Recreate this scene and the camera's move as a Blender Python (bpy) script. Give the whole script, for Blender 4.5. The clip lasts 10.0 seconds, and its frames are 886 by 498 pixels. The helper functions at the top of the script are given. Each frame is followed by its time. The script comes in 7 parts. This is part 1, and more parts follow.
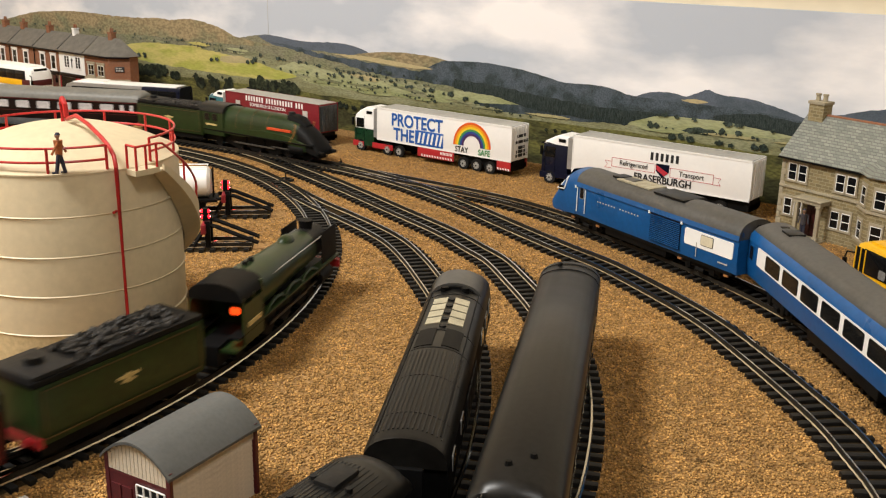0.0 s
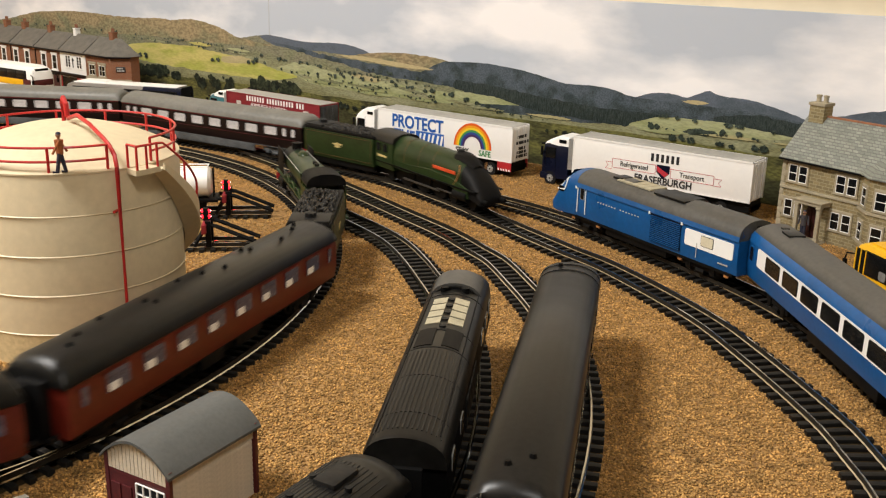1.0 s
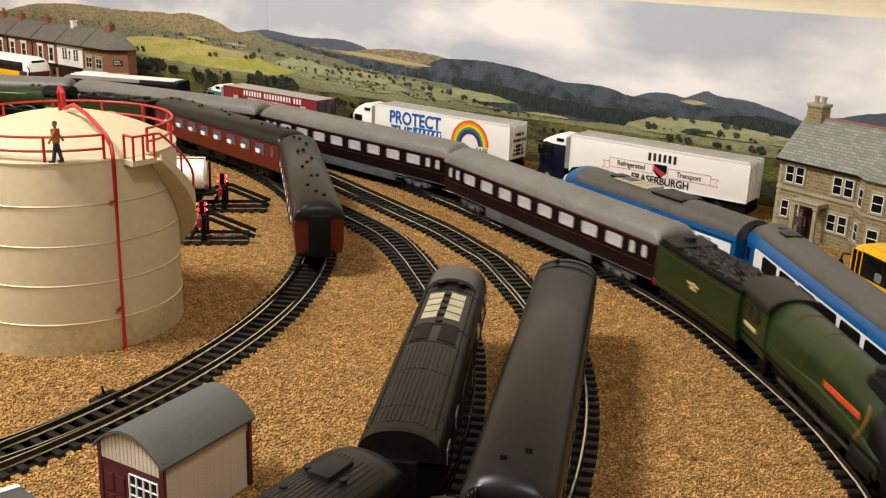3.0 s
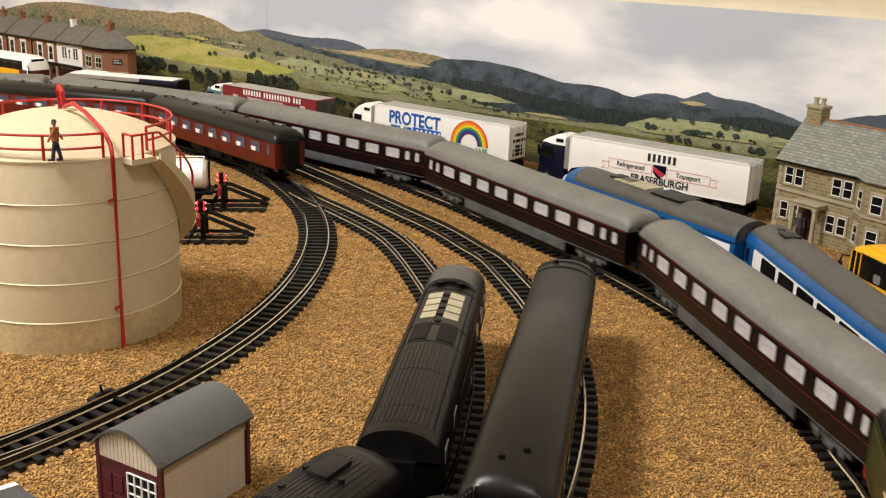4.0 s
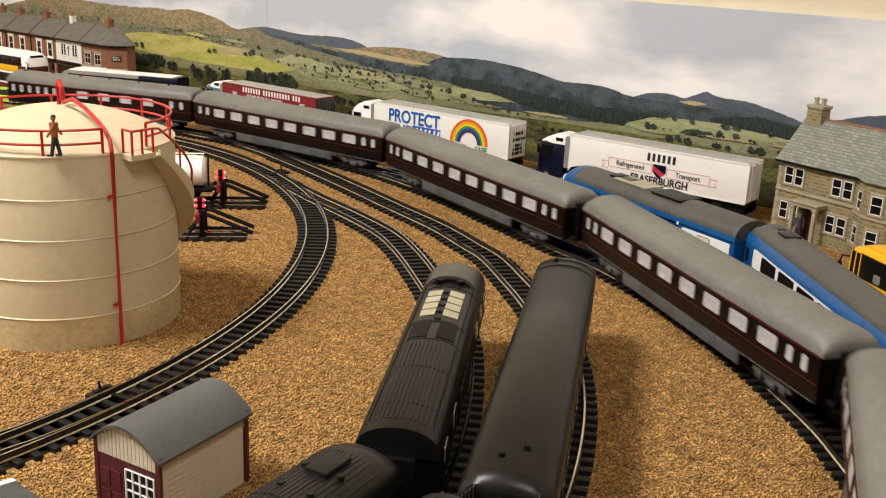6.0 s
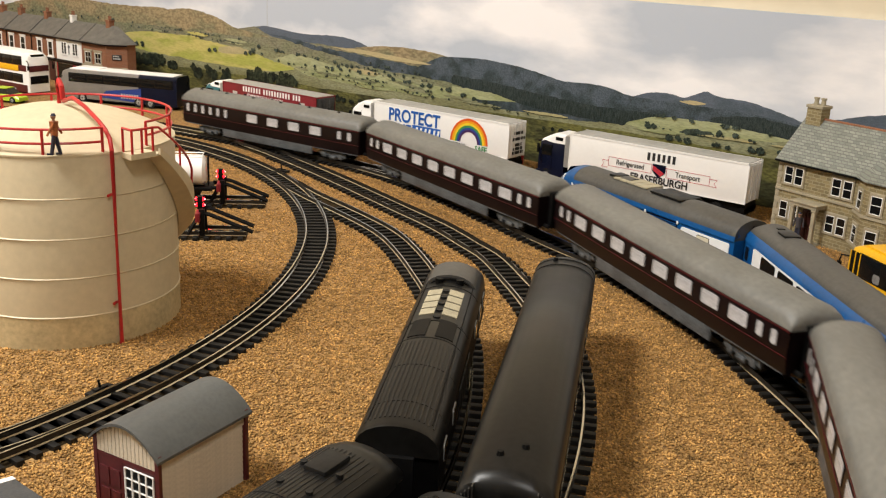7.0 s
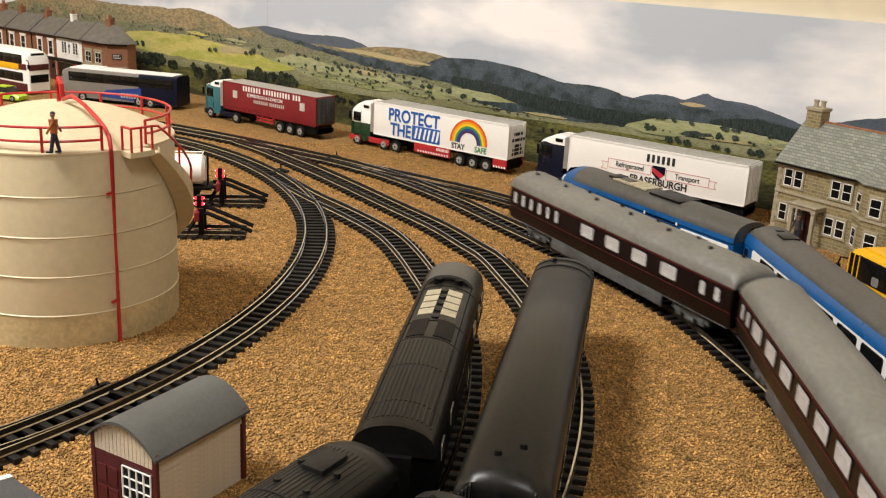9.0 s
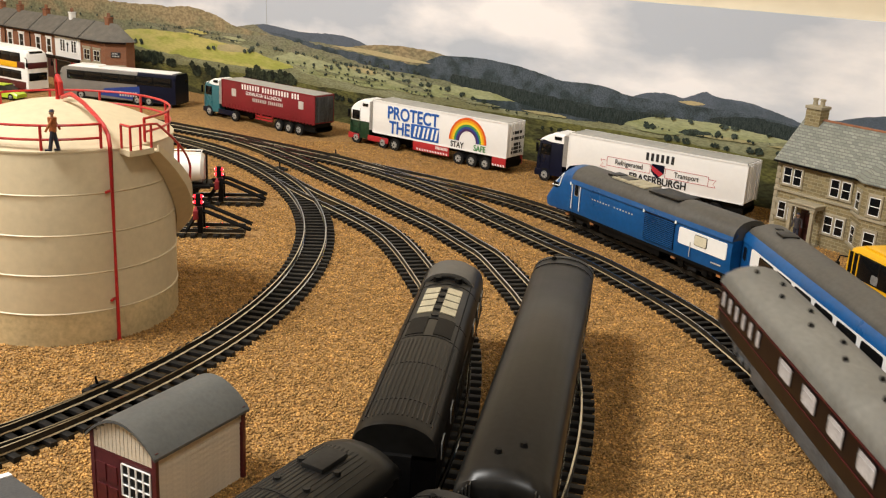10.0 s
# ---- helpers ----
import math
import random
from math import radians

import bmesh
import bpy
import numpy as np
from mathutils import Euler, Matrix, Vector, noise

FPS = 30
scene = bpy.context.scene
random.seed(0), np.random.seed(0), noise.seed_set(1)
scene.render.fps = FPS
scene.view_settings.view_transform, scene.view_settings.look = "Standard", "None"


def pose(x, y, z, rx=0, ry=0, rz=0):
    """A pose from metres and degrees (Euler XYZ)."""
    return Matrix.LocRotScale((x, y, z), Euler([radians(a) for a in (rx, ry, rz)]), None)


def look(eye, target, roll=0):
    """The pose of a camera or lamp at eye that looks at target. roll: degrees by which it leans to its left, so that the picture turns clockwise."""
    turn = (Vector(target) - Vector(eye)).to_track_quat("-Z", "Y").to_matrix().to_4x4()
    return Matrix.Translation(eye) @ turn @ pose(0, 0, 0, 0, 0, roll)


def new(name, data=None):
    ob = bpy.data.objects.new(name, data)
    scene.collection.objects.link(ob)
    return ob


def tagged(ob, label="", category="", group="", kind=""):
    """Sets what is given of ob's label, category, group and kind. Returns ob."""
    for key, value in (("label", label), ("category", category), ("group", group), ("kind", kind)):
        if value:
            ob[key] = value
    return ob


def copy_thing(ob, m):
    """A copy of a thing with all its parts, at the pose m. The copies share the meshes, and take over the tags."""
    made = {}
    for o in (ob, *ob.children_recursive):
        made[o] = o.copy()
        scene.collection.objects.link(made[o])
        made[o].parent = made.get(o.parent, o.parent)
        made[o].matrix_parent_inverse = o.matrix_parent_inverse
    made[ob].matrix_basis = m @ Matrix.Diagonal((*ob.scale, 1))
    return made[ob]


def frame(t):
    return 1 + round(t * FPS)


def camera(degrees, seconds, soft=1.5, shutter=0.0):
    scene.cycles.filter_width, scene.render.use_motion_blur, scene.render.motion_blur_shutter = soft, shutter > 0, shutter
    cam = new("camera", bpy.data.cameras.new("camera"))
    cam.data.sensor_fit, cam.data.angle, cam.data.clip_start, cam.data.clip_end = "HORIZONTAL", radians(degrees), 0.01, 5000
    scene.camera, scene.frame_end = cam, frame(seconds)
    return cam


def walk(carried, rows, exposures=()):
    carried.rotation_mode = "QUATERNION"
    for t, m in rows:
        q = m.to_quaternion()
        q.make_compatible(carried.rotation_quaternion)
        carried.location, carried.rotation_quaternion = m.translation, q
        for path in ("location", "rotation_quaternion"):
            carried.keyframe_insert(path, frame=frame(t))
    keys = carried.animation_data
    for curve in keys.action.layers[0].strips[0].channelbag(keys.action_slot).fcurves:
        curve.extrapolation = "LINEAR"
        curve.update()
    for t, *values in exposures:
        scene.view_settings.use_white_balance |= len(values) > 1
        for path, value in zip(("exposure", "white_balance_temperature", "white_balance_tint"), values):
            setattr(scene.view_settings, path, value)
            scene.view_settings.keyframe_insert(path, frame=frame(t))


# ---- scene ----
# OO-gauge model railway on a table; one unit is a metre, the models are true to their own small size.
cam = camera(48.40, 10.0, soft=1.2, shutter=0.5)
walk(cam, [
    (0, look((0.4827, -0.0255, 0.2250), (-0.1030, 0.7298, -0.0693), 1.23)),
    (0.5, look((0.4830, -0.0254, 0.2249), (-0.1033, 0.7293, -0.0694), 1.24)),
    (1, look((0.4832, -0.0257, 0.2247), (-0.1032, 0.7294, -0.0687), 1.35)),
    (1.5, look((0.4829, -0.0255, 0.2244), (-0.1030, 0.7305, -0.0672), 1.46)),
    (2, look((0.4829, -0.0255, 0.2240), (-0.1027, 0.7309, -0.0675), 1.61)),
    (2.5, look((0.4820, -0.0258, 0.2227), (-0.1015, 0.7317, -0.0701), 1.93)),
    (4, look((0.4820, -0.0257, 0.2216), (-0.0995, 0.7331, -0.0718), 2.38)),
    (4.5, look((0.4818, -0.0260, 0.2215), (-0.0994, 0.7335, -0.0708), 2.49)),
    (5, look((0.4812, -0.0256, 0.2212), (-0.0996, 0.7341, -0.0712), 2.57)),
    (5.5, look((0.4806, -0.0255, 0.2206), (-0.0994, 0.7345, -0.0728), 2.66)),
    (7, look((0.4814, -0.0257, 0.2203), (-0.0986, 0.7339, -0.0740), 2.77)),
    (7.5, look((0.4809, -0.0257, 0.2203), (-0.0984, 0.7344, -0.0740), 2.88)),
    (8, look((0.4811, -0.0258, 0.2199), (-0.0982, 0.7345, -0.0739), 2.96)),
    (8.5, look((0.4813, -0.0258, 0.2198), (-0.0981, 0.7345, -0.0738), 3.01)),
    (9, look((0.4817, -0.0256, 0.2196), (-0.0981, 0.7346, -0.0733), 3.07)),
    (9.5, look((0.4813, -0.0257, 0.2196), (-0.0977, 0.7352, -0.0734), 3.12)),
    (10, look((0.4810, -0.0256, 0.2193), (-0.0973, 0.7353, -0.0750), 3.11)),
])

# ---- light ----
world = bpy.data.worlds.new("room_dark")
world.use_nodes = True
world.node_tree.nodes["Background"].inputs[0].default_value = (0.9, 0.87, 0.82, 1)
world.node_tree.nodes["Background"].inputs[1].default_value = 0.01
scene.world = world
scene.view_settings.exposure = -0.07


def overhead_lamp(name, x, y, z, size, watts, colour):
    d = bpy.data.lights.new(name, "AREA")
    d.shape, d.size, d.energy, d.color = "DISK", size, watts, colour
    ob = new(name, d)
    ob.matrix_basis = pose(x, y, z)
    return ob


overhead_lamp("lamp_key", -0.42, -0.40, 1.36, 0.50, 45.5, (1.0, 0.972, 0.925))
# unseen fill added on the right to lighten the key lamp's shadows
overhead_lamp("fill_lamp", 1.05, -0.45, 1.36, 0.34, 12.5, (1.0, 0.972, 0.925))


# ---- materials ----
def mat(name, colour, rough=0.5, metal=0.0, vary=0.12, scale=60.0, bump=0.0, bump_scale=400.0, second=None, spec=0.5, glow=0.0, island=0.0):
    """A painted or cast surface: broad stains and fine grain in the colour, grain in the gloss, fine relief."""
    m = bpy.data.materials.new(name)
    m.use_nodes = True
    nt = m.node_tree
    b = nt.nodes["Principled BSDF"]
    co = nt.nodes.new("ShaderNodeTexCoord")
    n1 = nt.nodes.new("ShaderNodeTexNoise")
    n1.inputs["Scale"].default_value, n1.inputs["Detail"].default_value = scale, 5
    n2 = nt.nodes.new("ShaderNodeTexNoise")
    n2.inputs["Scale"].default_value, n2.inputs["Detail"].default_value = scale * 9, 3
    for n in (n1, n2):
        nt.links.new(co.outputs["Object"], n.inputs["Vector"])
    ad = nt.nodes.new("ShaderNodeMath")
    ad.operation = "MULTIPLY_ADD"
    ad.inputs[1].default_value = 0.5
    nt.links.new(n2.outputs[0], ad.inputs[0])
    hf = nt.nodes.new("ShaderNodeMath")
    hf.operation = "MULTIPLY"
    hf.inputs[1].default_value = 0.5
    nt.links.new(n1.outputs[0], hf.inputs[0])
    nt.links.new(hf.outputs[0], ad.inputs[2])
    r = nt.nodes.new("ShaderNodeValToRGB")
    lo = second or tuple(max(0, c * (1 - vary * 2.2)) for c in colour)
    hi = colour if second else tuple(min(1, c * (1 + vary)) for c in colour)
    r.color_ramp.elements[0].position, r.color_ramp.elements[1].position = 0.33, 0.67
    r.color_ramp.elements[0].color, r.color_ramp.elements[1].color = (*lo, 1), (*hi, 1)
    nt.links.new(ad.outputs[0], r.inputs[0])
    out = r.outputs[0]
    if island:
        g = nt.nodes.new("ShaderNodeNewGeometry")
        h = nt.nodes.new("ShaderNodeHueSaturation")
        mr = nt.nodes.new("ShaderNodeMapRange")
        mr.inputs[3].default_value, mr.inputs[4].default_value = 1 - island, 1 + island
        nt.links.new(g.outputs["Random Per Island"], mr.inputs[0])
        nt.links.new(mr.outputs[0], h.inputs["Value"])
        nt.links.new(out, h.inputs["Color"])
        out = h.outputs[0]
    nt.links.new(out, b.inputs["Base Color"])
    rr = nt.nodes.new("ShaderNodeMapRange")
    rr.inputs[3].default_value, rr.inputs[4].default_value = max(0, rough - 0.1), min(1, rough + 0.12)
    nt.links.new(n1.outputs[0], rr.inputs[0])
    nt.links.new(rr.outputs[0], b.inputs["Roughness"])
    b.inputs["Metallic"].default_value = metal
    b.inputs["Specular IOR Level"].default_value = spec
    if bump:
        nb = nt.nodes.new("ShaderNodeTexNoise")
        nb.inputs["Scale"].default_value = bump_scale
        nt.links.new(co.outputs["Object"], nb.inputs["Vector"])
        bp = nt.nodes.new("ShaderNodeBump")
        bp.inputs["Strength"].default_value, bp.inputs["Distance"].default_value = bump, 0.001
        nt.links.new(nb.outputs[0], bp.inputs["Height"])
        nt.links.new(bp.outputs[0], b.inputs["Normal"])
    if glow:
        b.inputs["Emission Color"].default_value = (*colour, 1)
        b.inputs["Emission Strength"].default_value = glow
    return m


def pieces_mat(name, cols, scale, rough=0.85, bump=0.6, grain=900.0):
    """Loose grains: cells of mixed colours with relief."""
    m = bpy.data.materials.new(name)
    m.use_nodes = True
    nt = m.node_tree
    b = nt.nodes["Principled BSDF"]
    co = nt.nodes.new("ShaderNodeTexCoord")
    v = nt.nodes.new("ShaderNodeTexVoronoi")
    v.inputs["Scale"].default_value = scale
    nt.links.new(co.outputs["Object"], v.inputs["Vector"])
    r = nt.nodes.new("ShaderNodeValToRGB")
    r.color_ramp.elements[0].color, r.color_ramp.elements[1].color = (*cols[0], 1), (*cols[-1], 1)
    for i, c in enumerate(cols[1:-1], 1):
        e = r.color_ramp.elements.new(i / (len(cols) - 1))
        e.color = (*c, 1)
    nt.links.new(v.outputs["Color"], r.inputs[0])
    n = nt.nodes.new("ShaderNodeTexNoise")
    n.inputs["Scale"].default_value = 9
    nt.links.new(co.outputs["Object"], n.inputs["Vector"])
    mx = nt.nodes.new("ShaderNodeMix")
    mx.data_type, mx.blend_type = "RGBA", "MULTIPLY"
    mx.inputs[0].default_value = 0.35
    nt.links.new(r.outputs[0], mx.inputs[6])
    nt.links.new(n.outputs[0], mx.inputs[7])
    nt.links.new(mx.outputs[2], b.inputs["Base Color"])
    b.inputs["Roughness"].default_value = rough
    bp = nt.nodes.new("ShaderNodeBump")
    bp.invert = True
    bp.inputs["Strength"].default_value, bp.inputs["Distance"].default_value = bump, 0.0012
    nt.links.new(v.outputs["Distance"], bp.inputs["Height"])
    nt.links.new(bp.outputs[0], b.inputs["Normal"])
    return m


M = {}
M["cork"] = pieces_mat("cork_granules", [(0.11, 0.054, 0.016), (0.27, 0.14, 0.040), (0.40, 0.22, 0.066), (0.54, 0.33, 0.125)], 700)
M["granule"] = mat("cork_granule", (0.50, 0.285, 0.092), 0.85, vary=0.35, scale=120, island=0.45, spec=0.25)
M["sleeper"] = mat("sleeper_plastic", (0.0095, 0.0085, 0.0075), 0.55, vary=0.25, scale=300, spec=0.28)
# dirty cork tone, darkened to hold the shade between the sleepers
M["underlay"] = mat("shaded_dirty_underlay", (0.045, 0.030, 0.014), 0.9, vary=0.4, scale=260, spec=0.08)
M["rail"] = mat("nickel_rail", (0.66, 0.63, 0.56), 0.12, 1.0, vary=0.2, scale=200)
M["railside"] = mat("rail_side_brown", (0.032, 0.026, 0.019), 0.55, 0.2, vary=0.3, scale=300, spec=0.3)
M["wall"] = mat("cream_wall_paint", (0.74, 0.66, 0.50), 0.7, vary=0.04, scale=4, bump=0.15, bump_scale=250)
M["ceil"] = mat("ceiling_paint", (0.80, 0.75, 0.64), 0.8, vary=0.04, scale=4)
M["floor"] = mat("room_floor", (0.22, 0.16, 0.11), 0.6, vary=0.2, scale=6)
M["tank"] = mat("cream_tank_paint", (0.59, 0.50, 0.335), 0.5, vary=0.05, scale=25, bump=0.05, bump_scale=500)
M["tankbase"] = mat("tank_weathered", (0.56, 0.45, 0.255), 0.6, vary=0.15, scale=40)
M["red"] = mat("red_rail_paint", (0.50, 0.020, 0.020), 0.35, vary=0.12, scale=90)
M["black"] = mat("black_plastic", (0.0042, 0.0040, 0.0040), 0.55, vary=0.3, scale=90, spec=0.14)
M["soot"] = mat("sooty_grey", (0.014, 0.0135, 0.013), 0.5, vary=0.3, scale=60, bump=0.1, spec=0.22)
M["darkroof"] = mat("dark_grey_roof", (0.0100, 0.0096, 0.0088), 0.36, vary=0.25, scale=35, spec=0.26)
M["midgrey"] = mat("grey_roof", (0.075, 0.072, 0.066), 0.5, vary=0.15, scale=35)
M["lightgrey"] = mat("light_grey_roof", (0.165, 0.163, 0.148), 0.5, vary=0.14, scale=35)
M["chassis"] = mat("grey_underframe", (0.085, 0.092, 0.098), 0.45, vary=0.3, scale=80, spec=0.4)
M["green"] = mat("brunswick_green", (0.016, 0.033, 0.0085), 0.33, vary=0.22, scale=40, spec=0.35)
M["maroon"] = mat("crimson_maroon", (0.115, 0.013, 0.007), 0.33, vary=0.15, scale=40, spec=0.35)
M["umber"] = mat("dark_claret", (0.0085, 0.0042, 0.0045), 0.32, vary=0.2, scale=40, spec=0.22)
M["claret"] = mat("claret_line", (0.075, 0.008, 0.011), 0.4, vary=0.1, spec=0.3)
M["blue"] = mat("nanking_blue", (0.006, 0.080, 0.255), 0.30, vary=0.1, scale=30, spec=0.4)
M["navy"] = mat("navy_blue", (0.004, 0.006, 0.020), 0.3, vary=0.15, scale=40, spec=0.2)
M["white"] = mat("white_paint", (0.86, 0.85, 0.83), 0.4, vary=0.015, scale=30)
M["cream"] = mat("cream_panel", (0.68, 0.62, 0.46), 0.45, vary=0.08, scale=60)
M["glass"] = mat("dark_glass", (0.008, 0.008, 0.008), 0.10, vary=0.1, spec=0.3)
M["lit"] = mat("window_blind", (0.52, 0.51, 0.52), 0.3, vary=0.22, scale=150)
M["blindblue"] = mat("window_interior", (0.13, 0.13, 0.20), 0.25, vary=0.7, scale=130, second=(0.02, 0.02, 0.035))
M["orange"] = mat("orange_red", (0.62, 0.075, 0.02), 0.4, vary=0.1)
M["brass"] = mat("crest_gold", (0.62, 0.48, 0.20), 0.45, vary=0.2, scale=300)
M["coal"] = mat("coal", (0.026, 0.023, 0.020), 0.45, vary=0.5, scale=300, bump=0.8, bump_scale=700, island=0.6, spec=0.3)
M["fire"] = mat("firebox_glow", (1.0, 0.10, 0.012), 0.6, vary=0.2, scale=300, glow=1.3)
M["redlamp"] = mat("red_lamp_glow", (1.0, 0.01, 0.02), 0.4, vary=0.0, glow=5.0)
M["hotlamp"] = mat("lamp_core_glow", (1.0, 0.55, 0.55), 0.4, vary=0.0, glow=6.0)
M["curtain"] = mat("red_curtain_side", (0.20, 0.009, 0.016), 0.5, vary=0.12, scale=50)
M["steel"] = mat("grey_steel", (0.42, 0.42, 0.41), 0.4, 0.5, vary=0.15, scale=90)
M["boxroof"] = mat("trailer_roof", (0.40, 0.39, 0.36), 0.5, vary=0.12, scale=30)
M["tyre"] = mat("tyre_rubber", (0.012, 0.0115, 0.011), 0.75, vary=0.2, scale=150, spec=0.2)
M["teal"] = mat("teal_cab", (0.02, 0.13, 0.16), 0.3, vary=0.1, scale=50)
M["cabgreen"] = mat("cab_green", (0.008, 0.045, 0.018), 0.3, vary=0.4, scale=400)
M["skirt"] = mat("red_skirt", (0.42, 0.02, 0.025), 0.4, vary=0.1, scale=60)
M["print_blue"] = mat("print_blue", (0.01, 0.10, 0.42), 0.5, vary=0.05)
M["print_black"] = mat("print_black", (0.02, 0.02, 0.022), 0.5, vary=0.1)
M["print_red"] = mat("print_red", (0.52, 0.03, 0.05), 0.5, vary=0.1)
M["print_grey"] = mat("print_grey", (0.55, 0.52, 0.48), 0.5, vary=0.1)
M["yellow"] = mat("bus_yellow", (0.85, 0.46, 0.01), 0.3, vary=0.06, scale=40)
M["lime"] = mat("car_lime", (0.45, 0.62, 0.04), 0.3, vary=0.06, scale=50)
M["silver"] = mat("coach_silver", (0.22, 0.205, 0.19), 0.35, 0.3, vary=0.08, scale=60)
M["coachblue"] = mat("coach_blue", (0.02, 0.05, 0.24), 0.3, vary=0.1, scale=60)
M["ashlar"] = mat("dressed_stone", (0.36, 0.315, 0.22), 0.8, vary=0.12, scale=120, bump=0.1)
M["roofgrey"] = mat("terrace_roof", (0.13, 0.12, 0.105), 0.7, vary=0.2, scale=120)
M["door"] = mat("door_maroon", (0.055, 0.012, 0.012), 0.4, vary=0.2, scale=90)
M["shedroof"] = mat("shed_roof_grey", (0.085, 0.088, 0.085), 0.6, vary=0.1, scale=60, bump=0.05)
M["plank"] = mat("shed_board_cream", (0.58, 0.51, 0.40), 0.55, vary=0.08, scale=90)
M["wine"] = mat("shed_wine_trim", (0.085, 0.010, 0.012), 0.4, vary=0.15, scale=90)
M["figure"] = mat("figure_paint", (0.10, 0.09, 0.10), 0.7, vary=0.5, scale=260, second=(0.02, 0.02, 0.025))
M["hiviz"] = mat("figure_orange", (0.55, 0.22, 0.03), 0.7, vary=0.4, scale=260, second=(0.05, 0.05, 0.07))
M["rim"] = mat("wheel_rim_grey", (0.42, 0.42, 0.40), 0.35, 0.3, vary=0.1, scale=300)
M["rodsteel"] = mat("oily_rod_steel", (0.10, 0.095, 0.085), 0.4, 0.6, vary=0.2, scale=200)
M["lining"] = mat("faded_orange_lining", (0.075, 0.045, 0.012), 0.45, vary=0.3, scale=200)
M["noseline"] = mat("cream_orange_lining", (0.42, 0.20, 0.06), 0.45, vary=0.2, scale=200)
M["skin"] = mat("figure_skin", (0.36, 0.20, 0.13), 0.6, vary=0.2, scale=300)
M["denim"] = mat("figure_denim", (0.028, 0.030, 0.055), 0.7, vary=0.3, scale=300)
M["vest"] = mat("figure_vest", (0.42, 0.13, 0.035), 0.65, vary=0.3, scale=300)
M["tarmac"] = mat("platform_tarmac", (0.060, 0.060, 0.060), 0.8, vary=0.15, scale=120, bump=0.2)
M["panelcream"] = mat("roof_panel_cream", (0.40, 0.36, 0.25), 0.55, vary=0.15, scale=120)


# ---- mesh tools ----
def part(name, bm, material, parent=None, label="", sharp=35):
    me = bpy.data.meshes.new(name)
    bmesh.ops.recalc_face_normals(bm, faces=bm.faces[:])
    bm.to_mesh(me)
    bm.free()
    me.materials.append(M[material])
    me.shade_smooth()
    me.set_sharp_from_angle(angle=radians(sharp))
    ob = new(name, me)
    if parent:
        ob.parent = parent
    if label:
        ob["label"] = label
    return ob


def thing(name, label, category, group="", kind="", m=None):
    ob = tagged(new(name), label, category, group, kind)
    if m is not None:
        ob.matrix_basis = m
    return ob


def again(ob, m, parent=None):
    """The same piece once more, on the same mesh."""
    c = ob.copy()
    scene.collection.objects.link(c)
    c.parent = parent or ob.parent
    c.matrix_basis = m
    return c


def box(bm, x0, x1, y0, y1, z0, z1, bevel=0.0):
    vs = [bm.verts.new((x, y, z)) for x in (x0, x1) for y in (y0, y1) for z in (z0, z1)]
    fs = [bm.faces.new([vs[i] for i in q]) for q in ((0, 1, 3, 2), (4, 6, 7, 5), (0, 4, 5, 1), (2, 3, 7, 6), (0, 2, 6, 4), (1, 5, 7, 3))]
    if bevel:
        es = list({e for f in fs for e in f.edges})
        bmesh.ops.bevel(bm, geom=es, offset=bevel, segments=2, affect="EDGES", profile=0.6)
    return bm


def loft(bm, sections, cap=True):
    rings = [[bm.verts.new(p) for p in s] for s in sections]
    n = len(rings[0])
    for a, b in zip(rings, rings[1:]):
        for i in range(n):
            bm.faces.new((a[i], a[(i + 1) % n], b[(i + 1) % n], b[i]))
    if cap:
        bm.faces.new(rings[0])
        bm.faces.new(rings[-1][::-1])
    return bm


def prism(bm, prof, x0, x1):
    """A profile of (y, z) drawn along x."""
    return loft(bm, [[(x, y, z) for y, z in prof] for x in (x0, x1)])


def rod(bm, a, b, r, n=8, r2=None):
    a, b = Vector(a), Vector(b)
    q = (b - a).to_track_quat("Z", "Y").to_matrix()
    ring = lambda c, rr: [c + q @ Vector((rr * math.cos(2 * math.pi * i / n), rr * math.sin(2 * math.pi * i / n), 0)) for i in range(n)]
    return loft(bm, [ring(a, r), ring(b, r if r2 is None else r2)])


def tube(bm, pts, r, n=6):
    pts = [Vector(p) for p in pts]
    secs = []
    for i, p in enumerate(pts):
        d = (pts[min(i + 1, len(pts) - 1)] - pts[max(i - 1, 0)]).normalized()
        u = d.cross(Vector((0, 0, 1)))
        u = u.normalized() if u.length > 1e-3 else Vector((1, 0, 0))
        v = d.cross(u)
        secs.append([p + u * r * math.cos(2 * math.pi * k / n) + v * r * math.sin(2 * math.pi * k / n) for k in range(n)])
    return loft(bm, secs)


def plate(bm, x0, x1, y0, y1, z0, z1, r):
    """An upright plate with rounded corners, its face in x and z."""
    ring = []
    for cx, cz, a0 in ((x1 - r, z1 - r, 0), (x0 + r, z1 - r, 90), (x0 + r, z0 + r, 180), (x1 - r, z0 + r, 270)):
        ring += [(cx + r * math.cos(radians(a0 + 30 * k)), cz + r * math.sin(radians(a0 + 30 * k))) for k in range(4)]
    return loft(bm, [[(x, y, z) for x, z in ring] for y in (y0, y1)])


def B():
    return bmesh.new()


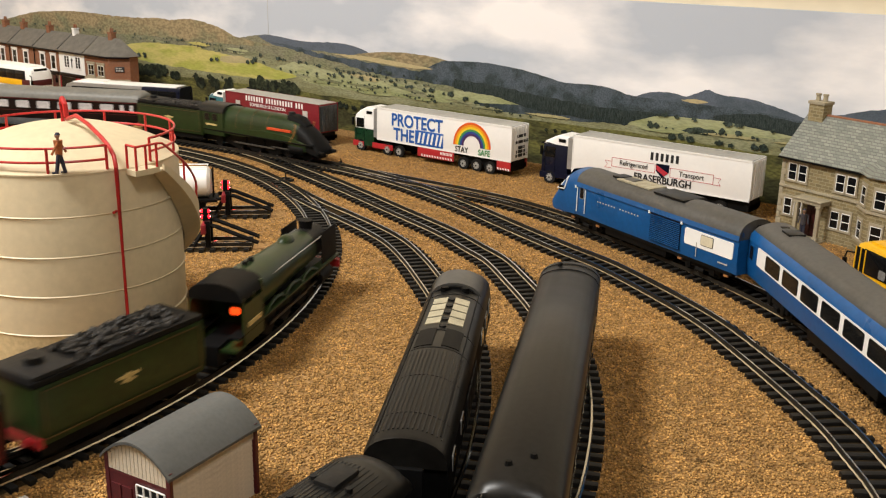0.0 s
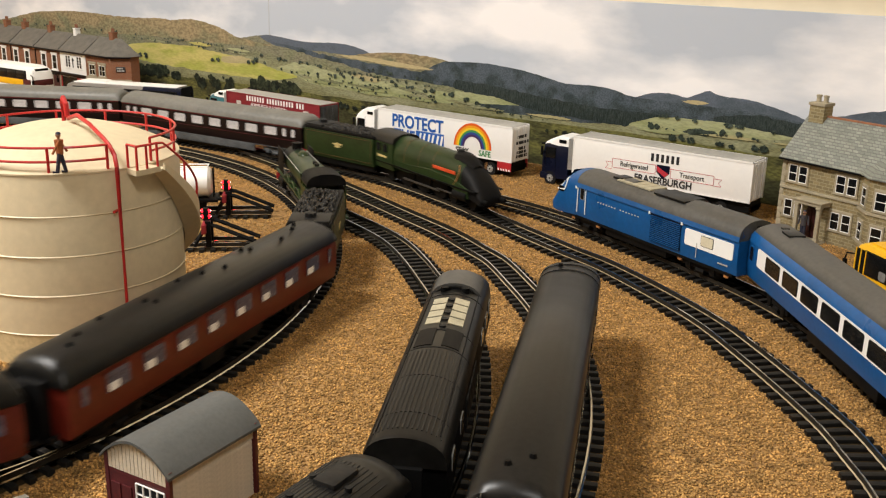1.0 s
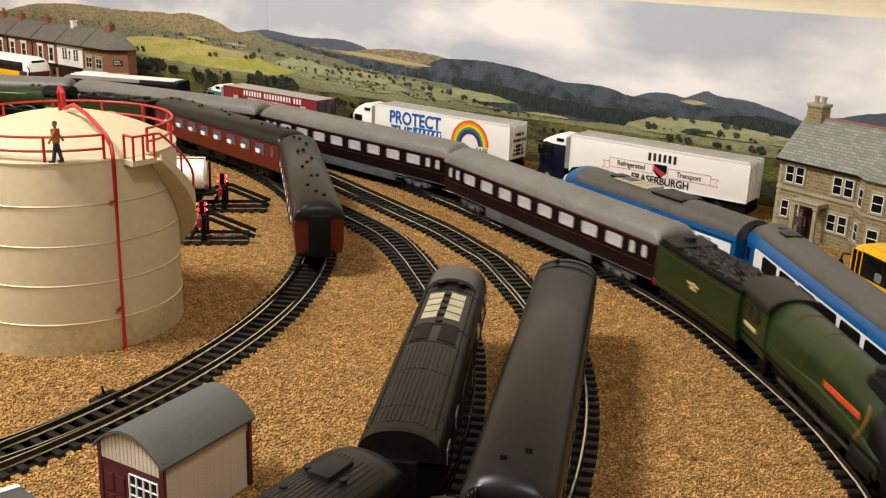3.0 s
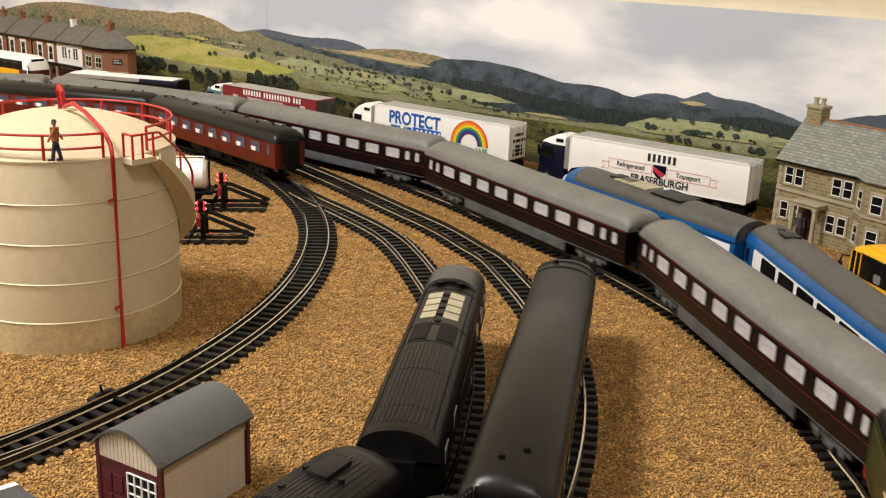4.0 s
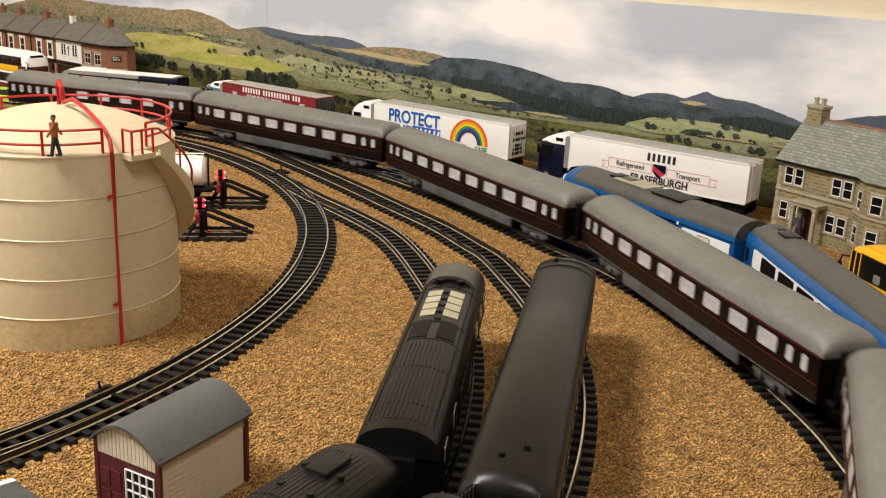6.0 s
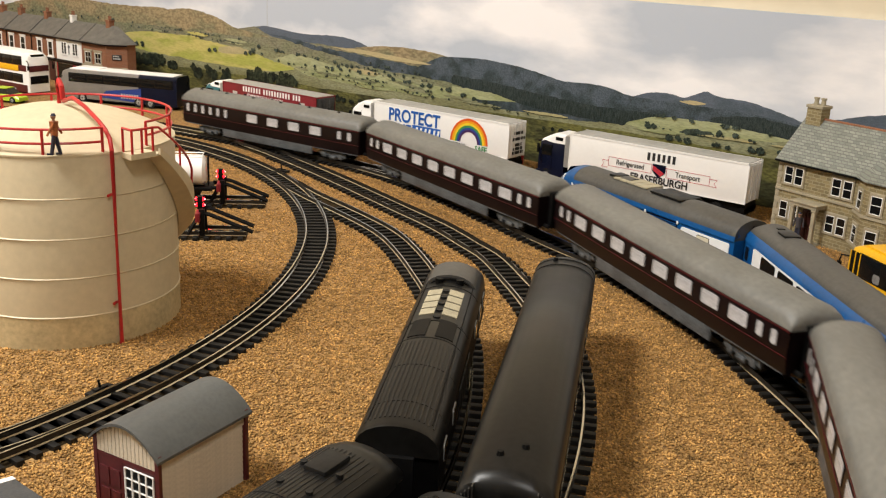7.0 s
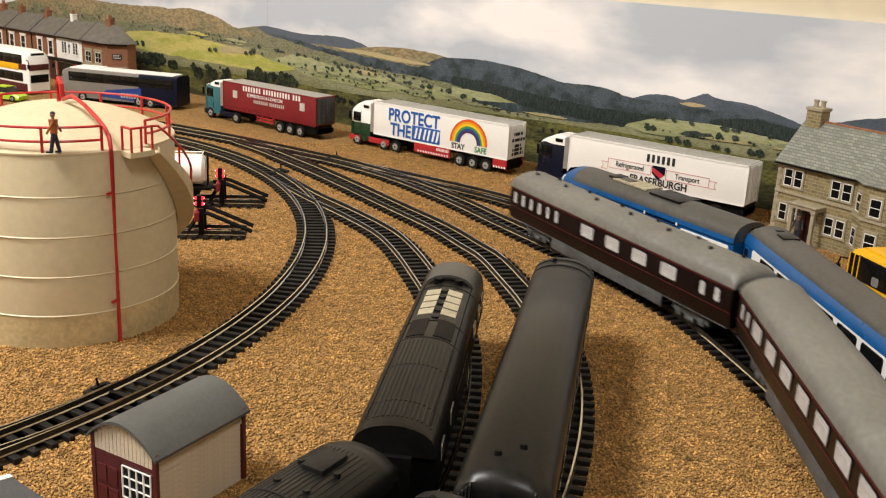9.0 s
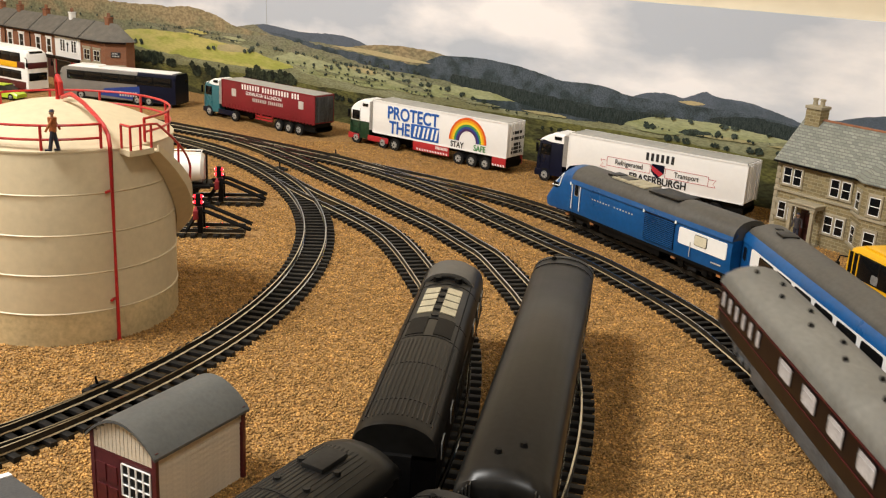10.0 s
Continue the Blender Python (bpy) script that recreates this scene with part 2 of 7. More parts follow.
def lettering(words, size, material, parent, m, name="lettering", squash=1.0, lean=0.0, bold=0.0):
    """Raised printed letters in the built-in font, facing local -y after m."""
    cu = bpy.data.curves.new(name, "FONT")
    cu.body, cu.size, cu.extrude, cu.align_x, cu.shear = words, size, 0.00012, "CENTER", lean
    cu.offset = bold
    tmp = new("tmp", cu)
    me = bpy.data.meshes.new_from_object(tmp)
    bpy.data.objects.remove(tmp)
    me.materials.clear()
    me.materials.append(M[material])
    ob = new(name, me)
    ob.parent = parent
    ob.matrix_basis = m @ pose(0, 0, 0, 90) @ Matrix.Diagonal((squash, 1, 1, 1))
    return ob


# ---- track lines ----
def smooth_line(pts, n=14):
    p = [Vector((*q, 0)) for q in pts]
    p = [2 * p[0] - p[1], *p, 2 * p[-1] - p[-2]]
    out = []
    for i in range(1, len(p) - 2):
        a, b, c, d = p[i - 1:i + 3]
        for k in range(n):
            u = k / n
            out.append(0.5 * (2 * b + (c - a) * u + (2 * a - 5 * b + 4 * c - d) * u * u + (3 * b - a - 3 * c + d) * u ** 3))
    return out + [p[-2]]


class Line:
    def __init__(self, pts):
        self.p = smooth_line(pts)
        self.s = [0.0]
        for a, b in zip(self.p, self.p[1:]):
            self.s.append(self.s[-1] + (b - a).length)

    def at(self, s):
        i = int(np.clip(np.searchsorted(self.s, s) - 1, 0, len(self.p) - 2))
        return self.p[i].lerp(self.p[i + 1], (s - self.s[i]) / (self.s[i + 1] - self.s[i]))

    def near(self, q):
        return min((a - q).length for a in self.p)


LOOP_C, LOOP_R = (-0.3794, 0.1542), 0.4815


def arc(r, a0, a1, n):
    return [(LOOP_C[0] + r * math.cos(radians(a0 + (a1 - a0) * i / n)), LOOP_C[1] + r * math.sin(radians(a0 + (a1 - a0) * i / n))) for i in range(n + 1)]


RAIL = 0.006
start_main = arc(0.530, 200, 96, 10)
MAIN = Line([(start_main[0][0] + 0.342 * k, start_main[0][1] - 0.94 * k) for k in (2.4, 1.2, 0.5, 0.2, 0.08)] + start_main + [(-0.335, 0.691), (-0.26, 0.6945), (-0.20, 0.696), (-0.124, 0.6875), (-0.034, 0.662), (0.037, 0.634), (0.11, 0.606), (0.163, 0.587), (0.248, 0.541), (0.299, 0.502), (0.361, 0.446), (0.388, 0.415), (0.410, 0.386), (0.437, 0.335), (0.455, 0.27), (0.464, 0.19), (0.466, 0.08), (0.466, -0.1), (0.466, -0.4), (0.466, -1.0), (0.466, -2.3)])
MAIN_S0 = MAIN.s[14 * 5]
loop_arc = arc(LOOP_R, -10, 200, 21)
LOOP = Line([(loop_arc[0][0] - 0.174 * k, loop_arc[0][1] - 0.985 * k) for k in (1.9, 1.2, 0.5, 0.2, 0.08)] + loop_arc + [(loop_arc[-1][0] + 0.342 * k, loop_arc[-1][1] - 0.94 * k) for k in (0.08, 0.2, 0.5, 1.2, 2.2)])
LOCAL_S0 = LOOP.s[14 * 8] - 1.929
BRANCH = Line([(-0.22, 0.6095), (-0.1865, 0.5965), (-0.15, 0.583), (-0.1195, 0.5725), (-0.075, 0.56), (-0.028, 0.545), (0.0065, 0.53), (0.0455, 0.505), (0.0855, 0.475), (0.112, 0.454), (0.143, 0.426), (0.181, 0.385), (0.232, 0.310), (0.268, 0.235), (0.287, 0.16), (0.294, 0.06), (0.294, -0.5)])
SIDING = Line([(-0.40, 0.6895), (-0.35, 0.686), (-0.30, 0.678), (-0.246, 0.664), (-0.189, 0.648), (-0.12, 0.626), (-0.049, 0.602), (0.0, 0.586), (0.028, 0.575), (0.061, 0.559), (0.09, 0.545), (0.129, 0.5155), (0.17, 0.482), (0.214, 0.439), (0.26, 0.373), (0.296, 0.30), (0.322, 0.222), (0.336, 0.14), (0.34, 0.02), (0.34, -0.5)])
OUTER = Line([(-0.20, 0.6965), (-0.15, 0.697), (-0.102, 0.699), (-0.052, 0.700), (-0.002, 0.697), (0.048, 0.687), (0.099, 0.671), (0.149, 0.652), (0.199, 0.632), (0.250, 0.609), (0.290, 0.585), (0.325, 0.558), (0.381, 0.499), (0.43, 0.43), (0.468, 0.355), (0.50, 0.25), (0.52, 0.05), (0.52, -0.5)])
SPUR = Line([(0.0935, 0.245), (0.0985, 0.200), (0.0975, 0.155), (0.081, 0.07), (0.057, 0.0), (0.02, -0.08), (-0.04, -0.2)])
STOP_A = Line([(-0.078, 0.4585), (-0.11, 0.4265), (-0.17, 0.362), (-0.27, 0.255)])
STOP_B = Line([(-0.138, 0.5315), (-0.18, 0.4895), (-0.24, 0.428), (-0.34, 0.32)])


def rail_mesh(line, off, s0, s1):
    bm, secs = B(), []
    n = max(2, int((s1 - s0) / 0.012))
    for i in range(n + 1):
        s = s0 + (s1 - s0) * i / n
        p, q = line.at(s - 0.001), line.at(s + 0.001)
        d = (q - p).normalized()
        u = Vector((-d.y, d.x, 0))
        c = (p + q) / 2 + u * off
        prof = [(-0.0010, 0.0026), (0.0010, 0.0026), (0.0004, 0.0032), (0.0004, 0.0048), (0.00045, 0.0050), (0.00045, RAIL), (-0.00045, RAIL), (-0.00045, 0.0050), (-0.0004, 0.0048), (-0.0004, 0.0032)]
        secs.append([c + u * a + Vector((0, 0, z)) for a, z in prof])
    return loft(bm, secs)


sleeper_mesh = None


def track(label, line, s0, s1, avoid=(), pitch=0.0084, skip_near=0.021):
    global sleeper_mesh
    t = thing("railway_track", label, "track", "tracks on the layout")
    for off in (-0.00825, 0.00825):
        r = part("rail", rail_mesh(line, off, s0, s1), "rail", t, "bare nickel silver rail")
        # dark brown on the upright faces, bright nickel on top
        r.data.materials.append(M["railside"])
        for f in r.data.polygons:
            if abs(f.normal.z) < 0.5:
                f.material_index = 1
    if sleeper_mesh is None:
        o = part("sleeper", box(B(), -0.0018, 0.0018, -0.0150, 0.0150, 0.0, 0.0027, 0.0003), "sleeper")
        sleeper_mesh = o.data
        bpy.data.objects.remove(o)
    bm, secs = B(), []
    n = max(2, int((s1 - s0) / 0.02))
    for i in range(n + 1):
        q = s0 + (s1 - s0) * i / n
        a, b = line.at(q - 0.001), line.at(q + 0.001)
        d = (b - a).normalized()
        u = Vector((-d.y, d.x, 0))
        c = (a + b) / 2
        secs.append([c + u * k + Vector((0, 0, z)) for k, z in ((-0.0118, 0.0), (0.0118, 0.0), (0.0112, 0.0005), (-0.0112, 0.0005))])
    part("underlay", loft(bm, secs), "underlay", t, "dirty cork bed darkened for the shade between the sleepers")
    s = s0 + pitch / 2
    while s < s1:
        p, q = line.at(s - 0.001), line.at(s + 0.001)
        c = (p + q) / 2
        if not any(a.near(c) < skip_near for a in avoid):
            d = q - p
            o = new("sleeper", sleeper_mesh)
            o.parent = t
            o.matrix_basis = Matrix.Translation(c) @ pose(0, 0, 0, 0, 0, math.degrees(math.atan2(d.y, d.x)))
        s += pitch
    return t


# ---- setting ----
def structure(name, bm, material, label):
    return tagged(part(name, bm, material), label, name.split("_")[0], kind="structure")


WALL_Y = 0.872
structure("ground", box(B(), -1.29, 0.72, -2.45, WALL_Y - 0.001, -0.02, 0.0), "cork", "layout baseboard covered in tan cork granules")
structure("wall_back", box(B(), -1.40, 2.20, WALL_Y + 0.006, WALL_Y + 0.12, -0.9, 1.40), "wall", "cream painted wall behind the layout")
structure("wall_left", box(B(), -1.42, -1.30, -2.6, WALL_Y + 0.1, -0.9, 1.40), "wall", "cream painted side wall of the room")
structure("wall_right", box(B(), 2.20, 2.32, -2.6, WALL_Y + 0.1, -0.9, 1.40), "wall", "cream painted side wall of the room")
structure("wall_front", box(B(), -1.42, 2.32, -2.72, -2.6, -0.9, 1.40), "wall", "cream painted wall behind the viewer")
structure("ceiling", box(B(), -1.42, 2.32, -2.72, WALL_Y + 0.12, 1.40, 1.50), "ceil", "plain pale ceiling of the room")
structure("floor", box(B(), -1.42, 2.32, -2.72, WALL_Y + 0.12, -1.0, -0.9), "floor", "dark floor of the room below the layout")


# ---- rolling stock: x ahead, z up from the rail top ----
def roof_profile(w, z0, top, n=12, sag=0.0):
    """An arched roof section from eave to eave, closed below."""
    pts = []
    for i in range(n + 1):
        a = math.pi * i / n
        pts.append((-w * math.cos(a), z0 + (top - z0) * math.sin(a) ** 0.75))
    return pts + [(w * 0.98, z0 - 0.0004 - sag), (-w * 0.98, z0 - 0.0004 - sag)]


def domed_roof(L, w, z0, top, dome=0.006):
    bm, secs = B(), []
    for x, k in ((-L / 2, 0.45), (-L / 2 + dome * 0.25, 0.75), (-L / 2 + dome, 1), (L / 2 - dome, 1), (L / 2 - dome * 0.25, 0.75), (L / 2, 0.45)):
        secs.append([(x, y, z) for y, z in roof_profile(w, z0, z0 + (top - z0) * k)])
    return loft(bm, secs)


def body_profile(w, z0, z1, tuck=0.0012):
    return [(-w + tuck, z0), (-w, z0 + 0.008), (-w, z1 - 0.006), (-w + 0.0006, z1), (w - 0.0006, z1), (w, z1 - 0.006), (w, z0 + 0.008), (w - tuck, z0)]


def wheelset(parent, xs, material="black", r=0.0062):
    for x in xs:
        bm = B()
        for y in (-0.0072, 0.0072):
            rod(bm, (0, y - 0.0012, r), (0, y + 0.0012, r), r, 18)
        rod(bm, (0, -0.008, r), (0, 0.008, r), 0.0012, 8)
        o = part("wheel", bm, material, parent)
        o.location = (x, 0, 0)


def bogie(parent, x, material, half=0.017):
    bm = B()
    for y in (-0.0115, 0.0115):
        box(bm, -half, half, y - 0.001, y + 0.001, 0.0045, 0.0085, 0.0006)
        for k in (-1, 1):
            box(bm, k * half * 0.62 - 0.0026, k * half * 0.62 + 0.0026, y - 0.0018, y + 0.0018, 0.0028, 0.0080, 0.0005)
        rod(bm, (-0.004, y, 0.0035), (0.004, y, 0.0035), 0.0022, 8)
    box(bm, -half * 0.8, half * 0.8, -0.010, 0.010, 0.0055, 0.0105)
    o = part("bogie", bm, material, parent)
    o.location = (x, 0, 0)
    wheelset(o, (-half * 0.62, half * 0.62))
    return o


pane_cache = {}


def pane(parent, name, w, h, frame_mat, pane_mat, m, bar=False):
    """A coach window: a raised rounded frame and its pane."""
    key = (name, w, h, frame_mat, pane_mat, bar)
    if key not in pane_cache:
        bm = B()
        plate(bm, -w / 2 - 0.0006, w / 2 + 0.0006, -0.00025, 0.0003, -h / 2 - 0.0006, h / 2 + 0.0006, 0.0015)
        f = part(name, bm, frame_mat)
        bm = B()
        plate(bm, -w / 2, w / 2, -0.00045, -0.0001, -h / 2, h / 2, 0.0011)
        if bar:
            box(bm, -w / 2, w / 2, -0.0006, -0.0001, h * 0.22, h * 0.27)
        g = part("glass", bm, pane_mat)
        pane_cache[key] = (f.data, g.data)
        for o in (f, g):
            bpy.data.objects.remove(o)
    f = new(name, pane_cache[key][0])
    f.parent, f.matrix_basis = parent, m
    g = new("glass", pane_cache[key][1])
    g.parent = f
    return f


def side(y, x, z):
    return pose(x, y, z, 0, 0, 0 if y < 0 else 180)


def passenger_coach(label, group, L, body, roof, frame_mat, pane_mat, windows, under, line_mat=None, w=0.0168, vents=(), z1=0.0360, top=0.0480, zwin=0.0285, low_mat=None):
    c = thing("railway_coach", label, "coach", group)
    part("body", prism(B(), body_profile(w, 0.0115, z1), -L / 2 + 0.003, L / 2 - 0.003), body, c)
    part("roof", domed_roof(L - 0.004, w + 0.0004, z1, top), roof, c, "ribbed roof")
    # a white patch low on one side of each large window
    if pane_mat == "blindblue":
        for x, ww, hh, pm in windows:
            if ww > 0.01:
                for y in (-w - 0.0006, w + 0.0006):
                    k = 1 if y < 0 else -1
                    part("window_patch", plate(B(), x - k * 0.0032 - 0.0036, x - k * 0.0032 + 0.0036, y - 0.0002, y + 0.0002, zwin - hh * 0.46, zwin - hh * 0.05, 0.0009), "white", c, "white patch low in the window")
    if line_mat:
        for y in (-w - 0.0002, w + 0.0002):
            bm = B()
            box(bm, -L / 2 + 0.003, L / 2 - 0.003, y - 0.0002, y + 0.0002, z1 - 0.0014, z1 - 0.0006)
            box(bm, -L / 2 + 0.003, L / 2 - 0.003, y - 0.0002, y + 0.0002, zwin - 0.0077, zwin - 0.0073)
            part("lining", bm, line_mat, c)
    for x, ww, hh, pm in windows:
        for y in (-w - 0.0001, w + 0.0001):
            pane(c, "window", ww, hh, frame_mat, pm or pane_mat, side(y, x, zwin), bar=ww > 0.009)
    for x in (-L / 2, L / 2):
        k = 1 if x > 0 else -1
        bm = B()
        box(bm, x - 0.0025, x + 0.0025, -0.0075, 0.0075, 0.0105, 0.0385, 0.0008)
        part("gangway", bm, "black", c, "black corridor bellows")
        for y in (-0.0095, 0.0095):
            part("buffer", rod(B(), (x - k * 0.002, y, 0.0125), (x + k * 0.0035, y, 0.0125), 0.0016, 10), "black", c)
        bogie(c, x - k * L * 0.155, under)
    bm = B()
    box(bm, -L * 0.16, L * 0.16, -0.012, 0.012, 0.0045, 0.0115, 0.001)
    box(bm, -L * 0.10, -L * 0.02, -0.0155, 0.0155, 0.0040, 0.0105, 0.001)
    box(bm, L * 0.03, L * 0.12, -0.0155, 0.0155, 0.0050, 0.0110, 0.001)
    box(bm, -L / 2 + 0.006, L / 2 - 0.006, -0.0155, 0.0155, 0.0105, 0.0122)
    part("underframe", bm, under, c)
    if line_mat:
        for y in (-1, 1):
            bm = B()
            box(bm, -L * 0.25, L * 0.25, y * 0.0150 - 0.0006, y * 0.0150 + 0.0006, 0.0032, 0.0117, 0.0003)
            part("side_skirt", bm, under, c, "grey skirt between the bogies")
    for x, y in vents:
        bm = B()
        rod(bm, (0, 0, -0.001), (0, 0, 0.0016), 0.0017, 8, 0.0011)
        v = part("roof_vent", bm, "black", c)
        v.location = (x, y, z1 + (top - z1) * math.sin(math.acos(max(-1, min(1, -y / w)))) ** 0.75)
    return c


def pullman_windows(L, n, plus):
    xs = [(-L / 2 + 0.045 + i * (L - 0.09) / (n - 1), 0.0165, 0.0085, None) for i in range(n)]
    ends = [(-L / 2 + 0.014, 0.0045, 0.008, None), (-L / 2 + 0.026, 0.005, 0.008, None), (L / 2 - 0.014, 0.0045, 0.008, None), (L / 2 - 0.026, 0.005, 0.008, None)]
    return xs + (ends if plus else ends[::2])


# ---- the express: streamlined engine, tender and claret saloons ----
def tender(label, group, L=0.098):
    t = thing("tender", label, "tender", group)
    w = 0.0160
    part("tank", prism(B(), body_profile(w, 0.0105, 0.0375), -L / 2, L / 2), "green", t)
    bm = B()
    box(bm, -L / 2 - 0.0006, L / 2 + 0.0006, -w + 0.001, w - 0.001, 0.0372, 0.0405, 0.001)
    part("coping", bm, "black", t)
    bm = B()
    rnd = random.Random(5)
    for i in range(240):
        x, y = rnd.uniform(-L * 0.22, L * 0.42), rnd.uniform(-w + 0.0035, w - 0.0035)
        r = rnd.uniform(0.0012, 0.0026)
        z = 0.0402 + 0.0018 * (1 - (y / w) ** 2)
        bmesh.ops.create_icosphere(bm, subdivisions=1, radius=r, matrix=Matrix.Translation((x, y, z)) @ pose(0, 0, 0, rnd.uniform(0, 90), rnd.uniform(0, 90)) @ Matrix.Diagonal((1, 0.8, 0.7, 1)))
    part("coal_load", bm, "coal", t, "heaped black coal")
    bm = B()
    box(bm, -L / 2, -L * 0.26, -w + 0.002, w - 0.002, 0.040, 0.0425, 0.001)
    rod(bm, (-L * 0.38, 0, 0.042), (-L * 0.38, 0, 0.0455), 0.004, 12)
    part("rear_deck", bm, "soot", t)
    for y in (-w - 0.0002, w + 0.0002):
        bm = B()
        for a in range(4):
            z0, z1, x0, x1 = ((0.0355, 0.0361, -L / 2 + 0.003, L / 2 - 0.003), (0.0135, 0.0141, -L / 2 + 0.003, L / 2 - 0.003), (0.0135, 0.0361, -L / 2 + 0.003, -L / 2 + 0.0036), (0.0135, 0.0361, L / 2 - 0.0036, L / 2 - 0.003))[a]
            box(bm, x0, x1, y - 0.0001, y + 0.0001, z0, z1)
        part("lining", bm, "lining", t)
        bm = B()
        rod(bm, (0, y - 0.0002, 0.0255), (0, y + 0.0002, 0.0255), 0.0026, 14)
        box(bm, -0.0065, 0.0065, y - 0.0002, y + 0.0002, 0.0257, 0.0272, 0.0001)
        box(bm, -0.004, 0.004, y - 0.0002, y + 0.0002, 0.0235, 0.0245, 0.0001)
        part("crest", bm, "brass", t, "gilt lion and wheel crest")
    bm = B()
    for y in (-0.0115, 0.0115):
        box(bm, -L / 2 + 0.002, L / 2 - 0.002, y - 0.001, y + 0.001, 0.0042, 0.0108, 0.0006)
    part("frame", bm, "black", t)
    wheelset(t, [-L * 0.36, -L * 0.12, L * 0.12, L * 0.36], r=0.0065)
    bm = B()
    for x in (-L / 2,):
        for y in (-0.0095, 0.0095):
            rod(bm, (x + 0.001, y, 0.0125), (x - 0.005, y, 0.0125), 0.0018, 10)
        box(bm, x - 0.0008, x + 0.001, -w, w, 0.010, 0.0145)
    part("buffer_beam", bm, "skirt", t)
    return t


def engine_gear(e, x0, x1, big, r_big=0.0125, lead=()):
    """Frames, driving wheels with rods, and leading wheels."""
    bm = B()
    box(bm, x0, x1, -0.0062, 0.0062, 0.004, 0.015)
    for y in (-0.0125, 0.0125):
        box(bm, x0 + 0.006, x1 - 0.002, y - 0.0035, y + 0.0035, 0.0175, 0.0188, 0.0004)
    part("frame", bm, "black", e)
    for x in big:
        bm = B()
        for y in (-0.0078, 0.0078):
            rod(bm, (0, y - 0.0012, r_big), (0, y + 0.0012, r_big), r_big, 24)
        o = part("driving_wheel", bm, "black", e)
        o.location = (x, 0, 0)
    for y in (-0.0108, 0.0108):
        bm = B()
        box(bm, min(big) - 0.003, max(big) + 0.003, y - 0.0007, y + 0.0007, 0.0068, 0.0086, 0.0004)
        box(bm, max(big), x1 - 0.018, y * 1.12 - 0.0006, y * 1.12 + 0.0006, 0.0092, 0.0106, 0.0004)
        part("coupling_rod", bm, "rodsteel", e)
        bm = B()
        rod(bm, (x1 - 0.034, y * 1.1, 0.0115), (x1 - 0.014, y * 1.1, 0.0115), 0.0048, 14)
        part("cylinder", bm, "black", e)
    wheelset(e, lead, r=0.006)


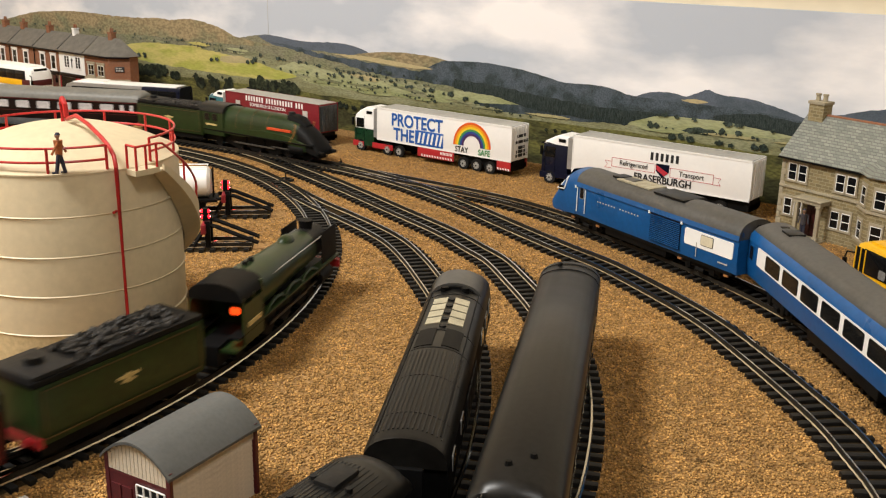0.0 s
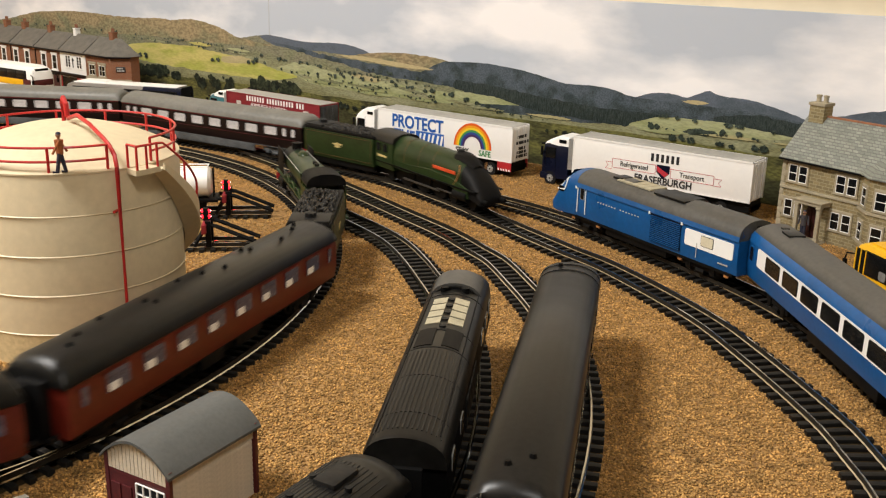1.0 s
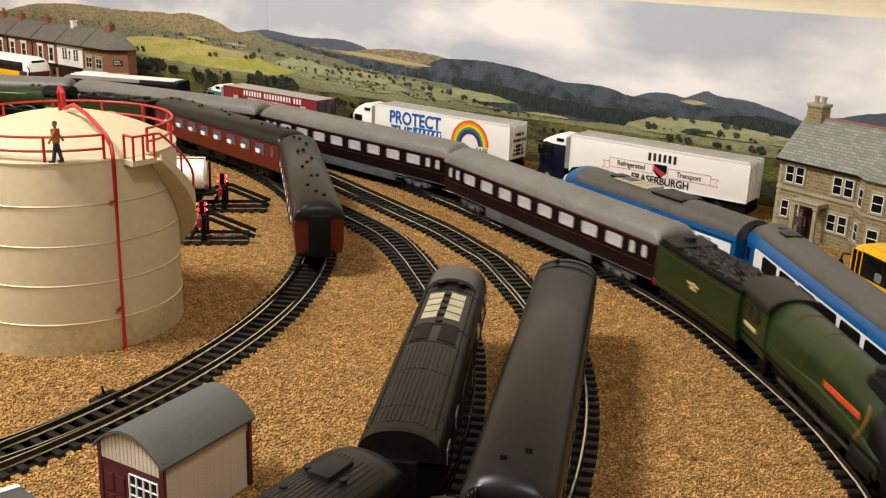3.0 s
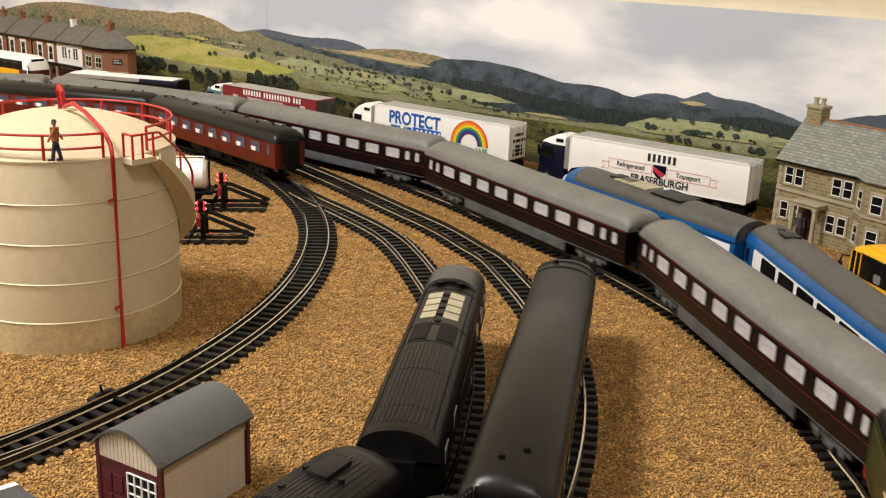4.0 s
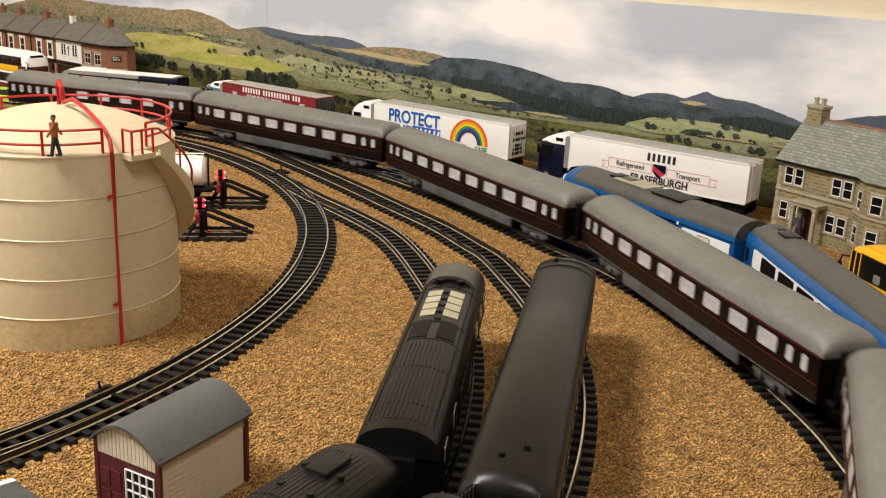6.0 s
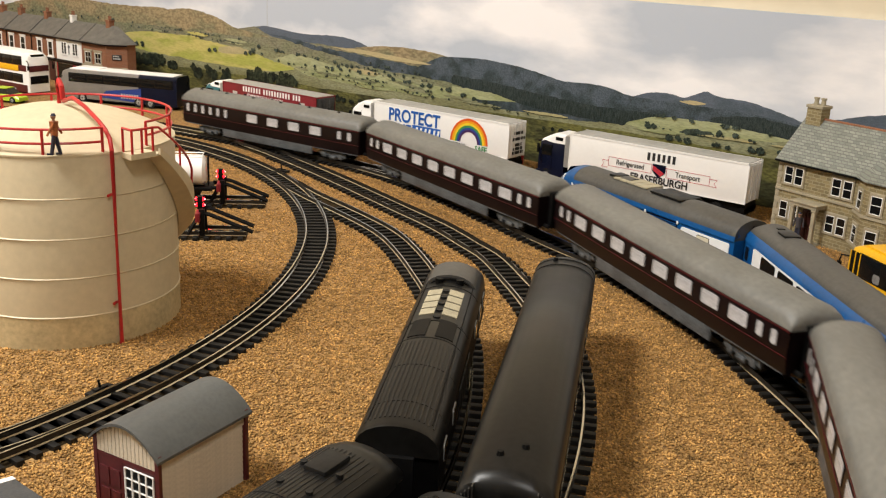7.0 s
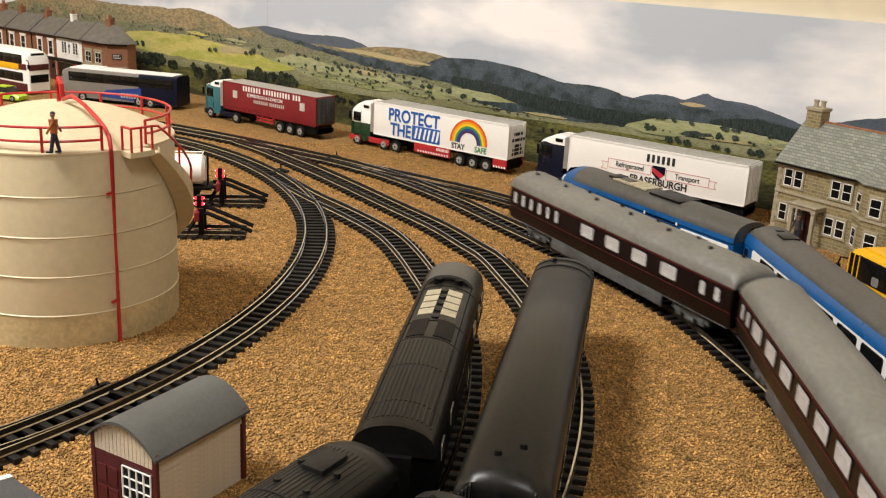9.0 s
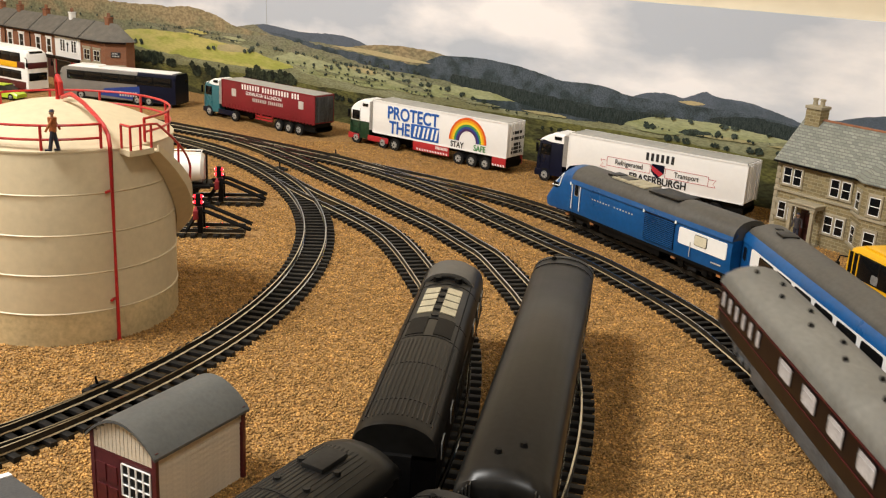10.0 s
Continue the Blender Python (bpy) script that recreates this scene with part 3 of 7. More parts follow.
def streamliner(group):
    e = thing("steam_engine", "dark green streamlined steam engine with a wedge nose", "locomotive", group)
    L = 0.172
    xr, xf = -L / 2, L / 2
    secs = []
    n = 16
    for x, w, z0, top, low in ((xr + 0.036, 0.0150, 0.0205, 0.0455, 0.0205), (xr + 0.060, 0.0148, 0.0205, 0.0452, 0.0205), (xf - 0.060, 0.0140, 0.0205, 0.0440, 0.0205), (xf - 0.040, 0.0140, 0.0195, 0.0425, 0.0195), (xf - 0.028, 0.0140, 0.0170, 0.0390, 0.0170)):
        ring = []
        for i in range(n + 1):
            a = math.pi * i / n
            ring.append((x, -w * math.cos(a), low + (top - low) * math.sin(a) ** 0.62))
        secs.append(ring + [(x, w, low), (x, -w, low)])
    part("boiler_casing", loft(B(), secs), "green", e)
    secs = []
    for x, w, low, top in ((xf - 0.0285, 0.0141, 0.0168, 0.0392), (xf - 0.018, 0.0141, 0.0120, 0.0330), (xf - 0.008, 0.0138, 0.0090, 0.0245), (xf - 0.001, 0.0130, 0.0075, 0.0150), (xf, 0.0120, 0.0080, 0.0120)):
        ring = []
        for i in range(n + 1):
            a = math.pi * i / n
            ring.append((x, -w * math.cos(a), low + (top - low) * math.sin(a) ** 0.5))
        secs.append(ring + [(x, w, low), (x, -w, low)])
    part("nose", loft(B(), secs), "black", e, "sooty black wedge nose")
    # smokebox hood with the chimney behind it
    secs = []
    for x, w, top in ((xf - 0.048, 0.0080, 0.0452), (xf - 0.040, 0.0082, 0.0462), (xf - 0.030, 0.0072, 0.0440), (xf - 0.022, 0.0060, 0.0372)):
        secs.append([(x, -w, top - 0.006), (x, -w * 0.8, top - 0.0015), (x, -w * 0.4, top), (x, w * 0.4, top), (x, w * 0.8, top - 0.0015), (x, w, top - 0.006)])
    part("smokebox_top", loft(B(), secs), "black", e)
    bm = B()
    rod(bm, (xf - 0.047, 0, 0.043), (xf - 0.047, 0, 0.0478), 0.0042, 16, 0.0036)
    part("chimney", bm, "soot", e)
    for x in (xr + 0.055, xr + 0.078, xr + 0.100):
        secs = []
        for dx in (-0.0005, 0.0005):
            w, low, top = 0.01495 - (x - xr - 0.055) * 0.016, 0.0205, 0.0456 - (x - xr - 0.055) * 0.024
            secs.append([(x + dx, -w * math.cos(math.pi * i / n), low + (top - low) * math.sin(math.pi * i / n) ** 0.62) for i in range(n + 1)] + [(x + dx, w, low), (x + dx, -w, low)])
        part("boiler_band", loft(B(), secs), "lining", e)
    for y in (-1, 1):
        bm = B()
        box(bm, xf - 0.070, xf - 0.036, y * 0.0143 - 0.0003, y * 0.0143 + 0.0003, 0.0283, 0.0312, 0.0002)
        part("nameplate", bm, "orange", e, "red nameplate")
        bm = B()
        pts = [(xf - 0.029 - 0.010 * (1 - k / 8) ** 2, y * 0.0146, 0.0175 + 0.0205 * k / 8) for k in range(9)]
        tube(bm, pts, 0.0006)
        part("nose_lining", bm, "noseline", e)
        # running board valance over the wheels
        bm = B()
        secs = []
        for x, z in ((xr + 0.030, 0.0165), (xr + 0.060, 0.0158), (xr + 0.095, 0.0182), (xf - 0.040, 0.0165), (xf - 0.016, 0.0105)):
            secs.append([(x, y * 0.0150, z), (x, y * 0.0150, z + 0.0075), (x, y * 0.0135, z + 0.0085), (x, y * 0.0130, z)])
        loft(bm, secs)
        part("valance", bm, "green", e)
    # cab
    bm = B()
    prism(bm, body_profile(0.0158, 0.0125, 0.0385), xr + 0.004, xr + 0.037)
    part("cab", bm, "green", e)
    bm = B()
    prism(bm, roof_profile(0.0160, 0.0380, 0.0470), xr - 0.002, xr + 0.037)
    part("cab_roof", bm, "darkroof", e)
    for y in (-0.0160, 0.0160):
        for x in (xr + 0.012, xr + 0.024):
            pane(e, "cab_window", 0.0075, 0.0075, "green", "glass", side(y, x, 0.0325))
        bm = B()
        box(bm, xr + 0.010, xr + 0.026, y - 0.0003, y + 0.0003, 0.0232, 0.0252)
        part("number_panel", bm, "brass", e)
    engine_gear(e, xr, xf - 0.004, (xr + 0.052, xr + 0.079, xr + 0.106), lead=(xr + 0.022, xf - 0.046, xf - 0.018))
    for y in (-0.0095, 0.0095):
        part("buffer", rod(B(), (xf - 0.004, y, 0.0110), (xf + 0.005, y, 0.0110), 0.0018, 10), "black", e)
    return e


def round_boiler_engine(group):
    e = thing("steam_engine", "dark green round-boilered steam engine with glowing firebox", "locomotive", group)
    L = 0.168
    xr, xf = -L / 2, L / 2
    bm, secs, n = B(), [], 20
    for x, r, zc in ((xr + 0.036, 0.0138, 0.0312), (xr + 0.068, 0.0134, 0.0310), (xr + 0.078, 0.0126, 0.0307), (xf - 0.034, 0.0112, 0.0302)):
        secs.append([(x, r * math.cos(2 * math.pi * i / n), zc + r * math.sin(2 * math.pi * i / n)) for i in range(n)])
    part("boiler", loft(bm, secs), "green", e)
    bm = B()
    rod(bm, (xf - 0.036, 0, 0.0305), (xf - 0.012, 0, 0.0305), 0.0107, 20)
    rod(bm, (xf - 0.012, 0, 0.0305), (xf - 0.009, 0, 0.0305), 0.0098, 20, 0.006)
    part("smokebox", bm, "soot", e)
    bm = B()
    rod(bm, (xf - 0.024, 0, 0.040), (xf - 0.024, 0, 0.0462), 0.0042, 16, 0.0047)
    part("chimney", bm, "black", e)
    bm = B()
    bmesh.ops.create_uvsphere(bm, u_segments=16, v_segments=10, radius=0.0056, matrix=Matrix.Translation((xf - 0.058, 0, 0.0405)) @ Matrix.Diagonal((1.5, 0.9, 0.9, 1)))
    part("dome", bm, "green", e)
    bm = B()
    for x in (xr + 0.050, xr + 0.058):
        rod(bm, (x, 0, 0.043), (x, 0, 0.0468), 0.0018, 10)
    part("safety_valve", bm, "soot", e)
    for y in (-1, 1):
        bm = B()
        box(bm, xf - 0.032, xf - 0.005, y * 0.0138 - 0.0003, y * 0.0138 + 0.0003, 0.0190, 0.0405, 0.0002)
        part("smoke_deflector", bm, "black", e)
        bm = B()
        for x in (xr + 0.060, xr + 0.086, xr + 0.112):
            pts = [(x + 0.0150 * math.cos(math.pi * k / 10), y * 0.0142, 0.0150 + 0.0085 * math.sin(math.pi * k / 10)) for k in range(11)]
            tube(bm, pts, 0.0011)
        box(bm, xr + 0.036, xf - 0.004, min(y * 0.0095, y * 0.0160), max(y * 0.0095, y * 0.0160), 0.0182, 0.0194, 0.0003)
        part("running_board", bm, "green", e)
        bm = B()
        tube(bm, [(xr + 0.040, y * 0.0118, 0.037), (xf - 0.014, y * 0.0108, 0.036)], 0.0004)
        part("handrail", bm, "steel", e)
    bm = B()
    box(bm, xr + 0.012, xr + 0.038, -0.0160, -0.0150, 0.0125, 0.0345)
    box(bm, xr + 0.012, xr + 0.038, 0.0150, 0.0160, 0.0125, 0.0345)
    box(bm, xr + 0.036, xr + 0.038, -0.0160, 0.0160, 0.0125, 0.0420)
    box(bm, xr + 0.002, xr + 0.038, -0.0158, 0.0158, 0.0115, 0.0130)
    part("cab", bm, "green", e)
    bm = B()
    prism(bm, roof_profile(0.0158, 0.0372, 0.0462), xr + 0.011, xr + 0.0395)
    part("cab_roof", bm, "black", e)
    for y in (-0.0152, 0.0152):
        for x in (xr + 0.013, xr + 0.026, xr + 0.037):
            part("cab_pillar", box(B(), x - 0.0007, x + 0.0007, y - 0.0007, y + 0.0007, 0.034, 0.0385), "green", e)
    bm = B()
    box(bm, xr + 0.0345, xr + 0.036, -0.0030, 0.0030, 0.0200, 0.0240, 0.001)
    part("firebox_door", bm, "fire", e, "orange glowing firebox")
    for y in (-0.0163, 0.0163):
        bm = B()
        box(bm, xr + 0.017, xr + 0.034, y - 0.0003, y + 0.0003, 0.0215, 0.0240)
        part("number_panel", bm, "brass", e)
    engine_gear(e, xr, xf - 0.004, (xr + 0.060, xr + 0.086, xr + 0.112), lead=(xr + 0.022, xf - 0.040, xf - 0.016))
    bm = B()
    for y in (-0.0095, 0.0095):
        rod(bm, (xf - 0.004, y, 0.0125), (xf + 0.005, y, 0.0125), 0.0018, 10)
    box(bm, xf - 0.005, xf - 0.003, -0.016, 0.016, 0.0095, 0.0150)
    part("buffer_beam", bm, "skirt", e)
    return e


EXPRESS, LOCAL = [], []
ga, gb = "express train", "maroon passenger train"
streamlined = streamliner(ga)
EXPRESS.append((streamlined, -0.272, 0.171, 0.044))
EXPRESS.append((tender("dark green tender with coal and a gilt crest", ga), -0.102, 0.098, 0.018))
LSAL = 0.278
for k in range(6):
    last = k == 5
    ln = 0.262 if last else LSAL
    win = pullman_windows(ln, 8 if not last else 4, True)
    if last:
        win = [(ln / 2 - 0.06 - i * 0.030, 0.0150, 0.0085, None) for i in range(4)] + [(-ln / 2 + 0.012 + i * 0.012, 0.004, 0.0085, None) for i in range(6)] + [(ln / 2 - 0.015, 0.0045, 0.008, None), (ln / 2 - 0.028, 0.0045, 0.008, None)]
    vents = [(-ln / 2 + 0.02 + i * (ln - 0.04) / 11, (0.004 if i % 2 else -0.0035)) for i in range(12)] if last else ()
    c = passenger_coach("dark claret saloon coach with pale blinds and grey roof" if not last else "dark claret brake coach with grey vented roof", ga, ln, "umber", "lightgrey", "umber", "lit", win, "chassis", "claret", vents=vents)
    EXPRESS.append((c, k * 0.286, ln, ln * 0.155))
LOCAL.append((round_boiler_engine(gb), -0.290, 0.168, 0.045))
LOCAL.append((tender("dark green tender with heaped coal and gilt crest", gb), -0.108, 0.098, 0.018))
for k in range(2):
    ln = 0.252
    win = [(-ln / 2 + 0.035 + i * (ln - 0.07) / 7, 0.0155, 0.0095, None) for i in range(8)] + [(s * (ln / 2 - 0.013), 0.004, 0.009, None) for s in (-1, 1)]
    vents = [(-ln / 2 + 0.02 + i * (ln - 0.04) / 7, (0.0045 if i % 2 else -0.0045)) for i in range(8)] + [(-ln / 2 + 0.03 + i * (ln - 0.06) / 4, 0.0) for i in range(5)]
    c = passenger_coach("maroon corridor coach with dark vented roof", gb, ln, "maroon", "darkroof", "maroon", "blindblue", win, "black", None, vents=vents)
    LOCAL.append((c, k * 0.256, ln, ln * 0.155))


# ---- standing trains ----
def place(ob, line, s, length, inset):
    a, b = line.at(s - inset), line.at(s - length + inset)
    d = a - b
    c = (a + b) / 2
    ob.matrix_basis = Matrix.Translation((c.x, c.y, RAIL)) @ pose(0, 0, 0, 0, 0, math.degrees(math.atan2(d.y, d.x)))
    return ob


def power_car():
    e = thing("diesel_power_car", "bright blue wedge-nosed diesel power car with grey roof", "locomotive", "blue diesel train")
    L, w = 0.2105, 0.0160
    xr, xf = -L / 2, L / 2
    part("body", prism(B(), body_profile(w, 0.0105, 0.0355), xr, xf - 0.034), "blue", e)
    secs = []
    n = 14
    for x, ww, z0, zs, top in ((xf - 0.034, w, 0.0105, 0.0355, 0.0478), (xf - 0.026, w, 0.0100, 0.0340, 0.0470), (xf - 0.017, w * 0.985, 0.0090, 0.0290, 0.0425), (xf - 0.008, w * 0.95, 0.0085, 0.0210, 0.0310), (xf - 0.002, w * 0.90, 0.0085, 0.0160, 0.0215), (xf, w * 0.86, 0.0095, 0.0145, 0.0180)):
        ring = [(x, -ww * 0.95, z0), (x, -ww, z0 + 0.004), (x, -ww, zs)]
        for i in range(1, n):
            a = math.pi * i / n
            ring.append((x, -ww * math.cos(a), zs + (top - zs) * math.sin(a) ** 0.75))
        ring += [(x, ww, zs), (x, ww, z0 + 0.004), (x, ww * 0.95, z0)]
        secs.append(ring)
    part("nose", loft(B(), secs), "blue", e)
    part("roof", prism(B(), roof_profile(w + 0.0003, 0.0352, 0.0480), xr, xf - 0.0345), "midgrey", e, "weathered grey roof")
    for y in (-1, 1):
        bm = B()
        prism(bm, [(y * (w + 0.0007), 0.0345), (y * (w - 0.0005), 0.0402), (y * (w - 0.0025), 0.0420), (y * (w - 0.005), 0.0380)], xr, xf - 0.0340)
        part("cantrail", bm, "blue", e)
    bm = B()
    secs = []
    for x, k in ((xf - 0.0200, 0), (xf - 0.0110, 1)):
        z = 0.0442 - 0.0092 * k
        ww = 0.0120 - 0.001 * k
        secs.append([(x, -ww, z - 0.0030), (x, -ww * 0.7, z + 0.0010), (x, ww * 0.7, z + 0.0010), (x, ww, z - 0.0030)])
    loft(bm, secs)
    part("windscreen", bm, "glass", e)
    for y in (-1, 1):
        bm = B()
        tube(bm, [(xf - 0.0215, y * 0.0140, 0.0395), (xf - 0.0100, y * 0.0130, 0.0300), (xf - 0.0080, y * 0.0150, 0.0275), (xf - 0.0190, y * 0.0166, 0.0290), (xf - 0.0215, y * 0.0150, 0.0395)], 0.0006)
        part("windscreen_frame", bm, "white", e)
        bm = B()
        box(bm, xf - 0.0170, xf - 0.0105, y * 0.0157 - 0.0003, y * 0.0157 + 0.0003, 0.0265, 0.0310, 0.0002)
        part("side_window", bm, "glass", e)
        pane(e, "cab_door_window", 0.0042, 0.0095, "steel", "glass", side(y * (w + 0.0001), xf - 0.0420, 0.0305))
        bm = B()
        for dx in (-0.0060, 0.0060):
            tube(bm, [(xf - 0.042 + dx * 0.85, y * (w + 0.0009), 0.014), (xf - 0.042 + dx * 0.85, y * (w + 0.0009), 0.034)], 0.0004)
        part("handrail", bm, "white", e)
        bm = B()
        for k in range(14):
            z = 0.0140 + k * 0.0014
            box(bm, xr + 0.055, xr + 0.086, y * (w + 0.0004) - 0.0004, y * (w + 0.0004) + 0.0004, z, z + 0.0006)
        part("radiator_grille", bm, "blue", e, "blue louvred grille")
        part("grille_backing", box(B(), xr + 0.0545, xr + 0.0865, y * (w + 0.0001) - 0.0003, y * (w + 0.0001) + 0.0003, 0.0136, 0.0338), "navy", e)
        bm = B()
        plate(bm, xr + 0.004, xr + 0.050, y * (w + 0.0002) - 0.0003, y * (w + 0.0002) + 0.0003, 0.0205, 0.0322, 0.0014)
        part("side_panel", bm, "white", e, "white panel")
        bm = B()
        plate(bm, xr + 0.022, xr + 0.034, y * (w + 0.0005) - 0.0003, y * (w + 0.0005) + 0.0003, 0.0232, 0.0308, 0.0010)
        part("panel_window", bm, "print_black", e)
        bm = B()
        plate(bm, xr + 0.0224, xr + 0.0336, y * (w + 0.0008) - 0.0003, y * (w + 0.0008) + 0.0003, 0.0236, 0.0304, 0.0008)
        part("panel_shutter", bm, "cream", e)
        bm = B()
        tube(bm, [(xr + 0.0375, y * (w + 0.0008), 0.0135), (xr + 0.0375, y * (w + 0.0008), 0.0240)], 0.0003)
        for k in range(6):
            box(bm, xr + 0.008 + k * 0.0016, xr + 0.0091 + k * 0.0016, y * (w + 0.0001) - 0.0002, y * (w + 0.0001) + 0.0002, 0.0150, 0.0160)
        part("number_bars", bm, "print_grey", e)
        bm = B()
        for k in range(15):
            if k == 7:
                continue
            x = xr + 0.100 + k * 0.0034
            box(bm, x, x + 0.0013, y * (w + 0.0001) - 0.0002, y * (w + 0.0001) + 0.0002, 0.0272, 0.0282)
        part("name_bars", bm, "print_grey", e)
        bm = B()
        for x in (xr + 0.054, xr + 0.088, xf - 0.034):
            box(bm, x - 0.0008, x + 0.0008, y * (w + 0.0004) - 0.0004, y * (w + 0.0004) + 0.0004, 0.0330, 0.0352)
        part("marker_plate", bm, "white", e)
        for x in (xf - 0.030, xf - 0.062, xr + 0.055, xr + 0.010):
            bm = B()
            box(bm, x - 0.0020, x + 0.0020, y * 0.0140 - 0.0007, y * 0.0140 + 0.0007, 0.0065, 0.0095, 0.0002)
            part("axlebox", bm, "hiviz", e)
    for k in range(5):
        part("roof_panel", box(B(), xr + 0.098 + k * 0.0078, xr + 0.1052 + k * 0.0078, -0.0085, 0.0085, 0.0470, 0.0484, 0.0004), "panelcream", e, "cream roof panel")
    part("roof_hatch", box(B(), xr + 0.060, xr + 0.092, -0.0105, 0.0105, 0.0466, 0.0482, 0.0006), "darkroof", e)
    bm = B()
    box(bm, xf - 0.076, xf - 0.066, -0.0060, 0.0060, 0.0472, 0.0492, 0.0008)
    part("roof_hatch", bm, "darkroof", e)
    bm = B()
    secs = [[(x, y * k, z) for y, z in roof_profile(w * 1.0, 0.0362, 0.0493)] for x, k in ((xf - 0.090, 0.8), (xf - 0.078, 0.8))]
    loft(bm, secs)
    part("exhaust_cowl", bm, "midgrey", e)
    bm = B()
    box(bm, xr + 0.004, xf - 0.016, -0.0150, 0.0150, 0.0085, 0.0108)
    box(bm, -0.035, 0.035, -0.0135, 0.0135, 0.0030, 0.0090, 0.0012)
    part("underframe", bm, "black", e)
    for x in (xf - 0.046, xr + 0.036):
        bogie(e, x, "black", 0.019)
    return e


def blue_coach(label):
    c = thing("railway_coach", label, "coach", "blue diesel train")
    L, w = 0.285, 0.0160
    part("body", prism(B(), body_profile(w, 0.0105, 0.0358), -L / 2 + 0.002, L / 2 - 0.002), "blue", c)
    part("roof", domed_roof(L - 0.003, w - 0.0028, 0.0395, 0.0482), "midgrey", c, "grey roof")
    for y in (-1, 1):
        bm = B()
        prism(bm, [(y * (w + 0.0002), 0.0350), (y * (w - 0.0010), 0.0392), (y * (w - 0.0034), 0.0415), (y * (w - 0.006), 0.0360)], -L / 2 + 0.002, L / 2 - 0.002)
        part("cantrail", bm, "blue", c)
        bm = B()
        plate(bm, -L / 2 + 0.020, L / 2 - 0.020, y * w - 0.0004, y * w + 0.0004, 0.0225, 0.0347, 0.0014)
        part("window_band", bm, "white", c, "white window band")
        for k in range(8):
            pane(c, "window", 0.0215, 0.0088, "black", "glass", side(y * (w + 0.0004), -L / 2 + 0.046 + k * (L - 0.092) / 7, 0.0287))
        for x in (-L / 2 + 0.010, L / 2 - 0.010):
            pane(c, "door_window", 0.0050, 0.0090, "blue", "glass", side(y * (w + 0.0001), x, 0.0280))
    for x in (-L / 2, L / 2):
        k = 1 if x > 0 else -1
        bm = B()
        box(bm, x - 0.003, x + 0.003, -0.0110, 0.0110, 0.0105, 0.0445, 0.003)
        part("gangway", bm, "black", c)
        bogie(c, x - k * 0.050, "black")
    bm = B()
    box(bm, -L / 2 + 0.1, L / 2 - 0.1, -0.0145, 0.0145, 0.0035, 0.0105, 0.001)
    part("underframe", bm, "black", c)
    bm = B()
    box(bm, L / 2 - 0.040, L / 2 - 0.028, -0.0055, 0.0055, 0.0475, 0.0490, 0.0005)
    box(bm, L / 2 - 0.022, L / 2 - 0.018, -0.0025, 0.0025, 0.0475, 0.0487, 0.0005)
    part("roof_hatch", bm, "darkroof", c)
    return c


HST_S = 0.2635
pc = power_car()
place(pc, OUTER, HST_S, -0.2105, -0.046)
bc = blue_coach("bright blue coach with white window band and grey roof")
place(bc, OUTER, HST_S + 0.2065, -0.296, -0.050)


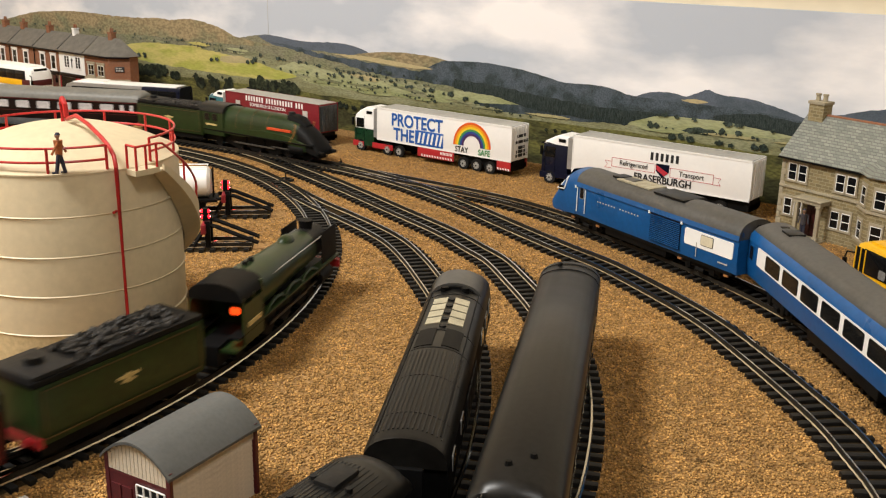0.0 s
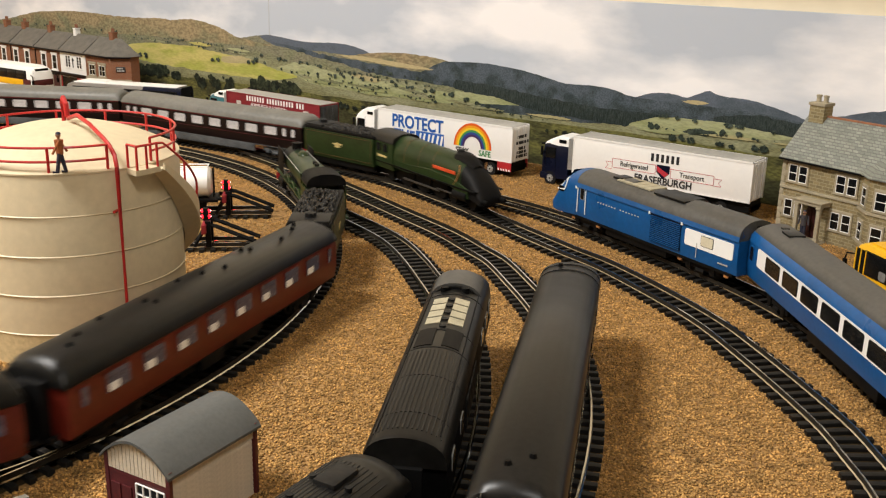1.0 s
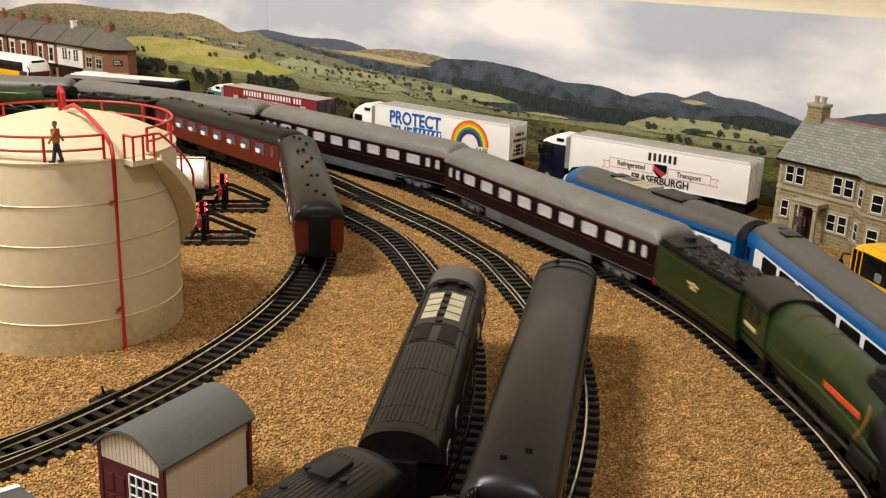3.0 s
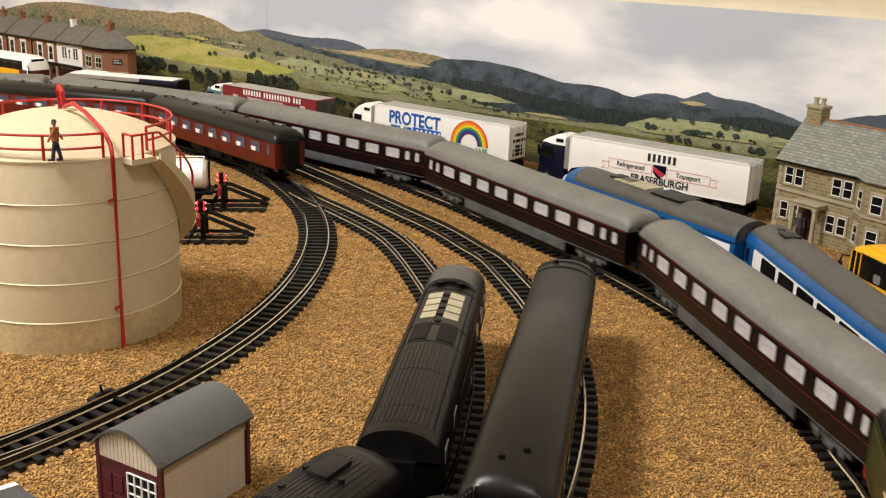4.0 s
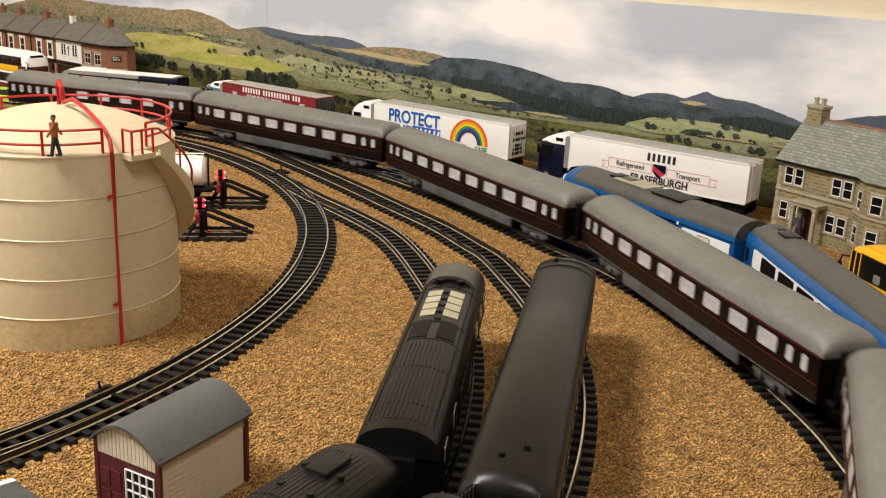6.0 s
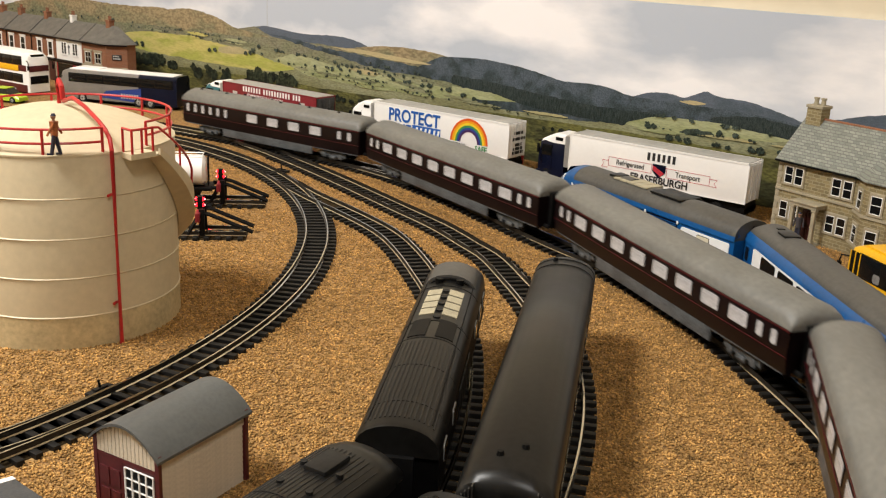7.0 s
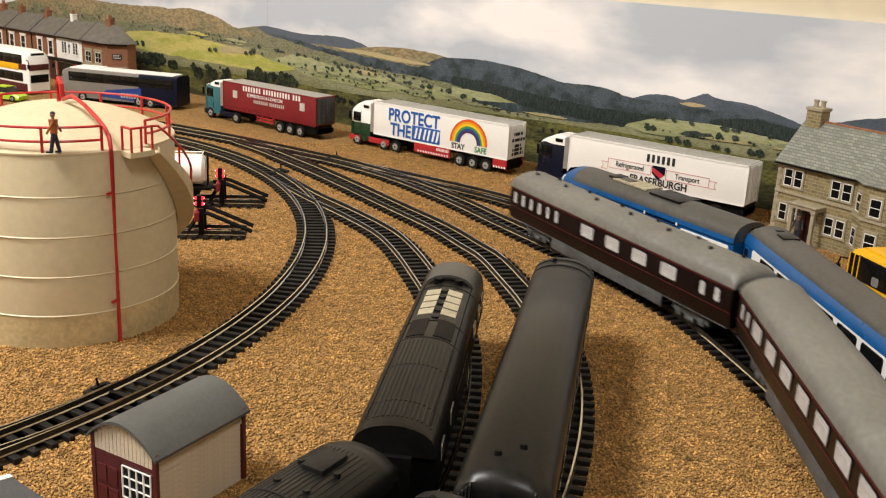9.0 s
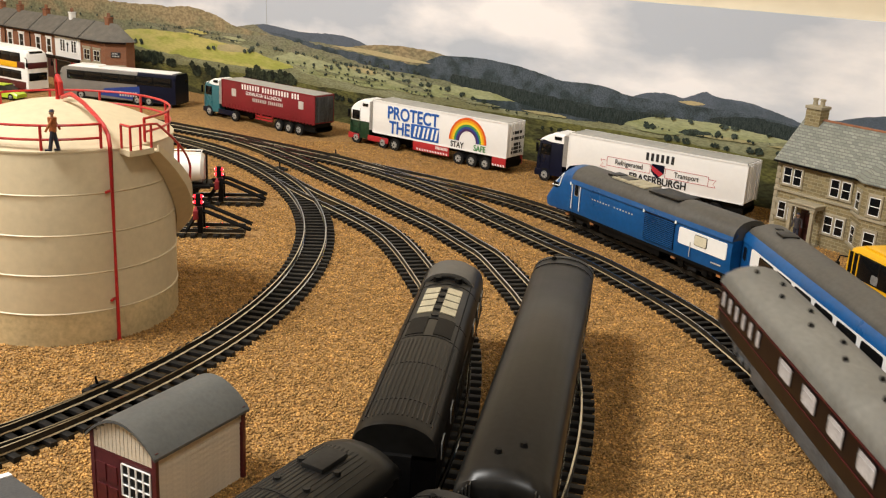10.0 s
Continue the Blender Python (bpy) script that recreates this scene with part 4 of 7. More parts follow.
def shunt_diesel():
    """A grey diesel engine seen from above: raised hood, cream roof panels, ribbed roof."""
    e = thing("diesel_engine", "dark grey diesel engine with cream roof panels", "locomotive", "standing trains")
    L, w = 0.206, 0.0160
    xr, xf = -L / 2, L / 2
    # body in black: shade of the unlit near end is put into the colour
    part("body", prism(B(), body_profile(w, 0.0105, 0.0360), xr + 0.002, xf - 0.004), "black", e)
    secs = []
    for x, k, wk in ((xr, 0.93, 0.985), (xr + 0.002, 1, 1), (xf - 0.012, 1, 1), (xf - 0.004, 0.8, 0.93), (xf, 0.4, 0.86)):
        secs.append([(x, y * wk, z) for y, z in roof_profile(w + 0.0002, 0.0350, 0.0350 + 0.0125 * k)])
    part("roof", loft(B(), secs), "darkroof", e)
    bm = B()
    for k in range(15):
        y = -w * 0.80 + k * w * 1.6 / 14
        z = 0.0350 + 0.0125 * math.sin(math.acos(-y / w)) ** 0.75
        box(bm, xr + 0.006, -0.022, y - 0.0003, y + 0.0003, z - 0.001, z + 0.0003)
    part("roof_rib", bm, "soot", e, "fine ribs along the roof")
    bm = B()
    secs = [[(x, y * 0.86, z + 0.0014 * k) for y, z in roof_profile(w, 0.0370, 0.0480)] for x, k in ((xf - 0.0400, 1.5), (xf - 0.016, 1.3), (xf - 0.003, -2.5))]
    loft(bm, secs)
    part("cab_hood", bm, "midgrey", e, "raised grey hood")
    # solid black slab that stands for the shade below the hood's lip
    secs = [[(x, y * 0.80, z + 0.0008) for y, z in roof_profile(w, 0.0370, 0.0480)] for x in (xf - 0.0422, xf - 0.0398)]
    part("hood_shade", loft(B(), secs), "black", e, "black slab standing in for the shade under the hood")
    bm = B()
    for y in (-0.0055, 0.0055):
        rod(bm, (xf - 0.0440, y, 0.0455), (xf - 0.0440, y, 0.0492), 0.0021, 12)
    part("exhaust", bm, "black", e)
    for k in range(4):
        for y in (-0.0055, 0.0055):
            secs = []
            for x in (xf - 0.0640 - k * 0.0092, xf - 0.0558 - k * 0.0092 - 0.0006):
                z = 0.0350 + 0.0125 * math.sin(math.acos(-(abs(y) + 0.0036) / w)) ** 0.75
                z2 = 0.0350 + 0.0125 * math.sin(math.acos(-(abs(y) - 0.0036) / w)) ** 0.75
                s = 1 if y > 0 else -1
                secs.append([(x, s * (abs(y) + 0.0036), z - 0.001), (x, s * (abs(y) + 0.0036), z + 0.0006), (x, s * (abs(y) - 0.0036), z2 + 0.0006), (x, s * (abs(y) - 0.0036), z2 - 0.001)])
            part("roof_panel", loft(B(), secs), "panelcream", e, "cream translucent roof panel")
    bm = B()
    for k in range(5):
        x = xf - 0.0955 + k * 0.0092
        rod(bm, (x, 0, 0.0470), (x, 0, 0.0482), 0.0018, 10)
    part("roof_boss", bm, "soot", e)
    for k in (-1, 1):
        arch = lambda y: 0.0350 + 0.0125 * math.sin(math.acos(-y / w)) ** 0.75
        ys = [0.0022 + 0.0082 * i / 5 for i in range(6)]
        secs = [[(x, k * y, arch(y) + 0.0004) for y in ys] + [(x, k * y, arch(y) - 0.001) for y in ys[::-1]] for x in (xf - 0.119, xf - 0.0985)]
        part("fan_grille", loft(B(), secs), "black", e, "dark roof fan grille")
        bm = B()
        for i in range(4):
            x = xf - 0.0985 - i * 0.029
            tube(bm, [(x, k * 0.0118, arch(0.0118) + 0.0002), (x, k * 0.0156, arch(0.0156) + 0.0002)], 0.0003, 4)
        tube(bm, [(xr + 0.008, k * 0.0122, arch(0.0122) + 0.0002), (xf - 0.042, k * 0.0122, arch(0.0122) + 0.0002)], 0.0003, 4)
        part("panel_seam", bm, "black", e)
    for x in (xr + 0.02, xr + 0.055, -0.018, xf - 0.050, xf - 0.100):
        bm = B()
        secs = [[(x + dx, y * 1.008, z + 0.0002) for y, z in roof_profile(w, 0.0350, 0.0476)] for dx in (-0.0004, 0.0004)]
        loft(bm, secs)
        part("roof_seam", bm, "soot", e)
    for y in (-1, 1):
        for x in (xf - 0.016, xf - 0.036, xf - 0.060, xr + 0.02, xr + 0.05):
            pane(e, "side_window", 0.008, 0.0065, "steel", "glass", side(y * (w + 0.0001), x, 0.0290))
        bm = B()
        for k in range(5):
            box(bm, xr + 0.07 + k * 0.009, xr + 0.077 + k * 0.009, y * w - 0.0005, y * w + 0.0005, 0.016, 0.030, 0.0003)
        part("side_grille", bm, "soot", e)
    bm = B()
    for x in (xr, xf):
        k = 1 if x > 0 else -1
        for y in (-0.0095, 0.0095):
            part("buffer", rod(B(), (x - k * 0.004, y, 0.0125), (x + k * 0.004, y, 0.0125), 0.0018, 10), "black", e)
        part("gangway", box(B(), x - 0.002, x + 0.001, -0.0070, 0.0070, 0.0110, 0.0350, 0.0006), "black", e)
    bm.free()
    bm = B()
    box(bm, -0.03, 0.03, -0.013, 0.013, 0.0035, 0.0105, 0.001)
    part("fuel_tank", bm, "black", e)
    for x in (xf - 0.044, xr + 0.044):
        bogie(e, x, "black", 0.02)
    return e


d_engine = shunt_diesel()
d_engine.matrix_basis = Matrix.Translation((0.2215, 0.3110, RAIL)) @ pose(0, 0, 0, 0, 0, 121.0)
d_second = copy_thing(d_engine, Matrix.Translation((0.2855, 0.1089, RAIL)) @ pose(0, 0, 0, 0, 0, 97.0))
tagged(d_second, "dark grey coupled diesel vehicle with ribbed roof")
for o in list(d_second.children_recursive):
    if o.name.split(".")[0] in ("cab_hood", "hood_shade", "exhaust", "roof_panel", "roof_boss", "fan_grille", "panel_seam"):
        bpy.data.objects.remove(o)
bm = B()
box(bm, 0.070, 0.084, -0.0045, 0.0045, 0.0468, 0.0490, 0.0006)
part("roof_hatch", bm, "soot", d_second)
bm = B()
for k in range(15):
    y = -0.0128 + k * 0.0256 / 14
    z = 0.0350 + 0.0125 * math.sin(math.acos(-y / 0.016)) ** 0.75
    box(bm, -0.020, 0.088, y - 0.00025, y + 0.00025, z - 0.001, z + 0.0001)
part("roof_rib", bm, "soot", d_second)
for x, y in ((0.060, -0.006), (0.060, 0.006), (0.074, 0.0075), (0.074, -0.0075), (0.030, 0.0)):
    part("roof_boss", rod(B(), (x, y, 0.0440), (x, y, 0.0478), 0.0013, 8), "soot", d_second)
sd_win = [(-0.125 + 0.030 + i * 0.0235, 0.0150, 0.0090, None) for i in range(9)]
saloon = passenger_coach("dark grey-roofed coach standing on the siding", "standing trains", 0.262, "umber", "darkroof", "umber", "glass", sd_win, "black", None, vents=[(0.116, 0.0055), (-0.114, 0.004), (-0.107, -0.004)])
saloon.matrix_basis = Matrix.Translation((0.2675, 0.3335, RAIL)) @ pose(0, 0, 0, 0, 0, 116.8)
bm = B()
for x in (0.118, 0.108):
    secs = [[(x + dx, y * 1.004, z + 0.0002) for y, z in roof_profile(0.0172, 0.0360, 0.0482)] for dx in (-0.0003, 0.0003)]
    loft(bm, secs)
part("roof_rib", bm, "soot", saloon)
for s in (-1, 1):
    for e in (-1, 1):
        x = e * 0.1285
        bm = B()
        for k in range(4):
            box(bm, x - 0.0012, x + 0.0012, s * (0.0146 - k * 0.0012) - 0.0002, s * (0.0146 - k * 0.0012) + 0.0002, 0.036, 0.0395 + k * 0.0012)
        part("end_step", bm, "rodsteel", saloon)


second_saloon = copy_thing(saloon, Matrix.Translation((0.3370, 0.0770, RAIL)) @ pose(0, 0, 0, 0, 0, 97.0))


def platform(x, y):
    """The foot of a station platform: a tarmac ramp with a white edge."""
    p = thing("platform", "grey tarmac platform ramp with white painted edge", "platform", m=pose(x, y, 0))
    part("ramp", loft(B(), [[(a, 0, 0), (a, 0, 0.0015), (a, -0.10, 0.012), (a, -0.50, 0.012), (a, -0.50, 0)] for a in (0, 0.060)]), "tarmac", p)
    part("edge_line", loft(B(), [[(a, 0.0003, 0.0), (a, 0.0003, 0.0018), (a, -0.10, 0.0123), (a, -0.50, 0.0123), (a, -0.50, 0)] for a in (-0.0008, 0.0022)]), "white", p, "white painted edge stone")
    return p


platform(0.1250, 0.1550)


# ---- storage tank ----
TX, TY, TR, TZ, TC = -0.0309, 0.2810, 0.0625, 0.1072, 0.1250


def storage_tank():
    t = thing("storage_tank", "cream cylindrical oil storage tank with red railings", "storage tank", m=pose(TX, TY, 0))
    n = 96
    ring = lambda r, z: [(r * math.cos(2 * math.pi * i / n), r * math.sin(2 * math.pi * i / n), z) for i in range(n)]
    part("shell", loft(B(), [ring(TR, TZ * 0.172), ring(TR, TZ - 0.001), ring(TR - 0.0005, TZ)]), "tank", t, "smooth cream shell")
    part("base_course", loft(B(), [ring(TR + 0.0002, 0), ring(TR + 0.0002, TZ * 0.172)]), "tankbase", t, "stained bottom course")
    for k in (0.172, 0.377, 0.582, 0.787):
        part("weld_seam", loft(B(), [ring(TR, TZ * k - 0.0005), ring(TR + 0.0006, TZ * k), ring(TR, TZ * k + 0.0005)], cap=False), "tank", t)
    secs = [ring(TR + 0.0003, TZ - 0.0006), ring(TR + 0.0003, TZ + 0.0003)]
    for k in range(1, 14):
        r = TR * (1 - k / 14)
        secs.append(ring(r, TZ + (TC - TZ) * (1 - (r / TR) ** 2)))
    part("roof", loft(B(), secs), "tank", t, "shallow domed cream roof")
    pt = lambda a, r, z: (r * math.cos(radians(a)), r * math.sin(radians(a)), z)
    RR = TR - 0.0015
    for a0, a1 in ((14, 348), ):
        for z in (0.0065, 0.0138):
            bm = B()
            tube(bm, [pt(a0 + (a1 - a0) * i / 80, RR, TZ + z) for i in range(81)], 0.0007)
            part("handrail", bm, "red", t, "red handrail")
        for k in range(13):
            a = a0 + (a1 - a0) * k / 12
            bm = B()
            rod(bm, pt(a, RR, TZ - 0.001), pt(a, RR, TZ + 0.0140), 0.0008, 8)
            part("railing_post", bm, "red", t)
    # stair head platform with its posts, the stair winding down behind
    bm = B()
    secs = []
    for i in range(9):
        a = -3 + 13 * i / 8
        secs.append([pt(a, TR - 0.002, TZ - 0.003), pt(a, TR + 0.0092, TZ - 0.003), pt(a, TR + 0.0092, TZ), pt(a, TR - 0.002, TZ)])
    part("platform", loft(bm, secs), "tank", t)
    for a, r in ((-2, TR + 0.0085), (3, TR + 0.0085), (9, TR + 0.0085), (-2, TR)):
        bm = B()
        rod(bm, pt(a, r, TZ - 0.002), pt(a, r, TZ + 0.013), 0.0007, 8)
        part("railing_post", bm, "red", t)
    bm = B()
    tube(bm, [pt(-2, TR, TZ + 0.0128), pt(-2, TR + 0.0085, TZ + 0.0128)] + [pt(-2 + 11 * i / 6, TR + 0.0085, TZ + 0.0128) for i in range(7)], 0.0007)
    part("handrail", bm, "red", t)
    za = lambda a: (TZ - 0.001) * (1 - (a - 12) / 120)
    bm, secs = B(), []
    for i in range(41):
        a = 12 + 120 * i / 40
        z = max(0.001, za(a))
        g = min(1.0, 0.15 + i / 14)
        secs.append([pt(a, TR + 0.0005, max(0, z - 0.016 * g)), pt(a, TR + 0.0102, max(0, z - 0.010 * g)), pt(a, TR + 0.0102, z + 0.002), pt(a, TR + 0.0088, z + 0.002), pt(a, TR + 0.0085, max(0, z - 0.001)), pt(a, TR + 0.0005, max(0, z - 0.001))])
    part("stair_stringer", loft(bm, secs), "tank", t, "curved cream stair side")
    tread = None
    for i in range(28):
        a = 13 + 118 * i / 28
        z = za(a)
        bm = B()
        box(bm, TR - 0.0005, TR + 0.0088, -0.0024, 0.0024, -0.001, 0.0)
        if tread is None:
            tread = part("stair_tread", bm, "tank", t)
            tread.matrix_basis = pose(0, 0, z, 0, 0, a)
        else:
            bm.free()
            again(tread, pose(0, 0, z, 0, 0, a))
    bm = B()
    tube(bm, [pt(9, TR + 0.0085, TZ + 0.0128)] + [pt(12 + 118 * i / 30, TR + 0.0092, max(0.012, za(12 + 118 * i / 30) + 0.0135)) for i in range(31)], 0.0007)
    part("handrail", bm, "red", t)
    for i in range(6):
        a = 28 + 20 * i
        bm = B()
        rod(bm, pt(a, TR + 0.0092, max(0.0, za(a))), pt(a, TR + 0.0092, max(0.012, za(a) + 0.0135)), 0.0006, 8)
        part("railing_post", bm, "red", t)
    # the pipe from the crown over the edge to the ground
    bm = B()
    pts = [(0, 0, TC - 0.002), (0, 0, TC + 0.010), (0.002, -0.0005, TC + 0.013), (0.005, -0.001, TC + 0.010), (0.006, -0.0012, TC + 0.003)]
    tube(bm, pts, 0.0016, 8)
    part("vent_bend", bm, "red", t)
    bm = B()
    ap = -9
    pts = [pt(ap, 0.006, TC + 0.002)] + [pt(ap, TR * k, TZ + (TC - TZ) * (1 - k * k) + 0.006 + 0.004 * k) for k in (0.3, 0.55, 0.8, 0.93)] + [pt(ap, TR + 0.0005, TZ + 0.008), pt(ap, TR + 0.0022, TZ + 0.002), pt(ap, TR + 0.0022, 0.0)]
    tube(bm, pts, 0.0012, 8)
    part("filling_pipe", bm, "red", t, "red pipe from crown to ground")
    for z in (0.024, 0.085):
        bm = B()
        a, b = pt(ap, TR - 0.0005, z), pt(ap - 3, TR + 0.0022, z)
        rod(bm, a, b, 0.0008, 8)
        part("pipe_bracket", bm, "red", t)
    return t


storage_tank()


def little_man(x, y, z, h, turn, label, material, legs=0.5, arms=0.2):
    """A painted cast figure, one plain mesh."""
    bm = B()
    s = h / 1.75
    rod(bm, (0.18 * s * legs, 0.06 * s, 0.0), (0.02 * s, 0.08 * s, 0.85 * s), 0.075 * s, 8, 0.095 * s)
    rod(bm, (-0.22 * s * legs, -0.06 * s, 0.0), (-0.02 * s, -0.08 * s, 0.85 * s), 0.075 * s, 8, 0.095 * s)
    rod(bm, (0, 0, 0.80 * s), (0, 0, 1.42 * s), 0.15 * s, 10, 0.19 * s)
    for k in (-1, 1):
        rod(bm, (0, k * 0.22 * s, 1.38 * s), (k * arms * s, k * 0.27 * s, 0.85 * s), 0.06 * s, 8, 0.05 * s)
        box(bm, -0.05 * s + k * -0.2 * s * legs, 0.17 * s + k * -0.2 * s * legs, k * -0.06 * s - 0.05 * s, k * -0.06 * s + 0.05 * s, 0, 0.07 * s)
    rod(bm, (0, 0, 1.40 * s), (0, 0, 1.52 * s), 0.06 * s, 8)
    bmesh.ops.create_uvsphere(bm, u_segments=10, v_segments=8, radius=0.115 * s, matrix=Matrix.Translation((0.01 * s, 0, 1.62 * s)))
    rod(bm, (0, 0, 1.66 * s), (0, 0, 1.75 * s), 0.12 * s, 10, 0.07 * s)
    ob = tagged(part("figurine", bm, material), label, "figurine")
    for name in ("denim", "skin"):
        ob.data.materials.append(M[name])
    for f in ob.data.polygons:
        zc = f.center.z / s
        f.material_index = 1 if zc < 0.84 or zc > 1.68 else 2 if zc > 1.44 else 0
    ob.matrix_basis = pose(x, y, z, 0, 0, turn)
    return ob


# ---- platelayer's shed ----
def shed(x, y, turn):
    s = thing("hut", "cream boarded hut with wine trim and grey arched roof", "hut", m=pose(x, y, 0, 0, 0, turn))
    lx, ly, h = 0.0485, 0.0330, 0.0325
    part("wall", box(B(), -lx / 2 + 0.001, lx / 2 - 0.001, -ly / 2 + 0.001, ly / 2 - 0.001, 0, h), "plank", s)
    board = None
    for k in range(13):
        z = 0.0006 + k * 0.00238
        for yy in (-ly / 2, ly / 2):
            m = pose(0, yy, z, 0, 0, 0 if yy < 0 else 180)
            if board is None:
                bm = B()
                prism(bm, [(0.0010, 0), (0.0000, 0), (0.0004, 0.0023), (0.0010, 0.0023)], -lx / 2 + 0.0015, lx / 2 - 0.0015)
                board = part("board", bm, "plank", s)
                board.matrix_basis = m
            else:
                again(board, m)
    # end wall towards the viewer: gable boards, door, window
    xe = -lx / 2
    bm = B()
    secs = []
    n = 12
    prof = [(-ly / 2 + ly * i / n, h + 0.0085 * math.sin(math.pi * i / n) ** 0.8) for i in range(n + 1)] + [(ly / 2, h - 0.006), (-ly / 2, h - 0.006)]
    prism(bm, prof, xe - 0.0002, xe + 0.0018)
    part("gable", prism(B(), prof, -xe - 0.0018, -xe + 0.0002), "plank", s, "cream vertical boards under the roof")
    part("gable", bm, "plank", s, "cream vertical boards under the roof")
    for k in range(15):
        bm = B()
        yy = -ly / 2 + 0.002 + k * (ly - 0.004) / 14
        ztop = h + 0.0085 * math.sin(math.pi * (yy + ly / 2) / ly) ** 0.8 - 0.0006
        box(bm, xe - 0.0006, xe - 0.0001, yy - 0.0009, yy + 0.0009, h - 0.0055, ztop)
        part("gable_board", bm, "plank", s)
    bm = B()
    box(bm, xe - 0.0006, xe + 0.001, -ly / 2, ly / 2, h - 0.0075, h - 0.0058)
    for yy in (-ly / 2, ly / 2):
        for xx in (-lx / 2, lx / 2):
            part("corner_post", box(B(), xx - 0.0008, xx + 0.0008, yy - 0.0010, yy + 0.0010, 0, h + 0.001), "wine", s, "dark wine corner post")
    part("lintel", bm, "wine", s)
    bm = B()
    box(bm, xe - 0.0005, xe + 0.001, 0.002, ly / 2 - 0.001, 0, h - 0.0075)
    for zz in (0.004, 0.0135):
        box(bm, xe - 0.0009, xe - 0.0003, 0.0035, 0.0085, zz, zz + 0.0075)
        box(bm, xe - 0.0009, xe - 0.0003, 0.0095, 0.0145, zz, zz + 0.0075)
    part("door", bm, "wine", s, "dark wine panelled door")
    bm = B()
    box(bm, xe - 0.0004, xe + 0.001, -ly / 2 + 0.001, 0.002, 0.0085, h - 0.0075)
    part("window_surround", bm, "wine", s)
    win = part("window", box(B(), xe - 0.0006, xe - 0.0002, -ly / 2 + 0.002, 0.0005, 0.0105, h - 0.0085), "glass", s)
    bm = B()
    for k in range(5):
        yy = -ly / 2 + 0.002 + k * (ly / 2 - 0.0015) / 4
        box(bm, xe - 0.0012, xe - 0.0006, yy - 0.00022, yy + 0.00022, 0.0105, h - 0.0085)
    for zz in (0.0105, 0.0152, 0.0195, h - 0.0085):
        box(bm, xe - 0.0011, xe - 0.0006, -ly / 2 + 0.002, 0.0005, zz - 0.00022, zz + 0.00022)
    part("glazing_bar", bm, "white", win, "white glazing bars")
    bm, secs = B(), []
    for x0 in (-lx / 2 - 0.0022, lx / 2 + 0.0022):
        a = [(x0, -ly / 2 - 0.002 + (ly + 0.004) * i / 16, h - 0.0004 + 0.0102 * math.sin(math.pi * i / 16) ** 0.85) for i in range(17)]
        secs.append(a + [(p[0], p[1], p[2] - 0.0012) for p in a[::-1]])
    loft(bm, secs)
    part("roof", bm, "shedroof", s, "plain grey arched roof")
    return s


shed(0.1820, 0.1935, 98.0)


# ---- buffer stops and tank wagon ----
def buffer_stop(x, y, turn):
    b = thing("buffer_stop", "black rail-built buffer stop with red lit lamp", "buffer stop", "buffer stops", m=pose(x, y, 0.0027, 0, 0, turn))
    for yy in (-0.0082, 0.0082):
        bm = B()
        tube(bm, [(0.036, yy, 0.003), (0.004, yy, 0.0165), (-0.003, yy, 0.0175)], 0.0016, 4)
        box(bm, -0.0035, 0.0005, yy - 0.0018, yy + 0.0018, 0, 0.0205, 0.0003)
        tube(bm, [(-0.012, yy, 0.001), (-0.003, yy, 0.016)], 0.0013, 4)
        part("strut", bm, "black", b)
    part("beam", box(B(), -0.0060, -0.0025, -0.0145, 0.0145, 0.0115, 0.0185, 0.0005), "curtain", b, "dull red buffer beam")
    bm = B()
    box(bm, -0.0056, -0.0016, -0.0017, 0.0017, 0.0186, 0.0285, 0.0004)
    lamp = part("lamp_housing", bm, "black", b)
    for z in (0.0218, 0.0262):
        for k in (1, -1):
            bm = B()
            bmesh.ops.create_uvsphere(bm, u_segments=10, v_segments=8, radius=0.0015, matrix=Matrix.Translation((-0.0036 + k * 0.0022, 0, z)))
            part("lamp_lens", bm, "redlamp", lamp, "glowing red lamp")
            bm = B()
            bmesh.ops.create_uvsphere(bm, u_segments=8, v_segments=6, radius=0.0005, matrix=Matrix.Translation((-0.0036 + k * 0.0035, 0, z)))
            part("lamp_core", bm, "hotlamp", lamp)
    return b


buffer_stop(-0.1000, 0.4365, 45.0)
buffer_stop(-0.1617, 0.5075, 45.0)


